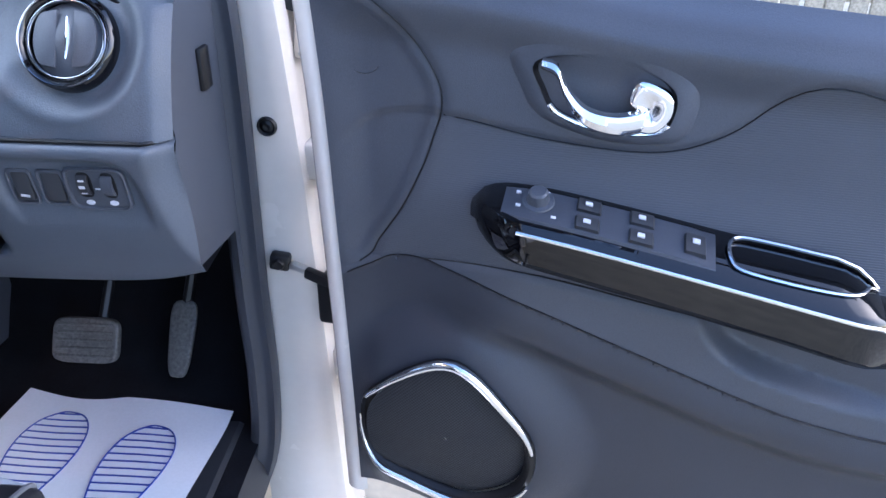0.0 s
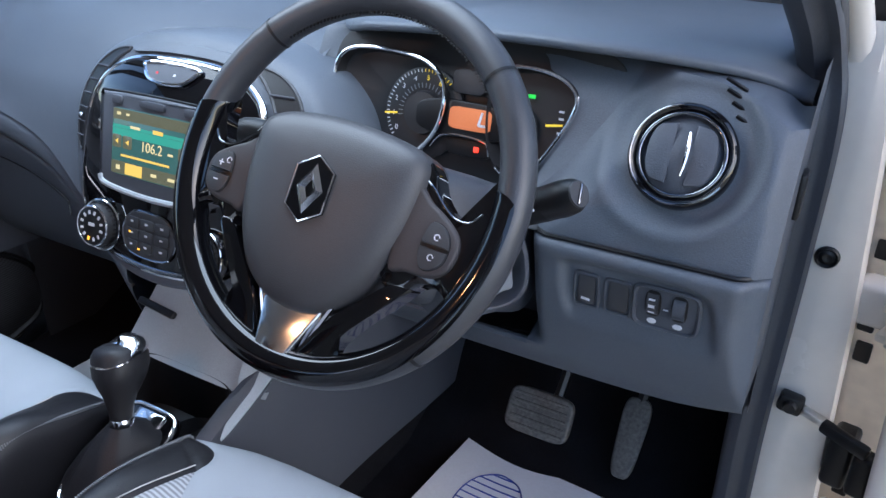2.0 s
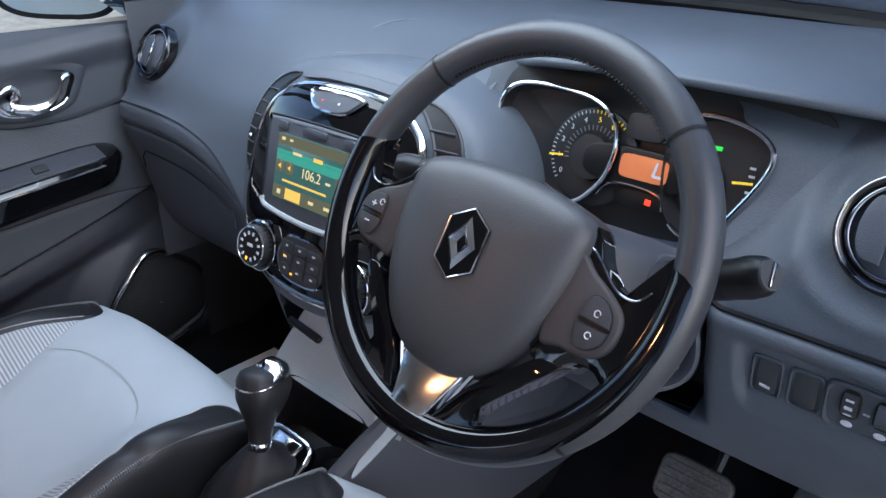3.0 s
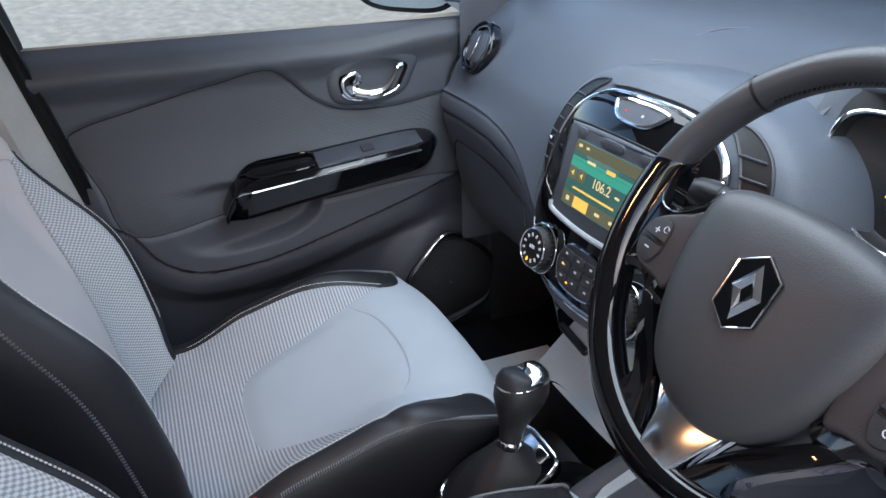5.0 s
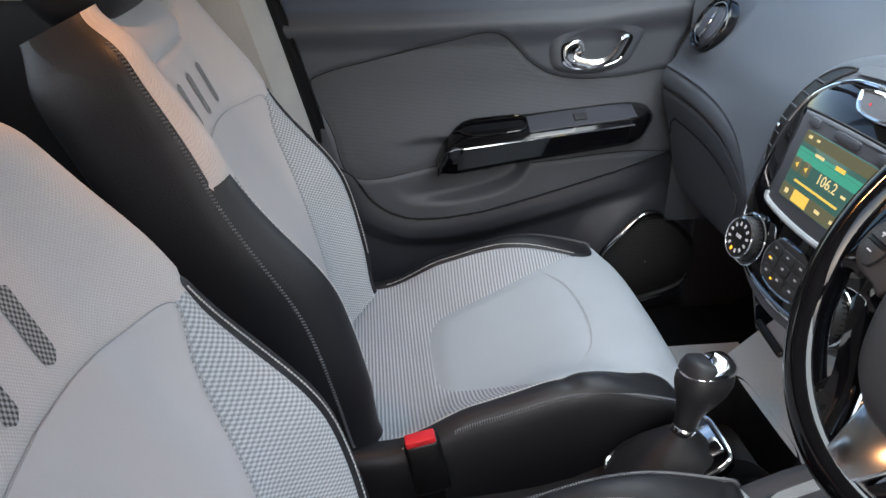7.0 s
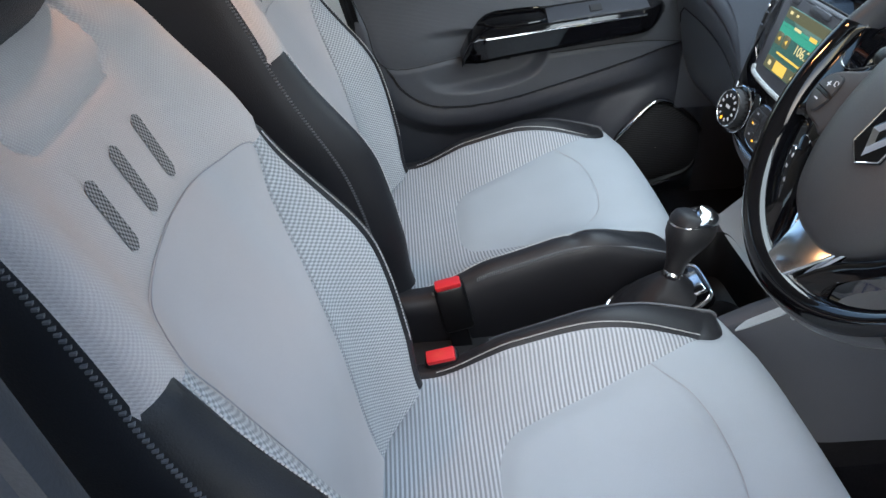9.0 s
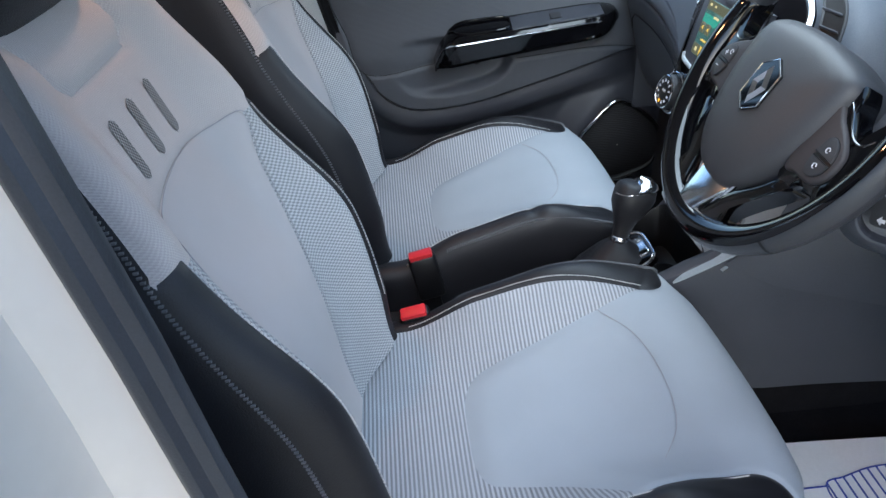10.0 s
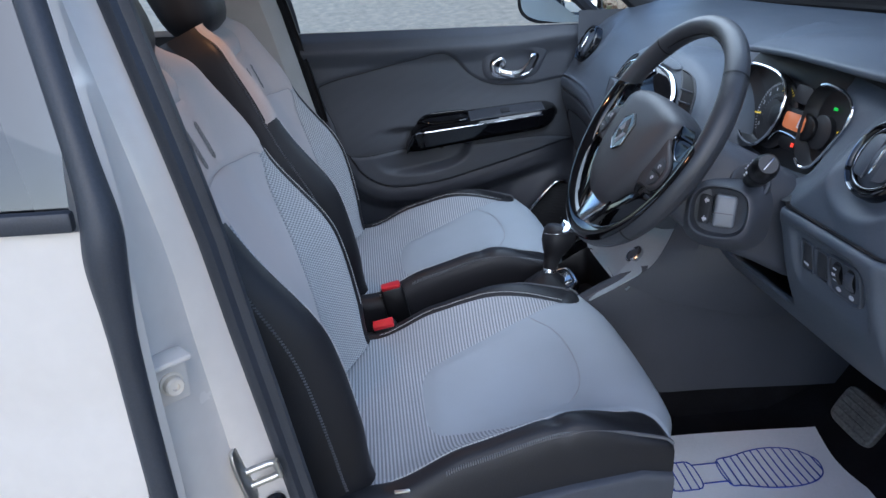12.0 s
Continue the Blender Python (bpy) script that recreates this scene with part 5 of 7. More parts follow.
def seam_z(x):
    return along(((-0.72, 0.912), (-0.56, 0.912), (-0.46, 0.903), (-0.36, 0.875), (-0.27, 0.825), (-0.21, 0.77), (-0.15, 0.70)), x)


# upper pad and passenger front in one skin: from the windscreen back and over
def pad_profile(x):
    s = seam_z(min(x, -0.20))
    left = [(1.24 - 0.18 * (x / 0.7) ** 2, 1.095), (1.0, 1.112), (0.85, 1.110), (0.74, 1.092), (0.66, 1.048), (0.605, 0.985), (0.575, 0.93)]
    tail = [(0.56 - 0.03 * ease(0.91, 0.80, s), s + 0.004)]
    return left + tail


def pad(u, v):
    x = -0.70 + 0.83 * u
    y, z = on_line(np.array(curve_through(pad_profile(x), 6)), v)
    # hollow round the side vent
    r = math.hypot(x + 0.618, (z - 1.012) * 1.15)
    y -= 0.006 * math.exp(-(((r - 0.066) / 0.014) ** 2))
    return x, y, z


Mesh().sheet([[pad(u, v) for v in np.linspace(0, 1, 56)] for u in np.linspace(0, 1, 86)]).ob("passenger_pad", SOFT, dash, "soft grey passenger side skin")
# lower passenger part: light band, glove box lid, underside
rows = []
for x in np.linspace(-0.70, -0.17, 44):
    s = seam_z(x)
    k = ease(0.91, 0.72, s)
    y0 = 0.56 - 0.03 * k
    rows.append(curve_through([(x, y0 + 0.012, s + 0.003), (x, y0 - 0.002, s - 0.004), (x, y0 - 0.006, s - 0.03), (x, y0 + 0.004, s - 0.040), (x, y0 - 0.001, s - 0.05), (x, y0 + 0.02, s - 0.12), (x, y0 + 0.06, min(s - 0.17, 0.66)), (x, y0 + 0.14, 0.585), (x, y0 + 0.3, 0.57)], 5))
Mesh().sheet(rows).ob("glove_box", SOFT, dash, "grey glove box lid and lower panel")

line = [(x, 0.56 - 0.03 * ease(0.91, 0.72, seam_z(x)) + 0.005, seam_z(x) - 0.088) for x in np.linspace(-0.64, -0.34, 24)]
Mesh().tube([(-0.652, 0.566, 0.79), (-0.65, 0.563, 0.812)] + line + [(-0.325, 0.552, 0.76)], 0.0014, 6).ob("lid_line", BLACKP, dash, "dark glove box lid line")
# centre and driver's top pad
def top_edge(x):
    """Back edge of the top pad: the hood over the instruments, then the ridge above the side vent."""
    return along(((0.10, 0.78), (0.125, 0.725), (0.15, 0.680), (0.18, 0.648), (0.22, 0.630), (0.35, 0.624), (0.50, 0.630), (0.57, 0.650), (0.66, 0.69), (0.70, 0.72)), x)


def top_z(x):
    return along(((0.10, 1.113), (0.135, 1.105), (0.16, 1.096), (0.185, 1.098), (0.22, 1.104), (0.35, 1.110), (0.50, 1.107), (0.58, 1.100), (0.66, 1.085), (0.70, 1.062)), x)


rows = []
for x in np.linspace(0.10, 0.705, 72):
    e, z = top_edge(x), top_z(x)
    far = 1.24 - 0.18 * (x / 0.7) ** 2
    rows.append(curve_through([(x, far, 1.095), (x, 1.06, 1.112), (x, max(0.88, e + 0.06), 1.116), (x, e + 0.045 + 0.055 * ease(0.13, 0.2, x), z + 0.010), (x, e + 0.04, z + 0.008), (x, e + 0.006, z + 0.001), (x, e, z - 0.006), (x, e + 0.008, z - 0.012), (x, e + 0.045, z - 0.012)], 4))
Mesh().sheet(rows).ob("top_pad", SOFT, dash, "soft grey upper pad with instrument hood")

# driver's face with the hole for the instruments
HOOD = curve_through([(0.150, 1.03), (0.158, 1.066), (0.19, 1.088), (0.26, 1.094), (0.35, 1.096), (0.44, 1.094), (0.505, 1.092), (0.538, 1.088), (0.536, 1.062), (0.505, 1.008), (0.458, 0.950), (0.40, 0.928), (0.30, 0.924), (0.215, 0.934), (0.165, 0.97)], 5, True)


def face_y(x, z):
    y = along(((0.90, 0.572), (0.93, 0.578), (0.97, 0.590), (1.01, 0.607), (1.05, 0.630), (1.08, 0.655), (1.105, 0.685)), z)
    y += 0.016 * ease(0.692, 0.713, x) ** 1.5
    y += 0.02 * ease(0.25, 0.15, x)
    r = math.hypot(x - 0.607, (z - 1.012) * 1.1)
    y += 0.010 * ease(0.085, 0.060, r) - 0.004 * math.exp(-(((r - 0.080) / 0.012) ** 2))
    g = inside(HOOD, x, z)
    y += 0.03 * ease(-0.05, 0.0, g)
    return y


def face_at(u, v):
    x = 0.12 + 0.592 * u
    return x, 0.915 + (min(top_z(x), 1.103) - 0.008 - 0.915) * v


def face(u, v):
    x, z = face_at(u, v)
    return x, face_y(x, z) + 0.07 * ease(0.95, 1.0, v), z


made = patches(90, 44, face, [lambda u, v: inside(HOOD, *face_at(u, v))], lambda u, v: None if inside(HOOD, *face_at(u, v)) > 0 else "driver_face")
made["driver_face"].ob("driver_face", SOFT, dash, "grey driver's side face round the vent")
# lower driver's panel: one moulding that runs on to the left as a strip under the column
def end_curl(x, z):
    e = along(((0.73, 0.713), (0.78, 0.695), (0.85, 0.682), (0.92, 0.682)), z)
    return 0.026 * ease(e, e + 0.030, x) ** 1.3


def low_y(x, z):
    y = along(((0.66, 0.715), (0.685, 0.666), (0.72, 0.632), (0.76, 0.606), (0.82, 0.583), (0.88, 0.568), (0.900, 0.562), (0.910, 0.564), (0.915, 0.576)), z)
    y += end_curl(x, z)
    # rounded edge at the column's cut-out
    y += 0.05 * ease(0.492, 0.455, x) ** 2 * ease(0.748, 0.766, z)
    # sunken switch field, running out downwards
    y += 0.009 * ease(0.0, 0.011, inside(FIELD, x, z)) * ease(0.80, 0.845, z)
    return y


def low_edge(x):
    return along(((0.17, 0.700), (0.35, 0.686), (0.50, 0.691), (0.588, 0.698), (0.65, 0.710), (0.712, 0.734)), x)


FIELD = curve_through([(0.515, 0.897), (0.60, 0.900), (0.655, 0.895), (0.672, 0.872), (0.680, 0.82), (0.676, 0.792), (0.60, 0.785), (0.53, 0.785), (0.512, 0.82), (0.505, 0.87)], 5, True)
Mesh().sheet([[(x, low_y(x, z), z) for z in np.linspace(low_edge(x), 0.915, 64)] for x in np.linspace(0.458, 0.712, 72)]).ob("lower_panel", SOFT, dash, "grey lower driver's panel")
rows = []
for x in np.linspace(0.17, 0.460, 24):
    rows.append([(x, low_y(x, z), z) for z in np.linspace(low_edge(x), 0.743, 8)] + [(x, low_y(x, 0.743) + 0.003, 0.7465), (x, low_y(x, 0.743) + 0.009, 0.7470)])
Mesh().sheet(rows).ob("lower_strip", SOFT, dash, "grey strip under the steering column")
# ledge behind the strip, coloured black for the shade in the slot
Mesh().sheet([[(x, low_y(x, 0.743) + 0.008, 0.746), (x, low_y(x, 0.743) + 0.02, 0.735), (x, 0.70, 0.73)] for x in np.linspace(0.17, 0.460, 12)]).ob("slot_floor", BLACKP, dash, "black slot under the column")
Mesh().sheet([[(x, low_y(x, low_edge(x)) + d, low_edge(x) + dz) for d, dz in ((0, 0), (0.004, -0.003), (0.05, 0.0), (0.28, 0.02))] for x in np.linspace(0.17, 0.712, 24)]).ob("underside", DARK, dash)
Mesh().sheet([[(0.459, y, z) for y in (low_y(0.459, z) - 0.001, 0.66, 0.74)] for z in np.linspace(0.752, 0.915, 12)]).ob("cut_out_side", DARK, dash, "dark side of the column's cut-out")
# step between the two
Mesh().sheet([[(x, y + end_curl(x, 0.9), z) for y, z in ((0.575, 0.914), (0.592, 0.917), (0.592, 0.922), (0.575, 0.9155))] for x in np.linspace(0.46, 0.712, 24)]).ob("joint", DARK, dash)
Mesh().tube([(x, low_y(x, 0.913) - 0.0010, 0.9155) for x in np.linspace(0.462, 0.708, 30)], 0.0024, 6).ob("joint_line", BLACKP, dash, "dark joint line")
# end face of the dashboard towards the door
Mesh().sheet([[(0.712, y, z) for y in (face_y(0.712, z) if z > 0.915 else low_y(0.712, z) if z > 0.734 else 0.74, 0.80, 0.95)] for z in np.linspace(0.655, 1.095, 30)]).ob("end_cap", PLASTIC, dash, "grey plastic end cap")
Mesh().sheet([[(-0.70, y, z) for y in (0.60, 0.8, 1.1)] for z in (0.57, 0.8, 1.09)]).ob("end_cap", PLASTIC, dash)
Mesh().box((0.008, 0.03, 0.05), pose(0.714, 0.70, 0.965), 0.003).ob("lock_latch", BLACKP, dash)


def round_vent(c, tilt, side, parent):
    """Side vent: gloss ring, chrome ring, twin flaps with a chrome blade."""
    v = Mesh()
    f = basis(c, (1, 0, 0), (0, math.sin(tilt), math.cos(tilt))) @ Matrix.Scale(0.91, 4)
    v.turned([(0.058, -0.012), (0.058, 0.004), (0.056, 0.008), (0.053, 0.010), (0.050, 0.008), (0.046, -0.004), (0.045, -0.02)], f, 48).ob("outer_ring", GLOSS, parent, "piano black vent ring")
    Mesh().tube([f @ Vector((0.0545 * math.cos(a), 0.0545 * math.sin(a), 0.0095)) for a in np.linspace(radians(100), radians(330), 40)], 0.0012, 6).ob("bright_line", DARKCHROME, parent)
    Mesh().tube([f @ Vector((0.0455 * math.cos(a), 0.0455 * math.sin(a), 0.005)) for a in np.linspace(0, 2 * math.pi, 48, endpoint=False)], 0.0026, 10, closed=True).ob("chrome_ring", DARKCHROME, parent, "chrome ring")
    rows = [[f @ Vector((0.044 * r * math.cos(a), 0.044 * r * math.sin(a), -0.002 + 0.012 * (1 - r * r))) for a in np.linspace(0, 2 * math.pi, 36, endpoint=False)] for r in (1.0, 0.85, 0.6, 0.3, 0.02)]
    Mesh().sheet(rows, closed=True).ob("flap", PLASTIC, parent, "dark vent flap")
    for k in (-1, 1):
        p = [(0.024 * k + 0.013 * math.cos(a) * k, 0.031 * math.sin(a)) for a in np.linspace(-math.pi / 2, math.pi / 2, 14)] + [(0.024 * k - 0.014 * k, y) for y in (0.033, 0.0, -0.033)]
        Mesh().plate(p, f @ pose(0, 0, 0.0065), 0.003, 0.0015).ob("flap_wing", PLASTIC, parent)
    Mesh().tube([f @ Vector((0.003 + 0.004 * (1 - (t / 0.034) ** 2), t, 0.0125 + 0.002 * (1 - (t / 0.034) ** 2))) for t in np.linspace(-0.024, 0.024, 12)], [0.0010 + 0.0014 * (1 - abs(k) ** 2) for k in np.linspace(-1, 1, 12)], 8).ob("blade", CHROME, parent, "chrome vent blade")


vent = thing("air_vent", "round swivelling air vent with chrome ring", "air vent", "side vents")
round_vent((0.607, 0.612, 1.012), radians(28), 1, vent)
vent2 = thing("air_vent", "round swivelling air vent with chrome ring", "air vent", "side vents")
round_vent((-0.618, 0.606, 1.008), radians(28), -1, vent2)
# demister slots above the driver's vent
for i in range(4):
    x, z = 0.640 + 0.0050 * i, 1.079 - 0.0105 * i
    Mesh().box((0.028 - 0.004 * abs(i - 1), 0.003, 0.0040), pose(x, face_y(x, z) + 0.0008, z, 30, 26, 0), 0.001).ob("demister_slot", BLACKP, dash, "black demister slot")

# switches in the lower panel
sw = thing("switch_panel", "row of dark switches with white symbols", "switches")
for x, w in ((0.536, 0.022), (0.571, 0.024)):
    f = basis((x, low_y(x, 0.857) - 0.0005, 0.857), (1, 0, 0), (0, -0.2, 1))
    Mesh().sheet([[f @ Vector((a * k, b * k, h)) for a, b in ring(w / 2 + 0.004, 0.0245, 28, 7)] for k, h in ((1.0, -0.002), (0.97, 0.0022), (0.90, 0.0030), (0.84, 0.0022), (0.82, -0.004))], closed=True).ob("switch_frame", PLASTIC, sw, "grey switch frame")
    Mesh().plate(ring(w / 2 - 0.001, 0.0185, 24, 8), f @ pose(0, 0, -0.003, -5), 0.005, 0.0012).ob("switch", DARK, sw, "blank dark switch" if x > 0.56 else "dark switch with a white mark")
    if x < 0.56:
        Mesh().box((0.010, 0.0030, 0.0008), f @ pose(0, -0.011, 0.0034, 0, 0, -8), 0).ob("symbol", WHITEINK, sw, "white mark")
f = basis((0.622, low_y(0.622, 0.858) - 0.0005, 0.858), (1, 0, 0), (0, -0.2, 1))
Mesh().sheet([[f @ Vector((a * k, b * k, h)) for a, b in ring(0.036, 0.0285, 36, 6)] for k, h in ((1.0, -0.003), (0.98, 0.0035), (0.93, 0.0048), (0.88, 0.0038), (0.86, 0.0018), (0.5, 0.0018), (0.02, 0.0018))], closed=True).ob("roller_frame", PLASTIC, sw, "grey roller switch frame")
for k in (-1, 1):
    Mesh().plate(ring(0.0085, 0.0165, 28, 3.2), f @ pose(0.0135 * k, 0.005, 0.0016), 0.0012, 0.0004).ob("roller_well", BLACKP, sw, "black roller well")
    rows = [[f @ Vector((0.0135 * k + a, 0.0135 * math.sin(t) + 0.005, 0.001 + 0.008 * math.cos(t) - d)) for a, d in ((-0.0062, 0.004), (-0.0058, 0.0), (0.0058, 0.0), (0.0062, 0.004))] for t in np.linspace(-1.5, 1.5, 14)]
    Mesh().sheet(rows).ob("roller", PLASTIC if k > 0 else DARK, sw, "dark dimmer roller")
    Mesh().plate(ring(0.0050, 0.0034, 14, 2), f @ pose(0.0135 * k, -0.0185, 0.0018), 0.0008, 0.0002).ob("symbol", WHITEINK, sw, "white lamp symbol")
for b in (0.0125, 0.0060, -0.0015):
    Mesh().box((0.0066, 0.0036, 0.0010), f @ pose(-0.0135, b, 0.0090 - 0.0018 * abs(b - 0.005) / 0.0075), 0).ob("symbol", WHITEINK, sw)
Mesh().box((0.0052, 0.0018, 0.0008), f @ pose(0.0, 0.0, 0.0022), 0).ob("symbol", WHITEINK, sw)

# ---------------------------------------------------------------- instruments
inst = thing("instrument_cluster", "lit instrument cluster with rev counter, orange display and fuel gauge", "instrument cluster")
FACE = basis((0.333, 0.655, 1.006), (1, 0, 0), (0, 0.22, 0.975))
Mesh().plate(ring(0.200, 0.100, 40, 4), FACE @ pose(0.005, 0, -0.012), 0.006, 0.001).ob("dial_board", DIALBLACK, inst)
left = curve_through([(-0.172, 0.012), (-0.168, 0.046), (-0.135, 0.061), (-0.06, 0.058), (-0.022, 0.040), (-0.012, 0.010), (-0.022, -0.030), (-0.055, -0.062), (-0.10, -0.060), (-0.142, -0.03)], 6, True)
right = curve_through([(0.045, 0.030), (0.065, 0.058), (0.105, 0.060), (0.140, 0.048), (0.150, 0.025), (0.130, -0.02), (0.105, -0.055), (0.075, -0.060), (0.05, -0.03)], 6, True)
for line, name in ((left, "rev_counter_rim"), (right, "gauge_rim")):
    shown = [p for p in np.roll(line, -6, 0) if p[0] > 0.062 or name == "rev_counter_rim"]
    Mesh().tube([FACE @ Vector((a, b, 0.018)) for a, b in shown], 0.0026, 8, closed=name == "rev_counter_rim").ob(name, CHROME, inst, "chrome dial rim")
    c = line.mean(0)
    Mesh().sheet([[FACE @ Vector((*(c + (p - c) * k), h)) for p in line] for k, h in ((1.0, 0.018), (0.96, 0.0), (0.9, -0.004), (0.02, -0.005))], closed=True).ob("dial_bowl", DIALBLACK, inst)
# walls of the binnacle, running in to the dial rims
brim = [FACE @ Vector((p[0], p[1], 0.016)) for p in right]
mid = HOOD.mean(0)
hub_at = sum(brim, Vector()) / len(brim)
rows = [[], [], [], []]
for p in HOOD:
    a = Vector((p[0], face_y(*p), p[1]))
    b = Vector((mid[0] + (p[0] - mid[0]) * 0.965, 0.682 + 0.2 * (p[1] - 1.02), mid[1] + (p[1] - mid[1]) * 0.95))
    turn = math.atan2(p[1] - hub_at.z, p[0] - hub_at.x)
    near_rim = min(brim, key=lambda q: abs((math.atan2(q.z - hub_at.z, q.x - hub_at.x) - turn + math.pi) % (2 * math.pi) - math.pi))
    b = b.lerp(near_rim, ease(0.40, 0.47, p[0]))
    for k, t in enumerate((0.0, 0.12, 0.55, 1.0)):
        rows[k].append(a.lerp(b, t))
Mesh().sheet(rows, closed=True).ob("binnacle", SOFT, inst, "grey instrument binnacle walls")
Mesh().turned([(0.055, -0.004), (0.055, 0.003), (0.051, 0.005), (0.027, 0.002), (0.025, 0.010), (0.0, 0.012)], FACE @ pose(-0.046, -0.008, 0), 40).ob("dial", DIALBLACK, inst, "round black dial")
for i in range(7):
    a = radians(212 - 25 * i)
    c = FACE @ pose(-0.046 + 0.042 * math.cos(a), -0.008 + 0.042 * math.sin(a), 0.0058)
    words(str(i), 0.0085, c, WHITEINK if i < 5 else YELLOW, inst, "numeral")
for i in range(31):
    a = radians(217 - 5.6 * i)
    Mesh().box((0.0036, 0.0009, 0.0004), FACE @ pose(-0.046 + 0.0505 * math.cos(a), -0.008 + 0.0505 * math.sin(a), 0.0054, 0, 0, math.degrees(a)), 0).ob("tick", WHITEINK if i < 22 else YELLOW, inst)
for i in range(16):
    a = radians(190 - 9 * i)
    Mesh().box((0.0060, 0.0012, 0.0004), FACE @ pose(-0.046 + 0.033 * math.cos(a), -0.008 + 0.033 * math.sin(a), 0.0045, 0, 0, math.degrees(a)), 0).ob("tick", REMOTE, inst)
a = radians(187)
Mesh().box((0.018, 0.0022, 0.001), FACE @ pose(-0.046 + 0.044 * math.cos(a), -0.008 + 0.044 * math.sin(a), 0.009, 0, 0, 187), 0).ob("needle", YELLOW, inst, "yellow needle")
Mesh().plate(ring(0.064, 0.022, 36, 3.2, 0.010, -0.008), FACE @ pose(0, 0, 0.006), 0.006, 0.003).ob("display_housing", BLACKP, inst)
Mesh().plate(ring(0.028, 0.013, 28, 6, 0.022, -0.006), FACE @ pose(0, 0, 0.0118), 0.0008, 0.0002).ob("trip_display", ORANGEDISP, inst, "glowing orange display")
Mesh().box((0.003, 0.016, 0.0008), FACE @ pose(0.036, -0.004, 0.0130, 0, 0, -12), 0).ob("display_segment", WHITEINK, inst)
Mesh().box((0.010, 0.003, 0.0008), FACE @ pose(0.039, -0.0115, 0.0130), 0).ob("display_segment", WHITEINK, inst)
Mesh().plate(ring(0.022, 0.014, 24, 5, 0.012, 0.036), FACE @ pose(0, 0, 0.004), 0.003, 0.001).ob("gear_display", DARK, inst)
Mesh().plate(ring(0.030, 0.010, 24, 5, 0.022, -0.040), FACE @ pose(0, 0, 0.004), 0.004, 0.001).ob("warning_strip", BLACKP, inst)
Mesh().tube([FACE @ Vector((a, b, 0.012)) for a, b in curve_through([(-0.028, -0.045), (-0.015, -0.030), (0.01, -0.026), (0.045, -0.030), (0.052, -0.045)], 5)], 0.0015, 6).ob("bright_bridge", CHROME, inst)
Mesh().box((0.007, 0.0065, 0.001), FACE @ pose(0.034, -0.040, 0.0095), 0.0005).ob("red_warning_lamp", REDLAMP, inst, "lit red warning lamp")
Mesh().turned([(0.026, -0.004), (0.026, 0.004), (0.022, 0.006), (0.0, 0.006)], FACE @ pose(0.078, -0.008, 0), 32).ob("dial", DIALBLACK, inst)
Mesh().box((0.009, 0.0045, 0.001), FACE @ pose(0.090, 0.030, 0.0), 0.0005).ob("green_lamp", GREENLAMP, inst, "lit green lamp")
Mesh().box((0.020, 0.0025, 0.001), FACE @ pose(0.122, 0.002, 0.001, 0, 0, 8), 0).ob("needle", YELLOW, inst)
for b in (0.018, 0.010, -0.006, -0.014):
    Mesh().box((0.006, 0.0025, 0.0006), FACE @ pose(0.130 - 0.1 * abs(b), b, 0.0), 0).ob("tick", WHITEINK, inst)

# ---------------------------------------------------------------- centre fascia
STACK = basis((-0.02, 0.470, 0.850), (1, 0, 0), (0, 0.25, 0.968))
stack = thing("centre_fascia", "piano black centre fascia with screen, hazard switch and climate controls", "fascia")


def bow(a, b):
    """How far the fascia falls back towards its sides and its top."""
    return -0.9 * a * a - 2.6 * max(0.0, b - 0.10) ** 2


def on_stack(a, b, lift=0.0):
    return STACK @ Vector((a, b, bow(a, b) + lift))


def stack_frame(a, b, lift=0.0):
    """A frame lying on the curved fascia."""
    o = on_stack(a, b, lift)
    return basis(o, on_stack(a + 0.004, b, lift) - o, on_stack(a, b + 0.004, lift) - o)


def both(half, n=6):
    pts = half + [(-a, b) for a, b in half[::-1] if a > 1e-6]
    return curve_through(pts, n, True)


def skin(outline, lift, depth=0.02, bevel=0.003):
    """A piece that follows the fascia's curve: rim, rounded edge and face."""
    p = np.array(outline, float)
    c = np.array((p[:, 0].mean(), (p[:, 1].max() + p[:, 1].min()) / 2))
    size = np.abs(p - c).max()
    rows = [[on_stack(*q, lift - depth) for q in p], [on_stack(*q, lift - bevel) for q in p]]
    for t in (0.4, 0.8, 1.2, 1.57):
        k = 1 - bevel / size * (1 - math.cos(t))
        rows.append([on_stack(*(c + (q - c) * k), lift - bevel + bevel * math.sin(t)) for q in p])
    for k in (0.88, 0.75, 0.6, 0.45, 0.3, 0.15, 0.01):
        rows.append([on_stack(*(c + (q - c) * k), lift) for q in p])
    return Mesh().sheet(rows, closed=True)


def line_on(pts, lift, r, name, mat, label="", closed=False, n=8):
    return Mesh().tube([on_stack(*p, lift) for p in pts], r, n, closed=closed).ob(name, mat, stack, label)


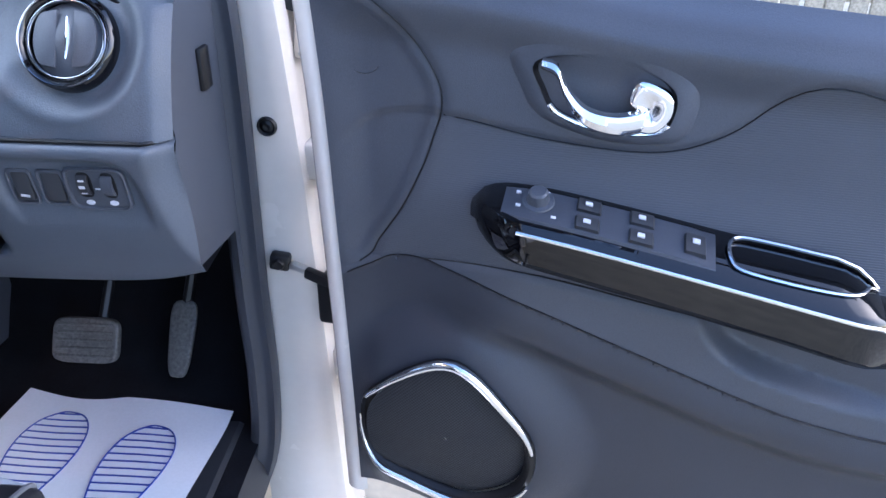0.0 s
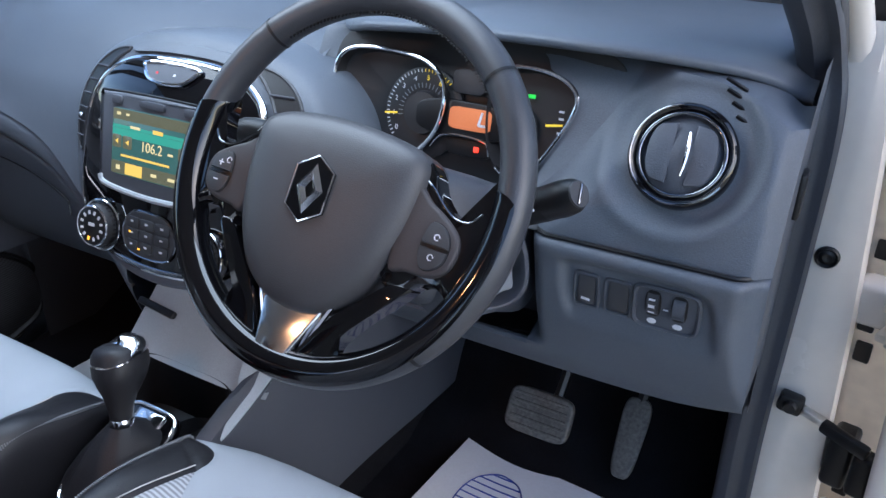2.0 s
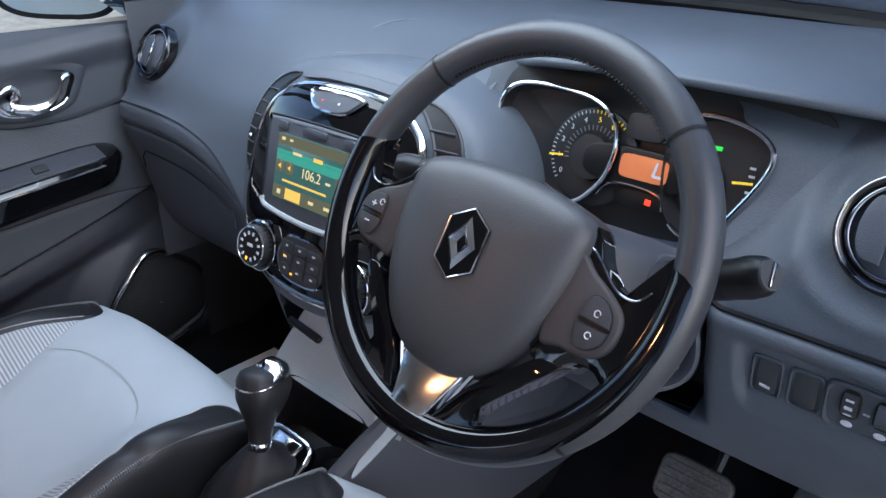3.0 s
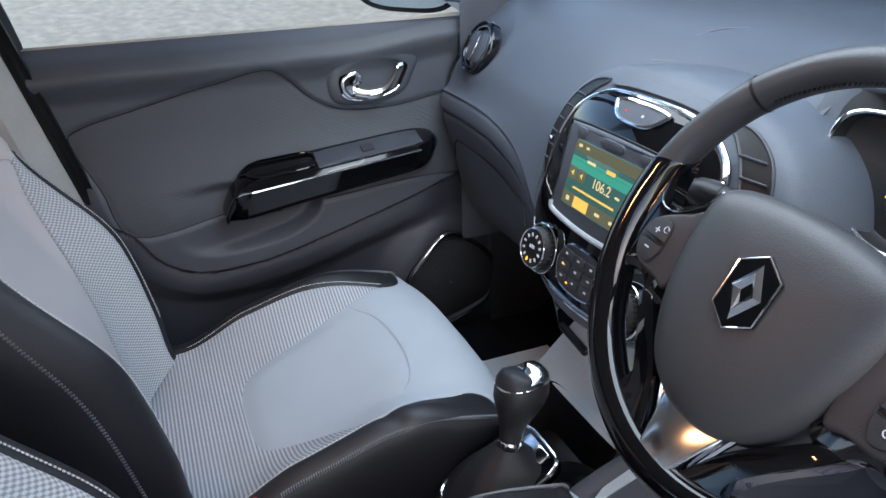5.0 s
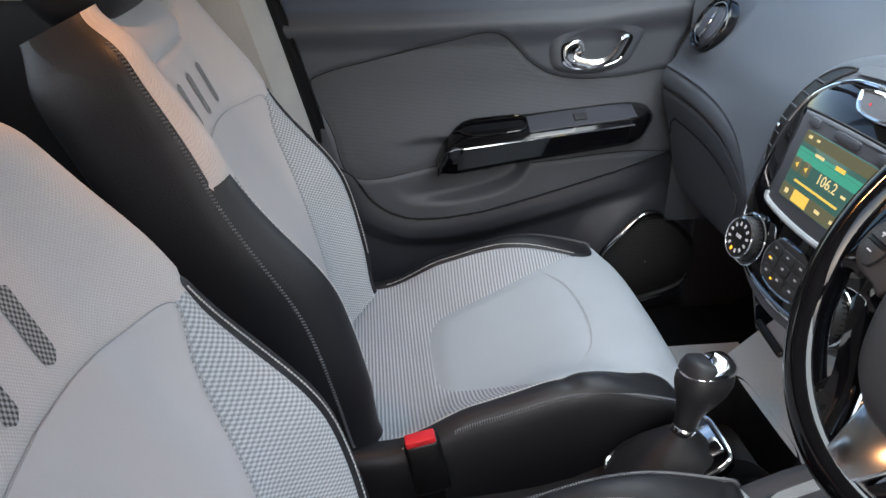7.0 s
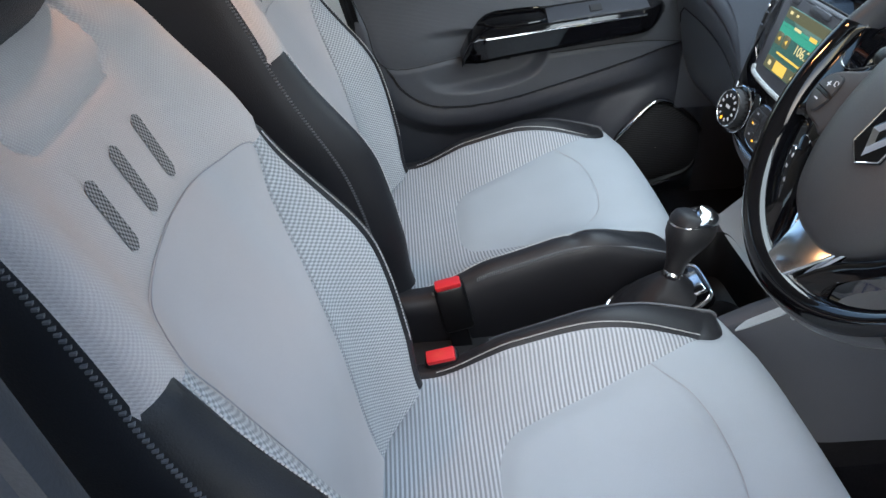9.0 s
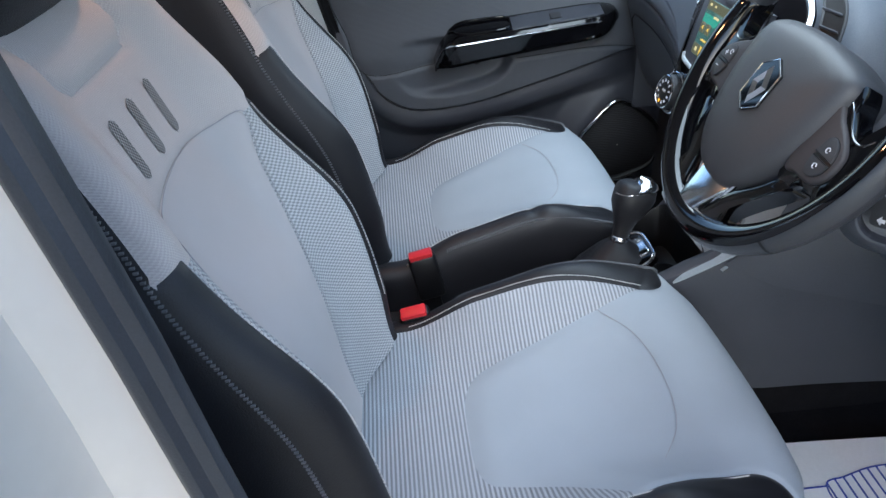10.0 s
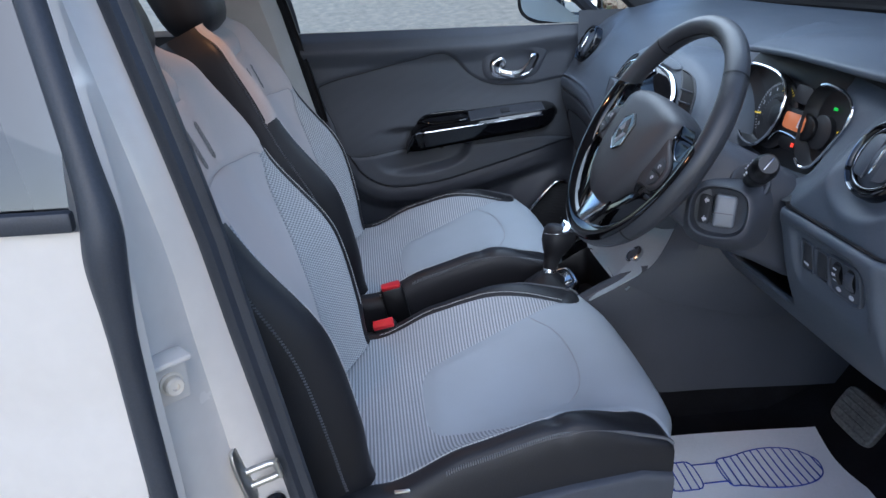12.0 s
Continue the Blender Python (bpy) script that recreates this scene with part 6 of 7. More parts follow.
# soft surround: a broad hood that runs back into the dashboard
front = both([(0.0, 0.209), (0.06, 0.207), (0.10, 0.199), (0.130, 0.183), (0.150, 0.160), (0.164, 0.11), (0.174, 0.06), (0.177, 0.02), (0.163, -0.018), (0.135, -0.043), (0.10, -0.058), (0.05, -0.066), (0.0, -0.068)])
hood = both([(0.0, 0.243), (0.07, 0.240), (0.12, 0.232), (0.165, 0.214), (0.200, 0.184), (0.220, 0.145), (0.226, 0.10), (0.218, 0.055), (0.200, 0.010), (0.172, -0.028), (0.12, -0.060), (0.06, -0.078), (0.0, -0.084)])
rows = []
for k, h in ((1.20, -0.130), (1.10, -0.075), (1.05, -0.034), (1.025, -0.014), (1.0, -0.006)):
    rows.append([on_stack(a * k, 0.08 + (b - 0.08) * k, h) for a, b in hood])
for t, h in ((0.12, -0.004), (0.35, -0.004), (0.7, -0.005), (1.0, -0.007), (1.12, -0.012)):
    rows.append([on_stack(*(p + (q - p) * t), h) for p, q in zip(hood, front)])
Mesh().sheet(rows, closed=True).ob("fascia_surround", SOFT, stack, "soft grey fascia surround")
# grey rib above the black front
rib = [(a, b) for a, b in both([(0.0, 0.229), (0.07, 0.226), (0.105, 0.219), (0.098, 0.211), (0.05, 0.215), (0.0, 0.216)], 5)]
skin(rib, 0.000, 0.016, 0.003).ob("upper_rib", SOFT, stack, "grey rib above the fascia")
skin(front, 0.002, 0.026, 0.006).ob("fascia_front", GLOSS, stack, "piano black fascia")
line_on([(a * 1.004, 0.07 + (b - 0.07) * 1.004) for a, b in front], -0.0015, 0.0022, "chrome_outline", CHROME, "thin chrome outline", True)
arch = [p for p in front if p[1] > 0.12]
arch = sorted(arch, key=lambda p: p[0])
line_on([(a * 0.985, 0.07 + (b - 0.07) * 0.985) for a, b in arch], 0.0008, 0.0030, "chrome_arch", CHROME, "bright chrome arch")
chin = sorted([p for p in front if p[1] < 0.0], key=lambda p: p[0])
line_on([(a * 0.965, 0.07 + (b - 0.07) * 0.955) for a, b in chin], 0.0020, 0.0020, "chrome_chin", DARKCHROME, "dark chrome lower line")
# side vents of the fascia: a dark well with pale slats and a steering tab
for s in (-1, 1):
    hole = [(s * a, b) for a, b in curve_through([(0.112, 0.214), (0.150, 0.208), (0.186, 0.180), (0.206, 0.130), (0.207, 0.085), (0.198, 0.064), (0.186, 0.066), (0.180, 0.100), (0.171, 0.140), (0.156, 0.172), (0.134, 0.197)], 4, True)]
    Mesh().tube([on_stack(*q, -0.0035) for q in hole], 0.0022, 6, closed=True).ob("vent_edge", DARK, stack, "dark vent edge")
    top = curve_through([(0.112, 0.2135), (0.134, 0.197), (0.156, 0.172), (0.171, 0.140), (0.180, 0.100), (0.186, 0.066)], 6)
    out = curve_through([(0.112, 0.2145), (0.150, 0.208), (0.186, 0.180), (0.206, 0.130), (0.207, 0.085), (0.198, 0.064)], 6)
    Mesh().sheet([[on_stack(s * (p[0] + (q[0] - p[0]) * t), p[1] + (q[1] - p[1]) * t, -0.0030 - 0.0006 * math.sin(math.pi * t)) for t in (0, 0.25, 0.5, 0.75, 1)] for p, q in zip(top, out)]).ob("vent_well", BLACKP, stack, "black vent opening")
    for k in range(6):
        b = 0.082 + 0.0205 * k
        x0 = float(np.interp(b, [0.066, 0.10, 0.14, 0.172, 0.197], [0.186, 0.180, 0.171, 0.156, 0.134]))
        x1 = float(np.interp(b, [0.064, 0.085, 0.13, 0.18, 0.208], [0.198, 0.207, 0.206, 0.186, 0.150]))
        f = stack_frame(s * (x0 + x1) / 2, b, 0.0)
        Mesh().box((max(x1 - x0, 0.008) * 0.96, 0.0024, 0.005), f @ pose(0, 0, -0.0018, -30), 0.001, 1).ob("vent_slat", PLASTIC, stack, "dark grey vent slat")
    f = stack_frame(s * 0.193, 0.1125, 0.001)
    Mesh().box((0.016, 0.006, 0.006), f, 0.002).ob("vent_tab", CHROME, stack, "chrome vent tab")
# hazard pod
pod = [(a, b) for a, b in curve_through([(-0.046, 0.200), (0.0, 0.203), (0.046, 0.200), (0.045, 0.192), (0.029, 0.180), (0.0, 0.177), (-0.029, 0.180), (-0.045, 0.192)], 5, True)]
skin(pod, 0.006, 0.006, 0.002).ob("hazard_panel", PLASTIC, stack, "dark hazard switch panel")
line_on(pod, 0.0062, 0.0026, "hazard_rim", CHROME, "chrome rim", True, 6)
for x, m in ((-0.020, RED), (0.012, WHITEINK)):
    Mesh().box((0.0035, 0.003, 0.0008), stack_frame(x, 0.189, 0.0064), 0).ob("symbol", m, stack)
# screen unit: flat housing with a rounded lower lip
unit = curve_through([(-0.097, 0.150), (-0.092, 0.156), (0.0, 0.158), (0.092, 0.156), (0.097, 0.150), (0.098, 0.10), (0.097, 0.042), (0.090, 0.032), (0.0, 0.026), (-0.090, 0.032), (-0.097, 0.042), (-0.098, 0.10)], 5, True)
Mesh().plate(unit, STACK @ pose(0, 0, -0.012), 0.017, 0.004, seg=3).ob("screen_frame", PLASTIC, stack, "dark grey screen frame")
lip = curve_through([(-0.095, 0.046), (-0.088, 0.036), (-0.05, 0.031), (0.0, 0.029), (0.05, 0.031), (0.088, 0.036), (0.095, 0.046)], 6)
Mesh().tube([STACK @ Vector((a, b, 0.0045)) for a, b in lip], 0.0042, 8).ob("screen_lip", SLOPE, stack, "grey rounded screen lip")
Mesh().tube([STACK @ Vector((a * 1.02, 0.092 + (b - 0.092) * 1.02, -0.001)) for a, b in unit], 0.002, 6, closed=True).ob("screen_gap", BLACKP, stack)
S = STACK @ pose(0, 0.095, 0.0056)
screen = Mesh().plate(ring(0.074, 0.0435, 40, 20), S @ pose(0, 0, -0.002), 0.0022, 0.0004).ob("screen", LCD, stack, "lit teal radio screen")
for b, w, m in ((-0.034, 0.0165, LCDGREY), (0.035, 0.014, LCDGREY), (0.012, 0.010, LCDTEAL), (0.0195, 0.004, LCDTEAL)):
    Mesh().box((0.146, w, 0.0004), S @ pose(0, b, 0.0004), 0).ob("screen_band", m, screen)
for x in (-0.064, -0.044, 0.058):
    Mesh().plate(ring(0.0085, 0.0085, 16, 8, x, 0.0), S @ pose(0, 0, 0.0004), 0.0004, 0.0001).ob("screen_key", LCDGREY, screen)
    Mesh().plate([(x - 0.003, 0.0), (x + 0.003, 0.0035), (x + 0.003, -0.0035)], S @ pose(0, 0, 0.0009), 0.0003, 0.0001).ob("screen_item", LCDAMBER, screen)
for x, b, w, h, m in ((-0.030, -0.034, 0.032, 0.0145, LCDAMBER), (-0.060, -0.034, 0.007, 0.006, LCDPALE), (0.008, -0.034, 0.010, 0.004, LCDPALE), (0.040, -0.034, 0.012, 0.004, LCDPALE),
                      (-0.030, 0.021, 0.018, 0.0035, LCDPALE), (0.012, 0.021, 0.018, 0.005, LCDAMBER), (-0.010, -0.0175, 0.090, 0.0028, LCDAMBER), (-0.062, 0.036, 0.007, 0.004, LCDPALE), (-0.045, 0.036, 0.006, 0.003, LCDPALE), (0.036, -0.003, 0.009, 0.003, LCDPALE)):
    Mesh().box((w, h, 0.0004), S @ pose(x, b, 0.0008), 0).ob("screen_item", m, screen)
words("106.2", 0.018, S @ pose(0.002, -0.001, 0.0012), LCDPALE, screen, "numeral")
Mesh().plate(ring(0.023, 0.0052, 24, 5, 0.0, 0.148), STACK @ pose(0, 0, 0.0045), 0.004, 0.0015).ob("button", TRIM, stack, "dark rocker button")
for s in (-1, 1):
    Mesh().plate(ring(0.0095, 0.0058, 20, 4, s * 0.066, 0.148), STACK @ pose(0, 0, 0.0045), 0.004, 0.0015).ob("button", TRIM, stack, "dark button")
# climate controls: two knobs with a key panel between them
for s in (-1, 1):
    k = STACK @ pose(s * 0.097, -0.026, bow(0.112, -0.026) + 0.004, 0, -4 * s, 0)
    Mesh().turned([(0.036, -0.002), (0.036, 0.004), (0.034, 0.008), (0.031, 0.009), (0.030, 0.002)], k, 40).ob("knob_base", GLOSS, stack, "black ring round the knob")
    Mesh().tube([k @ Vector((0.0345 * math.cos(q), 0.0345 * math.sin(q), 0.0075)) for q in np.linspace(0, 2 * math.pi, 40, endpoint=False)], 0.0016, 6, closed=True).ob("knob_ring", CHROME, stack, "chrome ring round the knob")
    knob = Mesh().turned([(0.0295, 0.0), (0.0300, 0.014), (0.0285, 0.021), (0.0255, 0.0225)], k, 40).ob("climate_knob", DARK, stack, "dark climate knob")
    Mesh().tube([k @ Vector((0.0268 * math.cos(q), 0.0268 * math.sin(q), 0.0222)) for q in np.linspace(0, 2 * math.pi, 40, endpoint=False)], 0.0017, 6, closed=True).ob("knob_rim", CHROME, knob, "chrome knob rim")
    for i in range(30):
        a = 2 * math.pi * i / 30
        Mesh().box((0.0012, 0.0022, 0.012), k @ pose(0.0300 * math.cos(a), 0.0300 * math.sin(a), 0.008, 0, 0, math.degrees(a)), 0).ob("grip_rib", BLACKP, knob)
    Mesh().turned([(0.0252, 0.0226), (0.0245, 0.0231), (0.0, 0.0231)], k, 32).ob("knob_face", BLACKP, knob, "black knob face with markings")
    for i in range(12):
        a = radians(255 - 30 * i)
        Mesh().box((0.0052, 0.0034, 0.0006), k @ pose(0.0185 * math.cos(a), 0.0185 * math.sin(a), 0.0234, 0, 0, math.degrees(a)), 0).ob("symbol", WHITEINK if i else AMBERLAMP, knob)
    Mesh().box((0.011, 0.0045, 0.0006), k @ pose(0, 0.002, 0.0234), 0).ob("symbol", WHITEINK, knob)
keys = both([(0.0, 0.010), (0.028, 0.008), (0.042, -0.003), (0.050, -0.022), (0.040, -0.044), (0.020, -0.050), (0.0, -0.051)], 5)
panel = skin(keys, 0.005, 0.006, 0.0025).ob("key_panel", DARK, stack, "dark climate key panel")
line_on(keys, 0.0035, 0.0018, "key_panel_rim", DARKCHROME, "dark chrome rim", True, 6)
for i in range(3):
    for j in range(3):
        w = 0.0135 - 0.001 * j
        f = stack_frame(-0.028 + 0.028 * i, -0.006 - 0.0155 * j, 0.005)
        Mesh().plate(ring(w, 0.0070, 16, 6), f, 0.0016, 0.0007).ob("climate_key", DARK, panel)
        Mesh().box((0.0050, 0.0024, 0.0004), f @ pose(0, 0.001, 0.0018), 0).ob("symbol", WHITEINK, panel)
for x, b in ((-0.012, -0.040), (-0.031, -0.020)):
    Mesh().box((0.0040, 0.0022, 0.0006), stack_frame(x, b, 0.0072), 0).ob("symbol", AMBERLAMP, panel)
# fine lines across the pad: airbag flap and speaker cover
for line in ([(-0.178, 0.669, 1.0545), (-0.140, 0.675, 1.058), (-0.095, 0.678, 1.0595), (-0.018, 0.678, 1.0595)], [(-0.172, 0.702, 1.073), (-0.14, 0.745, 1.0945), (-0.086, 0.782, 1.1005), (0.013, 0.801, 1.1035)]):
    Mesh().tube(curve_through(line, 8), 0.0011, 5).ob("airbag_line", REMOTE, dash, "fine airbag flap line")

# ---------------------------------------------------------------- steering wheel
TURNED = -4.5
WHEEL = basis((0.335, 0.4152, 0.9948), (1, 0, 0), (0, math.sin(radians(31.5)), math.cos(radians(31.5)))) @ pose(0, 0, 0, 0, 0, TURNED)
RIM = 0.1806
wheel = thing("steering_wheel", "leather and piano black steering wheel with chrome details", "steering wheel")


def rim_ring(a0, a1, r, swell, n=90, c0=0.0, c1=360.0, k=16):
    """Part of the rim's torus, between ring angles and round part of its section (0 outward, 90 to the driver)."""
    rows = []
    for a in np.linspace(radians(a0), radians(a1), n):
        row = []
        for c in np.linspace(radians(c0), radians(c1), k):
            rr = RIM + (r + swell) * math.cos(c)
            row.append(WHEEL @ Vector((rr * math.cos(a), rr * math.sin(a), (r * 1.12 + swell) * math.sin(c))))
        rows.append(row)
    return Mesh().sheet(rows)


rim_ring(0, 360, 0.0158, 0.0, 140, 0, 360, 22).ob("rim", LEATHER, wheel, "dark grey leather rim")
rows = []
for a in np.linspace(163, 376, 130):
    # the gloss covers the front and the inside, and narrows to a rounded end at both sides
    end = min(1.0, ease(0, 9, a - 163) * 0.9 + 0.1, ease(0, 9, 376 - a) * 0.9 + 0.1)
    share = 1.0 - 0.10 * ease(300, 350, a)
    c0, c1 = 225 - 180 * end * share, 225
    row = []
    for c in np.linspace(radians(c0), radians(c1), 16):
        rr = RIM + 0.0172 * math.cos(c)
        row.append(WHEEL @ Vector((rr * math.cos(radians(a)), rr * math.sin(radians(a)), 0.0190 * math.sin(c))))
    rows.append(row)
Mesh().sheet(rows).ob("rim_insert", GLOSS, wheel, "piano black rim insert")
for a in (45, 137, 319):
    rim_ring(a - 0.5, a + 0.5, 0.0158, 0.0007, 4, 0, 360, 22).ob("rim_seam", BLACKP, wheel)
m = Mesh()
for i in range(64):
    a = radians(42 + 92 * i / 64)
    m.box((0.0016, 0.0042, 0.0012), WHEEL @ pose((RIM - 0.0158) * math.cos(a), (RIM - 0.0158) * math.sin(a), 0.004, 0, 0, math.degrees(a) + 60), 0)
tagged(m.ob("stitching", BLACKP, wheel, "dark stitching inside the rim"), kind="stuff")

# airbag cover
hub = both([(0.0, 0.056), (0.040, 0.054), (0.078, 0.047), (0.096, 0.034), (0.098, 0.006), (0.093, -0.032), (0.080, -0.072), (0.056, -0.108), (0.026, -0.126), (0.0, -0.129)], 6)
c = np.array((0.0, -0.025))
rows = []
for k, h in ((1.0, -0.030), (1.010, -0.004), (0.995, 0.010), (0.95, 0.018), (0.88, 0.0235), (0.76, 0.0275), (0.55, 0.0315), (0.28, 0.033), (0.02, 0.0335)):
    rows.append([WHEEL @ Vector((*(c + (p - c) * k), h)) for p in hub])
Mesh().sheet(rows, closed=True).ob("airbag_cover", material("airbag_skin", (0.044, 0.045, 0.050), 0.46, grain=0.4, size=900), wheel, "dark grey airbag cover")
Mesh().box((0.018, 0.0012, 0.0005), WHEEL @ pose(-0.010, -0.098, 0.0262, -14), 0).ob("airbag_mark", DARK, wheel)
Mesh().box((0.018, 0.0012, 0.0005), WHEEL @ pose(-0.010, -0.103, 0.0248, -14), 0).ob("airbag_mark", DARK, wheel)

# emblem as plain shapes: a black six-sided plate with an upright lozenge frame
hexa = [(0.0, 0.032), (0.0215, 0.019), (0.0215, -0.019), (0.0, -0.032), (-0.0215, -0.019), (-0.0215, 0.019)]
E_AT = WHEEL @ pose(0.0, -0.018, 0.0315, 0, 0, -TURNED * 0.3)
badge = Mesh().plate(hexa, E_AT, 0.0045, 0.0012).ob("emblem_plate", GLOSS, wheel, "black six-sided emblem plate", False)
Mesh().tube([E_AT @ Vector((a * 0.98, b * 0.98, 0.0045)) for a, b in hexa], 0.0009, 5, closed=True).ob("emblem_rim", CHROME, badge)
out, inn = [(0.0, 0.024), (0.0155, 0.0), (0.0, -0.024), (-0.0155, 0.0)], [(0.0, 0.0085), (0.0050, 0.0), (0.0, -0.0085), (-0.0050, 0.0)]
m = Mesh()
for i in range(4):
    j = (i + 1) % 4
    a, b, p, q = out[i], out[j], inn[i], inn[j]
    ridge = [((a[0] + p[0]) / 2, (a[1] + p[1]) / 2), ((b[0] + q[0]) / 2, (b[1] + q[1]) / 2)]
    m.add([E_AT @ Vector((*a, 0.0045)), E_AT @ Vector((*b, 0.0045)), E_AT @ Vector((*ridge[1], 0.0080)), E_AT @ Vector((*ridge[0], 0.0080)), E_AT @ Vector((*q, 0.0045)), E_AT @ Vector((*p, 0.0045))], [(0, 1, 2, 3), (3, 2, 4, 5)])
m.ob("emblem_lozenge", CHROME, badge, "chrome lozenge frame", False)

# spokes: a gloss arm with a U-shaped notch above, a grey button pod and a lower arm running into the rim
for s in (-1, 1):
    sp = [(s * a, b) for a, b in curve_through([(0.086, 0.038), (0.100, 0.034), (0.112, 0.016), (0.130, 0.003), (0.148, 0.003), (0.158, 0.016), (0.164, 0.046), (0.174, 0.052), (0.176, -0.020), (0.168, -0.075), (0.154, -0.072), (0.140, -0.064), (0.122, -0.066), (0.104, -0.080), (0.080, -0.070), (0.080, -0.02)], 4, True)]
    rows = []
    c = np.array((s * 0.128, -0.022))
    for k, h in ((1.0, -0.018), (1.0, -0.002), (0.985, 0.003), (0.95, 0.006), (0.8, 0.0075), (0.5, 0.008), (0.02, 0.008)):
        rows.append([WHEEL @ Vector((*(c + (np.array(p) - c) * k), h)) for p in sp])
    Mesh().sheet(rows, closed=True).ob("spoke", GLOSS, wheel, "piano black side spoke")
    pd = [(s * a, b) for a, b in curve_through([(0.088, 0.016), (0.112, 0.006), (0.132, -0.004), (0.146, -0.015), (0.150, -0.030), (0.146, -0.046), (0.132, -0.056), (0.108, -0.058), (0.088, -0.056)], 5, True)]
    pod = Mesh().plate(pd, WHEEL @ pose(0, 0, 0.004), 0.009, 0.004, seg=3).ob("button_pod", POD, wheel, "dark grey button pod")
    well = [(s * a, b) for a, b in curve_through([(0.118, -0.010), (0.132, -0.010), (0.142, -0.022), (0.142, -0.040), (0.132, -0.050), (0.120, -0.050), (0.114, -0.034)], 5, True)]
    Mesh().plate(well, WHEEL @ pose(0, 0, 0.0122), 0.0012, 0.0006).ob("button_surround", BLACKP, pod)
    for upper in (True, False):
        key = [((0.1285 + (q[0] * s - 0.1285) * 0.93) * s, q[1]) for q in well]
        key = [(a, max(b, -0.0292) if upper else min(b, -0.0308)) for a, b in key]
        mid = -0.0197 if upper else -0.0403
        key = [(a, mid + (b - mid) * 0.92) for a, b in key]
        Mesh().plate(key, WHEEL @ pose(0, 0, 0.0128), 0.0030, 0.0010).ob("wheel_button", DARK, pod, "dark wheel button")
    if s > 0:
        for b in (-0.021, -0.039):
            Mesh().tube([WHEEL @ Vector((0.129 + 0.0026 * math.cos(q), b + 0.0026 * math.sin(q), 0.0160)) for q in np.linspace(0, 5.4, 14)], 0.0005, 4).ob("button_mark", WHITEINK, pod)
    else:
        for b, up in ((-0.021, True), (-0.039, False)):
            Mesh().box((0.006, 0.0013, 0.0005), WHEEL @ pose(-0.130, b, 0.0160), 0).ob("button_mark", WHITEINK, pod)
            if up:
                Mesh().box((0.0013, 0.006, 0.0005), WHEEL @ pose(-0.130, b, 0.0160), 0).ob("button_mark", WHITEINK, pod)
                Mesh().tube([WHEEL @ Vector((-0.1205 + 0.0028 * math.cos(q), b + 0.004 + 0.0028 * math.sin(q), 0.0160)) for q in np.linspace(0, 5.4, 14)], 0.0005, 4).ob("button_mark", WHITEINK, pod)
    line = [(s * a, b) for a, b in curve_through([(0.086, 0.027), (0.104, 0.020), (0.122, 0.006), (0.136, -0.001), (0.150, 0.000), (0.158, 0.010)], 6)]
    Mesh().tube([WHEEL @ Vector((a, b, 0.0075)) for a, b in line], 0.0013, 8).ob("spoke_trim", DARKCHROME, wheel, "thin chrome spoke trim")

# lower spoke: satin plate between chrome edges, piano black arms sweeping into the rim
low = [(-0.042, -0.100), (-0.030, -0.140), (-0.018, -0.176), (0.0, -0.182), (0.018, -0.176), (0.030, -0.140), (0.042, -0.100), (0.0, -0.112)]
Mesh().plate([(a, b + 0.14) for a, b in low], WHEEL @ pose(0.002, -0.14, -0.006, -12), 0.014, 0.003, seg=3).ob("lower_spoke", SATIN, wheel, "satin silver lower spoke")
for s in (-1, 1):
    edge = curve_through([(0.047, -0.104), (0.037, -0.128), (0.027, -0.152), (0.018, -0.178)], 5)
    Mesh().tube([WHEEL @ Vector((s * a + 0.002, b, 0.006 - 0.0006 * i)) for i, (a, b) in enumerate(edge)], [0.0050 - 0.00018 * i for i in range(len(edge))], 8, flat=0.7).ob("chrome_edge", CHROME, wheel, "chrome spoke edge")
    arm = [(s * a, b) for a, b in curve_through([(0.016, -0.184), (0.028, -0.156), (0.046, -0.124), (0.072, -0.096), (0.098, -0.070), (0.116, -0.070), (0.104, -0.088), (0.082, -0.114), (0.064, -0.140), (0.062, -0.158), (0.076, -0.160), (0.070, -0.172), (0.045, -0.182)], 4, True)]
    c = np.mean(arm, 0)
    rows = [[WHEEL @ Vector((*(c + (np.array(p) - c) * k), h)) for p in arm] for k, h in ((1.0, -0.016), (1.0, 0.000), (0.98, 0.005), (0.92, 0.008), (0.7, 0.009), (0.3, 0.009), (0.02, 0.009))]
    Mesh().sheet(rows, closed=True).ob("lower_arm", GLOSS, wheel, "piano black lower arm")

# column shroud and stalks
col = thing("steering_column", "dark plastic steering column shroud", "steering column")
COLUMN = WHEEL @ pose(0, 0, 0, 0, 0, -TURNED)
rows = []
for d, w, h, a0, b0 in ((0.035, 0.045, 0.045, 0.0, -0.02), (0.045, 0.064, 0.060, 0.002, -0.02), (0.075, 0.088, 0.068, 0.008, -0.022), (0.12, 0.100, 0.074, 0.014, -0.023), (0.17, 0.104, 0.076, 0.015, -0.020), (0.23, 0.105, 0.074, 0.014, -0.014), (0.29, 0.105, 0.074, 0.014, -0.010)):
    rows.append([COLUMN @ Vector((a + a0, b + b0, -d)) for a, b in ring(w, h, 40, 5)])
Mesh().sheet(rows, closed=True, cap=True).ob("shroud", TRIM, col, "dark grey column shroud")


SEATWARD = Vector((0.05, -0.8, 0.6))


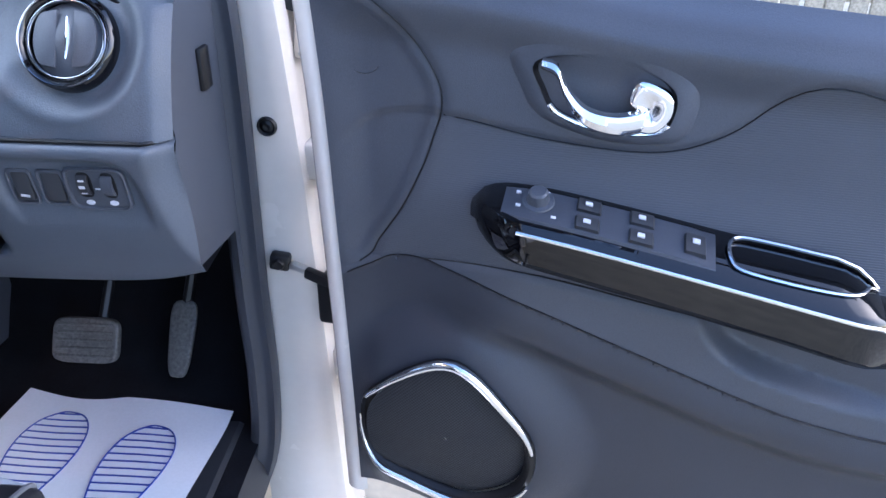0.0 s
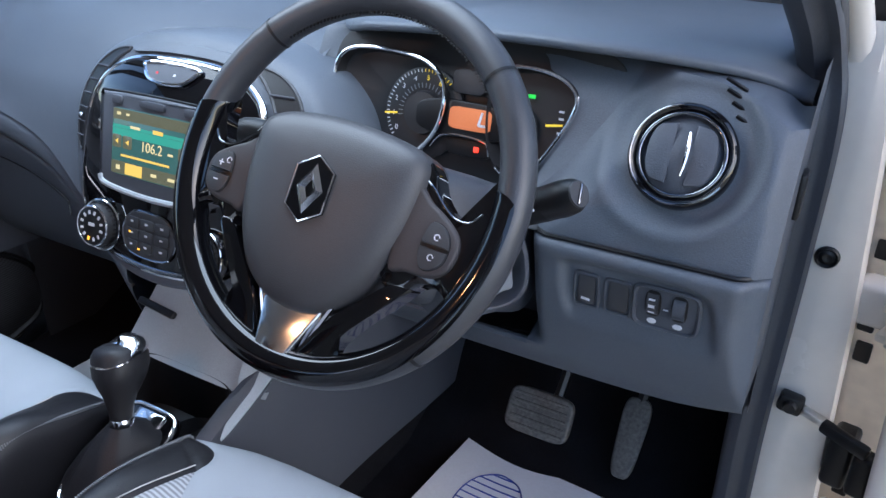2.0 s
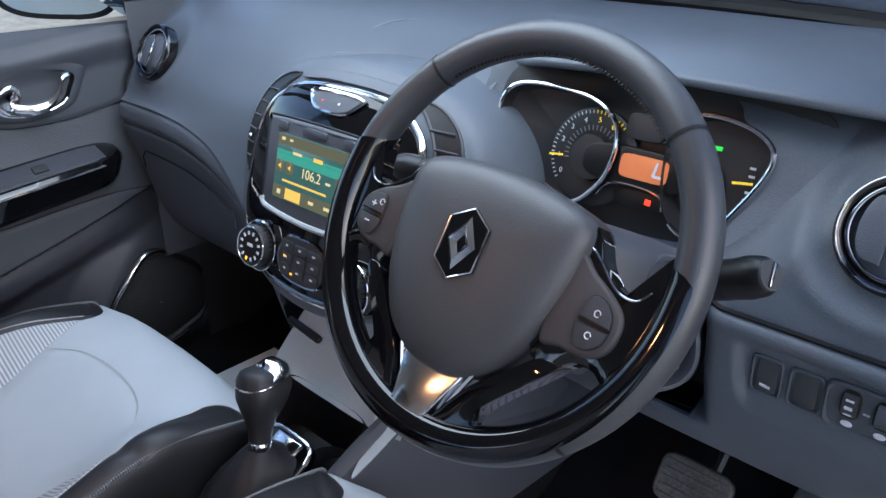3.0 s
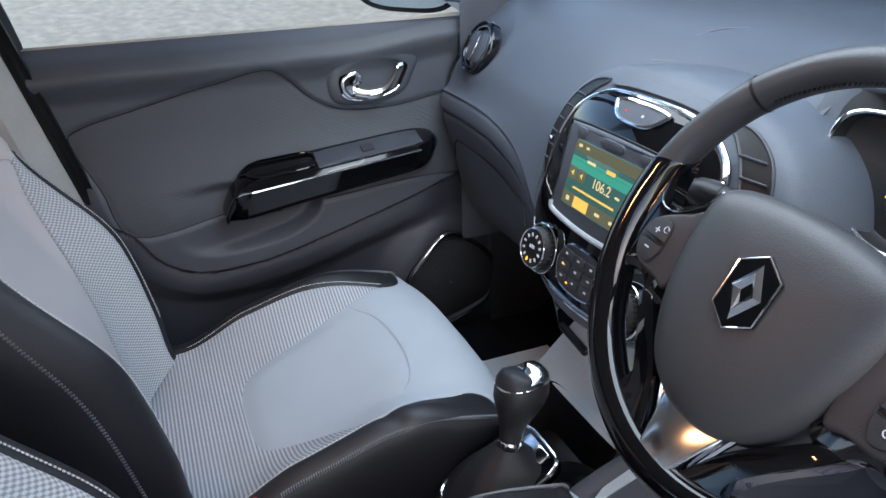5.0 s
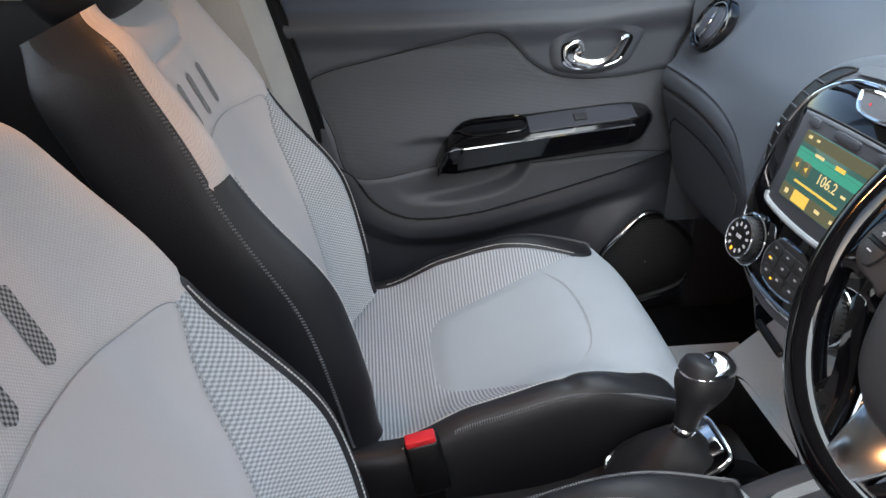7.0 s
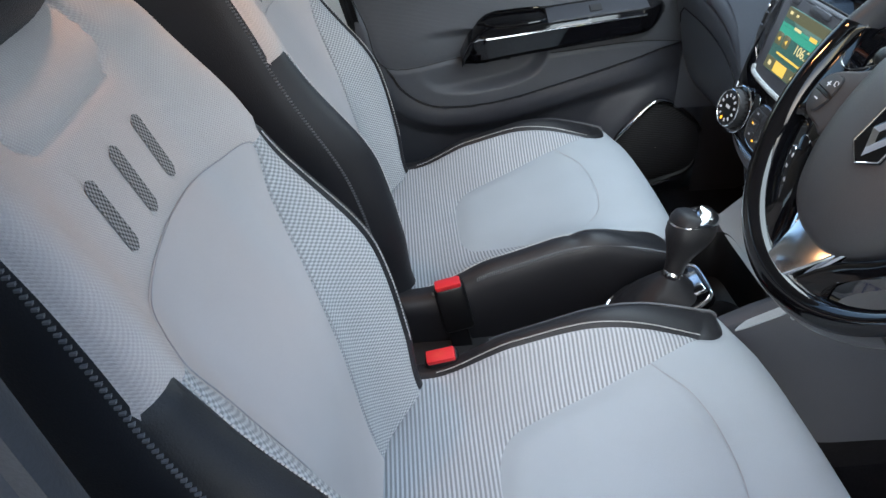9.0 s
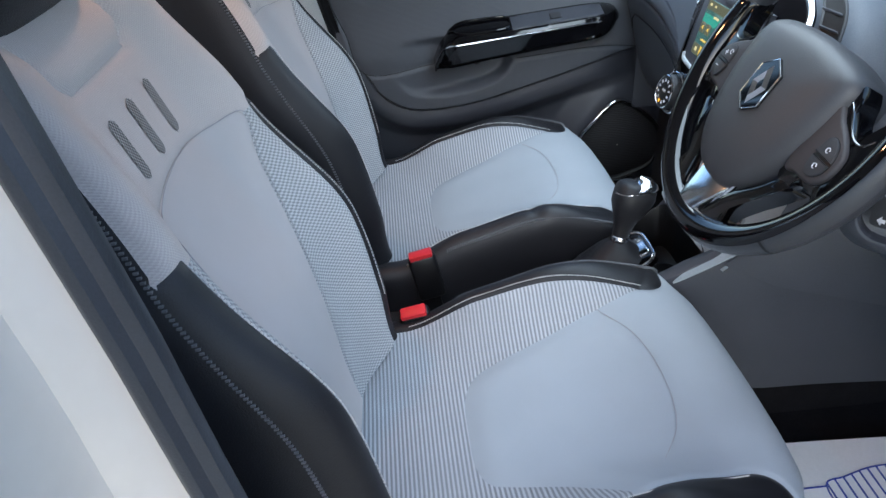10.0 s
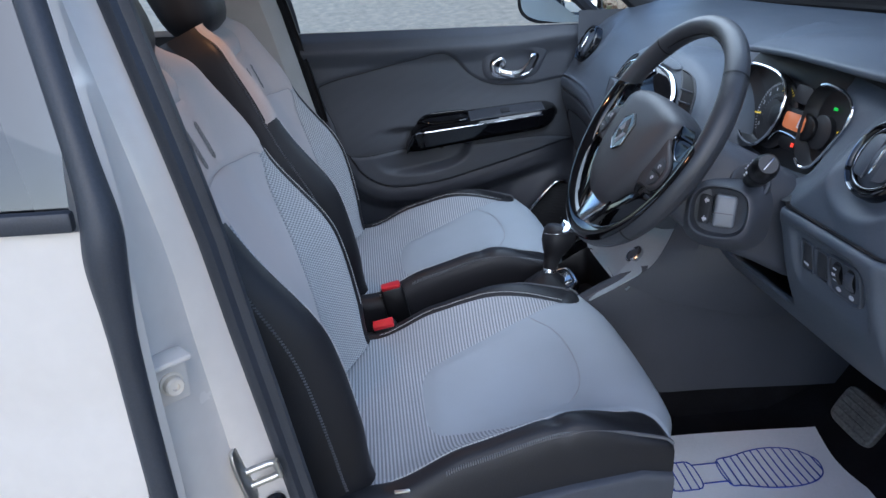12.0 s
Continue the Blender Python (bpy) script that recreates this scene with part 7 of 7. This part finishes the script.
def stalk(name, label, root, tip, fat, marks):
    t = thing(name, label, "stalk")
    a, b = Vector(root), Vector(tip)
    d = (b - a).normalized()
    Mesh().tube([a, a + (b - a) * 0.45], [0.010, 0.012], 14).ob("stem", BLACKP, t, "black stem")
    f = basis(a + (b - a) * 0.42, d.orthogonal(), d.cross(d.orthogonal()))
    L = (b - a).length * 0.58
    Mesh().turned([(fat * 0.7, 0.0), (fat * 0.95, 0.006), (fat, L * 0.45), (fat * 0.95, L * 0.5)], f, 28).ob("collar", BLACKP, t, "black collar with symbols")
    Mesh().turned([(fat * 0.98, L * 0.5), (fat * 1.02, L * 0.75), (fat * 0.92, L * 0.93), (fat * 0.75, L)], f, 28).ob("twist_grip", BLACKP, t, "black twist grip")
    Mesh().turned([(fat * 0.74, L), (fat * 0.70, L + 0.002), (0.0, L + 0.002)], f, 24).ob("end_button", DARK, t, "dark end face")
    Mesh().box((fat * 1.2, 0.003, 0.004), f @ pose(0, 0, L + 0.002), 0.001).ob("end_bar", DARKCHROME, t, "silver bar")
    for i in range(marks):
        for j in range(2):
            an = math.atan2(f.col[1].xyz.dot(SEATWARD), f.col[0].xyz.dot(SEATWARD)) + math.radians(32 * (i - (marks - 1) / 2))
            Mesh().box((0.0035, 0.0035, 0.003), f @ pose(fat * math.cos(an), fat * math.sin(an), L * (0.2 + 0.2 * j)), 0.001, 1).ob("symbol", WHITEINK, t)
    return t


stalk("light_stalk", "dark headlamp stalk with a silver twist end", (0.440, 0.532, 0.935), (0.544, 0.498, 0.996), 0.0175, 3)
stalk("wiper_stalk", "dark wiper stalk behind the steering wheel", (0.25, 0.52, 0.985), (0.13, 0.498, 0.99), 0.0165, 2)
c = Vector((0.440, 0.532, 0.935))
d = (Vector((0.544, 0.498, 0.996)) - c).normalized()
f = basis(c + d * 0.016, d.orthogonal(), d.cross(d.orthogonal()))
Mesh().turned([(0.031, -0.022), (0.030, -0.004), (0.027, 0.002), (0.023, 0.001), (0.018, -0.010), (0.010, -0.014)], f, 32).ob("stalk_boot", TRIM, col, "dark scooped ring round the stalk")
rs = thing("audio_remote", "grey audio remote with arrow keys in an oval recess", "remote control")
f = basis((0.474, 0.468, 0.910), (0.60, 0.80, 0.0), (-0.2, 0.15, 0.95))
oval = ring(0.040, 0.036, 36, 2.8, 0.004, -0.002)
Mesh().sheet([[f @ Vector((a * k, b * k, h)) for a, b in oval] for k, h in ((1.60, -0.062), (1.38, -0.036), (1.18, -0.017), (1.06, -0.011), (1.0, -0.0105), (0.95, -0.015), (0.90, -0.030), (0.3, -0.034), (0.02, -0.034))], closed=True).ob("recess", TRIM, rs, "dark oval recess")
Mesh().box((0.030, 0.046, 0.036), f @ pose(0.010, 0, -0.020, 0, 14), 0.005, 3).ob("remote_body", REMOTE, rs, "light grey housing")
Mesh().plate(ring(0.010, 0.021, 20, 6), f @ pose(-0.014, 0, -0.010, 0, -30), 0.004, 0.0015).ob("key", DARK, rs, "dark arrow key")
Mesh().box((0.030, 0.0012, 0.001), f @ pose(0.010, -0.003, -0.0018, 0, 14), 0).ob("key_joint", DARK, rs)
for b in (0.013, -0.014):
    Mesh().plate([(-0.004, b), (0.001, b + 0.005), (0.001, b + 0.002), (0.005, b + 0.002), (0.005, b - 0.002), (0.001, b - 0.002), (0.001, b - 0.005)], f @ pose(-0.014, 0, -0.0058, 0, -30), 0.0005, 0.0001).ob("arrow_mark", WHITEINK, rs)

knee = thing("knee_panel", "dark recessed panel under the steering column", "panel")
Mesh().sheet([[(x, y, z) for y, z in ((0.66, 0.86), (0.672, 0.80), (0.685, 0.748))] for x in np.linspace(0.19, 0.455, 8)]).ob("panel", DARK, knee)
for a, b in (((0.405, 0.624, 0.7385), (0.452, 0.629, 0.7385)), ((0.415, 0.642, 0.7370), (0.455, 0.648, 0.7370))):
    Mesh().tube([a, b], 0.004, 6, flat=0.5).ob("air_slit", BLACKP, knee, "black slit")

# ---------------------------------------------------------------- pedals and mats
brake = thing("brake_pedal", "wide worn brake pedal", "pedal", "pedals")
f = basis((0.406, 0.828, 0.470), (1, 0, 0), (0, 0.50, 0.86))
Mesh().plate(ring(0.056, 0.038, 32, 5), f, 0.012, 0.005, seg=3).ob("pedal_pad", PEDAL, brake, "worn grey rubber pad")
for i in range(5):
    Mesh().box((0.094, 0.0045, 0.003), f @ pose(0, -0.026 + 0.013 * i, 0.0125), 0.001, 1).ob("rib", PEDAL, brake)
Mesh().tube([f @ Vector((0.02, 0.0, -0.002)), (0.43, 0.90, 0.56), (0.432, 0.94, 0.72)], 0.009, 8).ob("pedal_arm", BLACKP, brake)
acc = thing("accelerator_pedal", "narrow worn accelerator pedal", "pedal", "pedals")
f = basis((0.548, 0.868, 0.452), (1, 0, 0), (0.14, 0.62, 0.77))
Mesh().plate([(a * (1 + b * 2.5), b) for a, b in ring(0.021, 0.066, 32, 4)], f, 0.010, 0.004, seg=3).ob("pedal_pad", PEDAL, acc, "worn grey rubber pad")
Mesh().tube([f @ Vector((0.0, 0.05, -0.002)), (0.565, 0.95, 0.60), (0.567, 0.97, 0.72)], 0.009, 8).ob("pedal_arm", BLACKP, acc)


def sole(cx, cy, turn, size=1.0):
    """Outline of a shoe sole (front and heel) about its place."""
    fore = [(0.0, 0.118), (0.022, 0.110), (0.036, 0.088), (0.041, 0.058), (0.038, 0.024), (0.029, -0.010), (0.024, -0.026), (-0.020, -0.026), (-0.028, 0.0), (-0.037, 0.036), (-0.038, 0.070), (-0.030, 0.098), (-0.014, 0.114)]
    heel = [(0.022, -0.064), (0.027, -0.085), (0.025, -0.106), (0.012, -0.120), (-0.012, -0.120), (-0.025, -0.106), (-0.026, -0.085), (-0.021, -0.064)]
    c, s = math.cos(turn), math.sin(turn)
    return [[(cx + size * (a * c - b * s), cy + size * (a * s + b * c)) for a, b in curve_through(line, 4, True)] for line in (fore, heel)]


def paper_mat(label, corners, prints, lift):
    p = thing("paper_floor_mat", label, "floor mat", "paper mats")
    a, b, c, d = [Vector(q) for q in corners]

    def at(u, v):
        q = (a * (1 - u) + b * u) * (1 - v) + (d * (1 - u) + c * u) * v
        return Vector((q.x, q.y, q.z + lift(u, v)))

    rows = [[at(u, v) for u in np.linspace(0, 1, 20)] for v in np.linspace(0, 1, 24)]
    Mesh().sheet(rows).ob("paper", PAPER, p, "white paper sheet", True, False)

    def drop(x, y):
        for _ in range(1):
            u = np.clip((x - a.x) / (b.x - a.x), 0, 1)
            v = np.clip((y - a.y) / (d.y - a.y), 0, 1)
        return (x, y, at(u, v).z + 0.0012)

    for cx, cy, t, size in prints:
        for line in sole(cx, cy, t, size):
            Mesh().tube([drop(*q) for q in line], 0.0013, 5, closed=True, flat=1.0).ob("print_outline", INK, p, "blue printed outline")
            cen, arr = np.mean(line, 0), np.array(line)
            along_v = np.array((-math.sin(t), math.cos(t)))
            cross_v = np.array((math.cos(t), math.sin(t)))
            rel = (arr - cen) @ along_v
            for k in np.arange(rel.min() + 0.006, rel.max() - 0.004, 0.0115 * size):
                hit = []
                for i in range(len(arr)):
                    r0, r1 = rel[i], rel[(i + 1) % len(arr)]
                    if (r0 > k) != (r1 > k):
                        q = arr[i] + (arr[(i + 1) % len(arr)] - arr[i]) * (k - r0) / (r1 - r0)
                        hit.append(q)
                if len(hit) >= 2:
                    hit.sort(key=lambda q: (q - cen) @ cross_v)
                    Mesh().tube([drop(*hit[0]), drop(*((hit[0] + hit[-1]) / 2)), drop(*hit[-1])], 0.0013, 4).ob("print_bar", INK, p)
        for w in (-0.018, 0.018):
            q = [(cx + size * (w * math.cos(t) - b * math.sin(t)), cy + size * (w * math.sin(t) + b * math.cos(t))) for b in (-0.064, -0.045, -0.026)]
            Mesh().tube([drop(*k) for k in q], 0.0013, 4).ob("print_outline", INK, p)
    return p


def wave_paper(u, v):
    return 0.006 + 0.004 * math.sin(7 * u + 3 * v) + 0.012 * ease(0.9, 1.0, v) * (u - 0.3) ** 2 + 0.006 * math.sin(5 * v) * u


paper_mat("white paper floor mat with blue shoe prints under the pedals", [(0.245, 0.44, 0.336), (0.625, 0.42, 0.336), (0.642, 0.812, 0.342), (0.268, 0.858, 0.340)], [(0.368, 0.635, 0.02, 1.35), (0.520, 0.605, -0.06, 1.35)], wave_paper)
paper_mat("white paper floor mat with blue shoe prints in the passenger footwell", [(-0.535, 0.36, 0.336), (-0.19, 0.36, 0.336), (-0.19, 0.735, 0.340), (-0.535, 0.735, 0.340)], [(-0.43, 0.60, 0.0, 1.3), (-0.28, 0.58, 0.0, 1.3)], wave_paper)

# ---------------------------------------------------------------- centre console
con = thing("centre_console", "grey centre console with storage bin and gear lever gate", "console")


def con_top(y):
    """Height of the console's edge."""
    return along(((-0.45, 0.50), (0.0, 0.50), (0.20, 0.515), (0.33, 0.570), (0.42, 0.628), (0.50, 0.668), (0.60, 0.692), (0.75, 0.70)), y)


def con_low(y):
    """Height of the console's edge at the passenger's side."""
    return along(((-0.45, 0.44), (0.25, 0.445), (0.337, 0.462), (0.398, 0.530), (0.477, 0.622), (0.55, 0.680), (0.75, 0.70)), y)


for s in (-1, 1):
    rows = []
    for y in np.linspace(-0.45, 0.98, 40):
        z = con_top(y) if s > 0 else con_low(y)
        w = 0.118 + 0.03 * ease(0.35, 0.60, y) + 0.02 * ease(0.6, 0.95, y)
        rows.append([(s * (w - 0.028) + 0.01, y, z - 0.03), (s * (w - 0.026) + 0.01, y, z - 0.004), (s * (w - 0.014) + 0.01, y, z), (s * (w - 0.003) + 0.01, y, z - 0.005), (s * w + 0.01, y, z - 0.016), (s * (w + 0.004) + 0.01, y, z - 0.09), (s * (w + 0.010) + 0.01, y, 0.44), (s * (w + 0.014) + 0.01, y, 0.395)])
    # darker plastic here puts the weak light beside the console into its colour
    Mesh().sheet(rows).ob("side_panel", TRIM, con, "grey plastic console side")
    Mesh().sheet([[(s * (0.118 + 0.03 * ease(0.35, 0.60, y) + 0.006) + 0.01, y, z) for z in (0.32, 0.40)] for y in np.linspace(-0.45, 0.98, 20)]).ob("tunnel_carpet", CARPET, con, "black carpeted tunnel")
# sloping panel under the fascia with card slot
rows = [[(x, y + 0.010 * (abs(x - 0.01) / 0.14) ** 4, z) for x in np.linspace(-0.125, 0.150, 15)] for y, z in curve_through([(0.462, 0.628), (0.475, 0.640), (0.50, 0.664), (0.53, 0.692), (0.56, 0.73), (0.575, 0.80)], 4)]
Mesh().sheet(rows).ob("upper_slope", SLOPE, con, "grey sloping panel under the fascia")
tongue = curve_through([(0.150, 0.500), (0.152, 0.47), (0.146, 0.43), (0.138, 0.40), (0.130, 0.42), (0.116, 0.455), (0.104, 0.478), (0.100, 0.500)], 5, True)
m = Mesh().add([(x, y, 0.672 + 0.62 * (y - 0.508) + dz) for dz in (0.0, 0.003) for x, y in tongue], [tuple(range(len(tongue), 2 * len(tongue)))] + [(i, (i + 1) % len(tongue), len(tongue) + (i + 1) % len(tongue), len(tongue) + i) for i in range(len(tongue))])
m.ob("slope_tongue", SLOPE, con, "grey tongue beside the storage bin")
rims = [[(0.150, 0.472, 0.640), (0.152, 0.50, 0.664), (0.152, 0.53, 0.695), (0.150, 0.56, 0.76), (0.145, 0.58, 0.83)],
        [(0.178, 0.55, 0.610), (0.190, 0.565, 0.66), (0.200, 0.58, 0.71), (0.205, 0.59, 0.77), (0.205, 0.60, 0.84)],
        [(0.215, 0.72, 0.58), (0.23, 0.72, 0.64), (0.24, 0.72, 0.70), (0.24, 0.72, 0.76), (0.24, 0.72, 0.84)],
        [(0.18, 0.96, 0.58), (0.19, 0.96, 0.64), (0.20, 0.96, 0.70), (0.20, 0.96, 0.76), (0.20, 0.96, 0.84)]]
Mesh().sheet([curve_through(r, 4) for r in rims]).ob("console_shoulder", TRIM, con, "dark grey console shoulder")
for x in (-0.075,):
    Mesh().box((0.085, 0.012, 0.010), pose(x - 0.02, 0.512, 0.676, 42, 0, -6), 0.004).ob("card_slot", BLACKP, con, "black card slot")
f = basis((0.084, 0.508, 0.676), (1, 0, 0), (0, 0.72, 0.69))
Mesh().turned([(0.020, -0.004), (0.020, 0.003), (0.016, 0.005), (0.013, 0.002)], f, 32).ob("socket_ring", SATIN, con, "silver power socket ring")
Mesh().turned([(0.013, 0.002), (0.012, 0.004), (0.006, 0.005), (0.0, 0.005)], f, 24).ob("socket_cap", PLASTIC, con)
# storage bin with cup holder
rows = [[(0.01 + a * k, 0.412 + b * k, 0.600 + (0.60 * b if k > 0.5 else 0.0) - dz) for a, b in ring(0.094, 0.056, 40, 6)] for k, dz in ((1.06, 0.004), (1.0, 0.0), (0.97, 0.010), (0.93, 0.085), (0.6, 0.09), (0.01, 0.09))]
Mesh().sheet(rows, closed=True).ob("storage_bin", BLACKP, con, "black storage bin")
Mesh().turned([(0.036, 0.0), (0.036, 0.030), (0.033, 0.032), (0.031, 0.0), (0.0, 0.0)], pose(0.055, 0.425, 0.535, -8), 32).ob("cup_holder", DARK, con, "dark cup holder")
Mesh().sheet([[(-0.112, y, con_low(y) - 0.010), (-0.098, y, con_low(y)), (-0.072, y, con_low(y) * 0.6 + con_top(y) * 0.4 - 0.012), (-0.045, y, con_top(y) - 0.034), (0.01, y, con_top(y) - 0.030), (0.11, y, con_top(y) - 0.030)] for y in np.linspace(-0.45, 0.372, 18)]).ob("console_top", DARK, con)
gate = [(a, b) for a, b in ring(0.052, 0.080, 36, 5)]
f = basis((0.022, 0.335, 0.565), (1, 0, 0), (0, 0.89, 0.45))
Mesh().plate(gate, f, 0.012, 0.005, seg=3).ob("gate_frame", GLOSS, con, "piano black gear gate")
Mesh().tube([f @ Vector((a * 0.97, b * 0.97, 0.012)) for a, b in gate], 0.003, 8, closed=True).ob("gate_rim", CHROME, con, "chrome gate rim")
Mesh().box((0.050, 0.032, 0.006), f @ pose(0, 0.056, 0.013), 0.003).ob("gate_plate", CHROME, con, "chrome gate plate")
Mesh().box((0.010, 0.003, 0.001), f @ pose(0.028, 0.040, 0.017), 0).ob("gate_lamp", AMBER, con)

gear = thing("gear_lever", "black leather gear lever with chrome cap and gaiter", "gear lever")
rows = []
base, neck = Vector((0.022, 0.325, 0.567)), Vector((0.019, 0.348, 0.622))
for t in np.linspace(0, 1, 14):
    c = base + (neck - base) * t
    r = 0.050 * (1 - t) ** 0.9 + 0.013
    rows.append([c + Vector((a * r * (1 + 0.05 * math.sin(5 * an + 9 * t)), b * r * 1.15 * (1 + 0.05 * math.sin(7 * an + 6 * t)), 0.5 * b * r * (1 - t))) for an, (a, b) in zip(np.linspace(0, 6.28, 28), ring(1, 1, 28, 2.6))])
Mesh().sheet(rows, closed=True).ob("gaiter", SEATBLACK, gear, "black leather gaiter")
axis = (Vector((0.002, 0.372, 0.722)) - neck).normalized()
k = basis(neck, axis.cross(Vector((1, 0, 0))).cross(axis), axis.cross(Vector((1, 0, 0))))
Mesh().turned([(0.0145, -0.004), (0.0150, 0.004), (0.0142, 0.006)], k, 24).ob("collar", CHROME, gear, "chrome collar")
rows = []
for h, rx, ry, off in ((0.006, 0.0105, 0.012, 0.0), (0.022, 0.0118, 0.0135, 0.0), (0.036, 0.0150, 0.017, 0.0005), (0.050, 0.0200, 0.023, 0.002), (0.064, 0.0242, 0.028, 0.003), (0.078, 0.0255, 0.030, 0.005), (0.090, 0.0245, 0.029, 0.005), (0.098, 0.021, 0.025, 0.004), (0.102, 0.015, 0.018, 0.003), (0.103, 0.002, 0.002, 0.002)):
    rows.append([k @ Vector((a * rx * 1.24, b * ry * 1.16 + off, h)) for a, b in ring(1, 1, 32, 2.4)])
Mesh().sheet(rows, closed=True).ob("knob", SEATBLACK, gear, "black leather knob")
rows = []
for h, s in ((0.0895, 1.012), (0.0925, 1.03), (0.095, 1.03), (0.0985, 1.03), (0.1035, 1.03), (0.105, 1.0)):
    rx = np.interp(h, [0.078, 0.090, 0.098, 0.1035, 0.105], [0.0255, 0.0245, 0.021, 0.013, 0.002]) * s
    rows.append([k @ Vector((a * rx * 1.24, b * rx * 1.40 + 0.0045, h + 0.010 * b)) for a, b in ring(1, 1, 32, 2.4)])
Mesh().sheet(rows, closed=True).ob("knob_cap", CHROME, gear, "chrome knob cap")
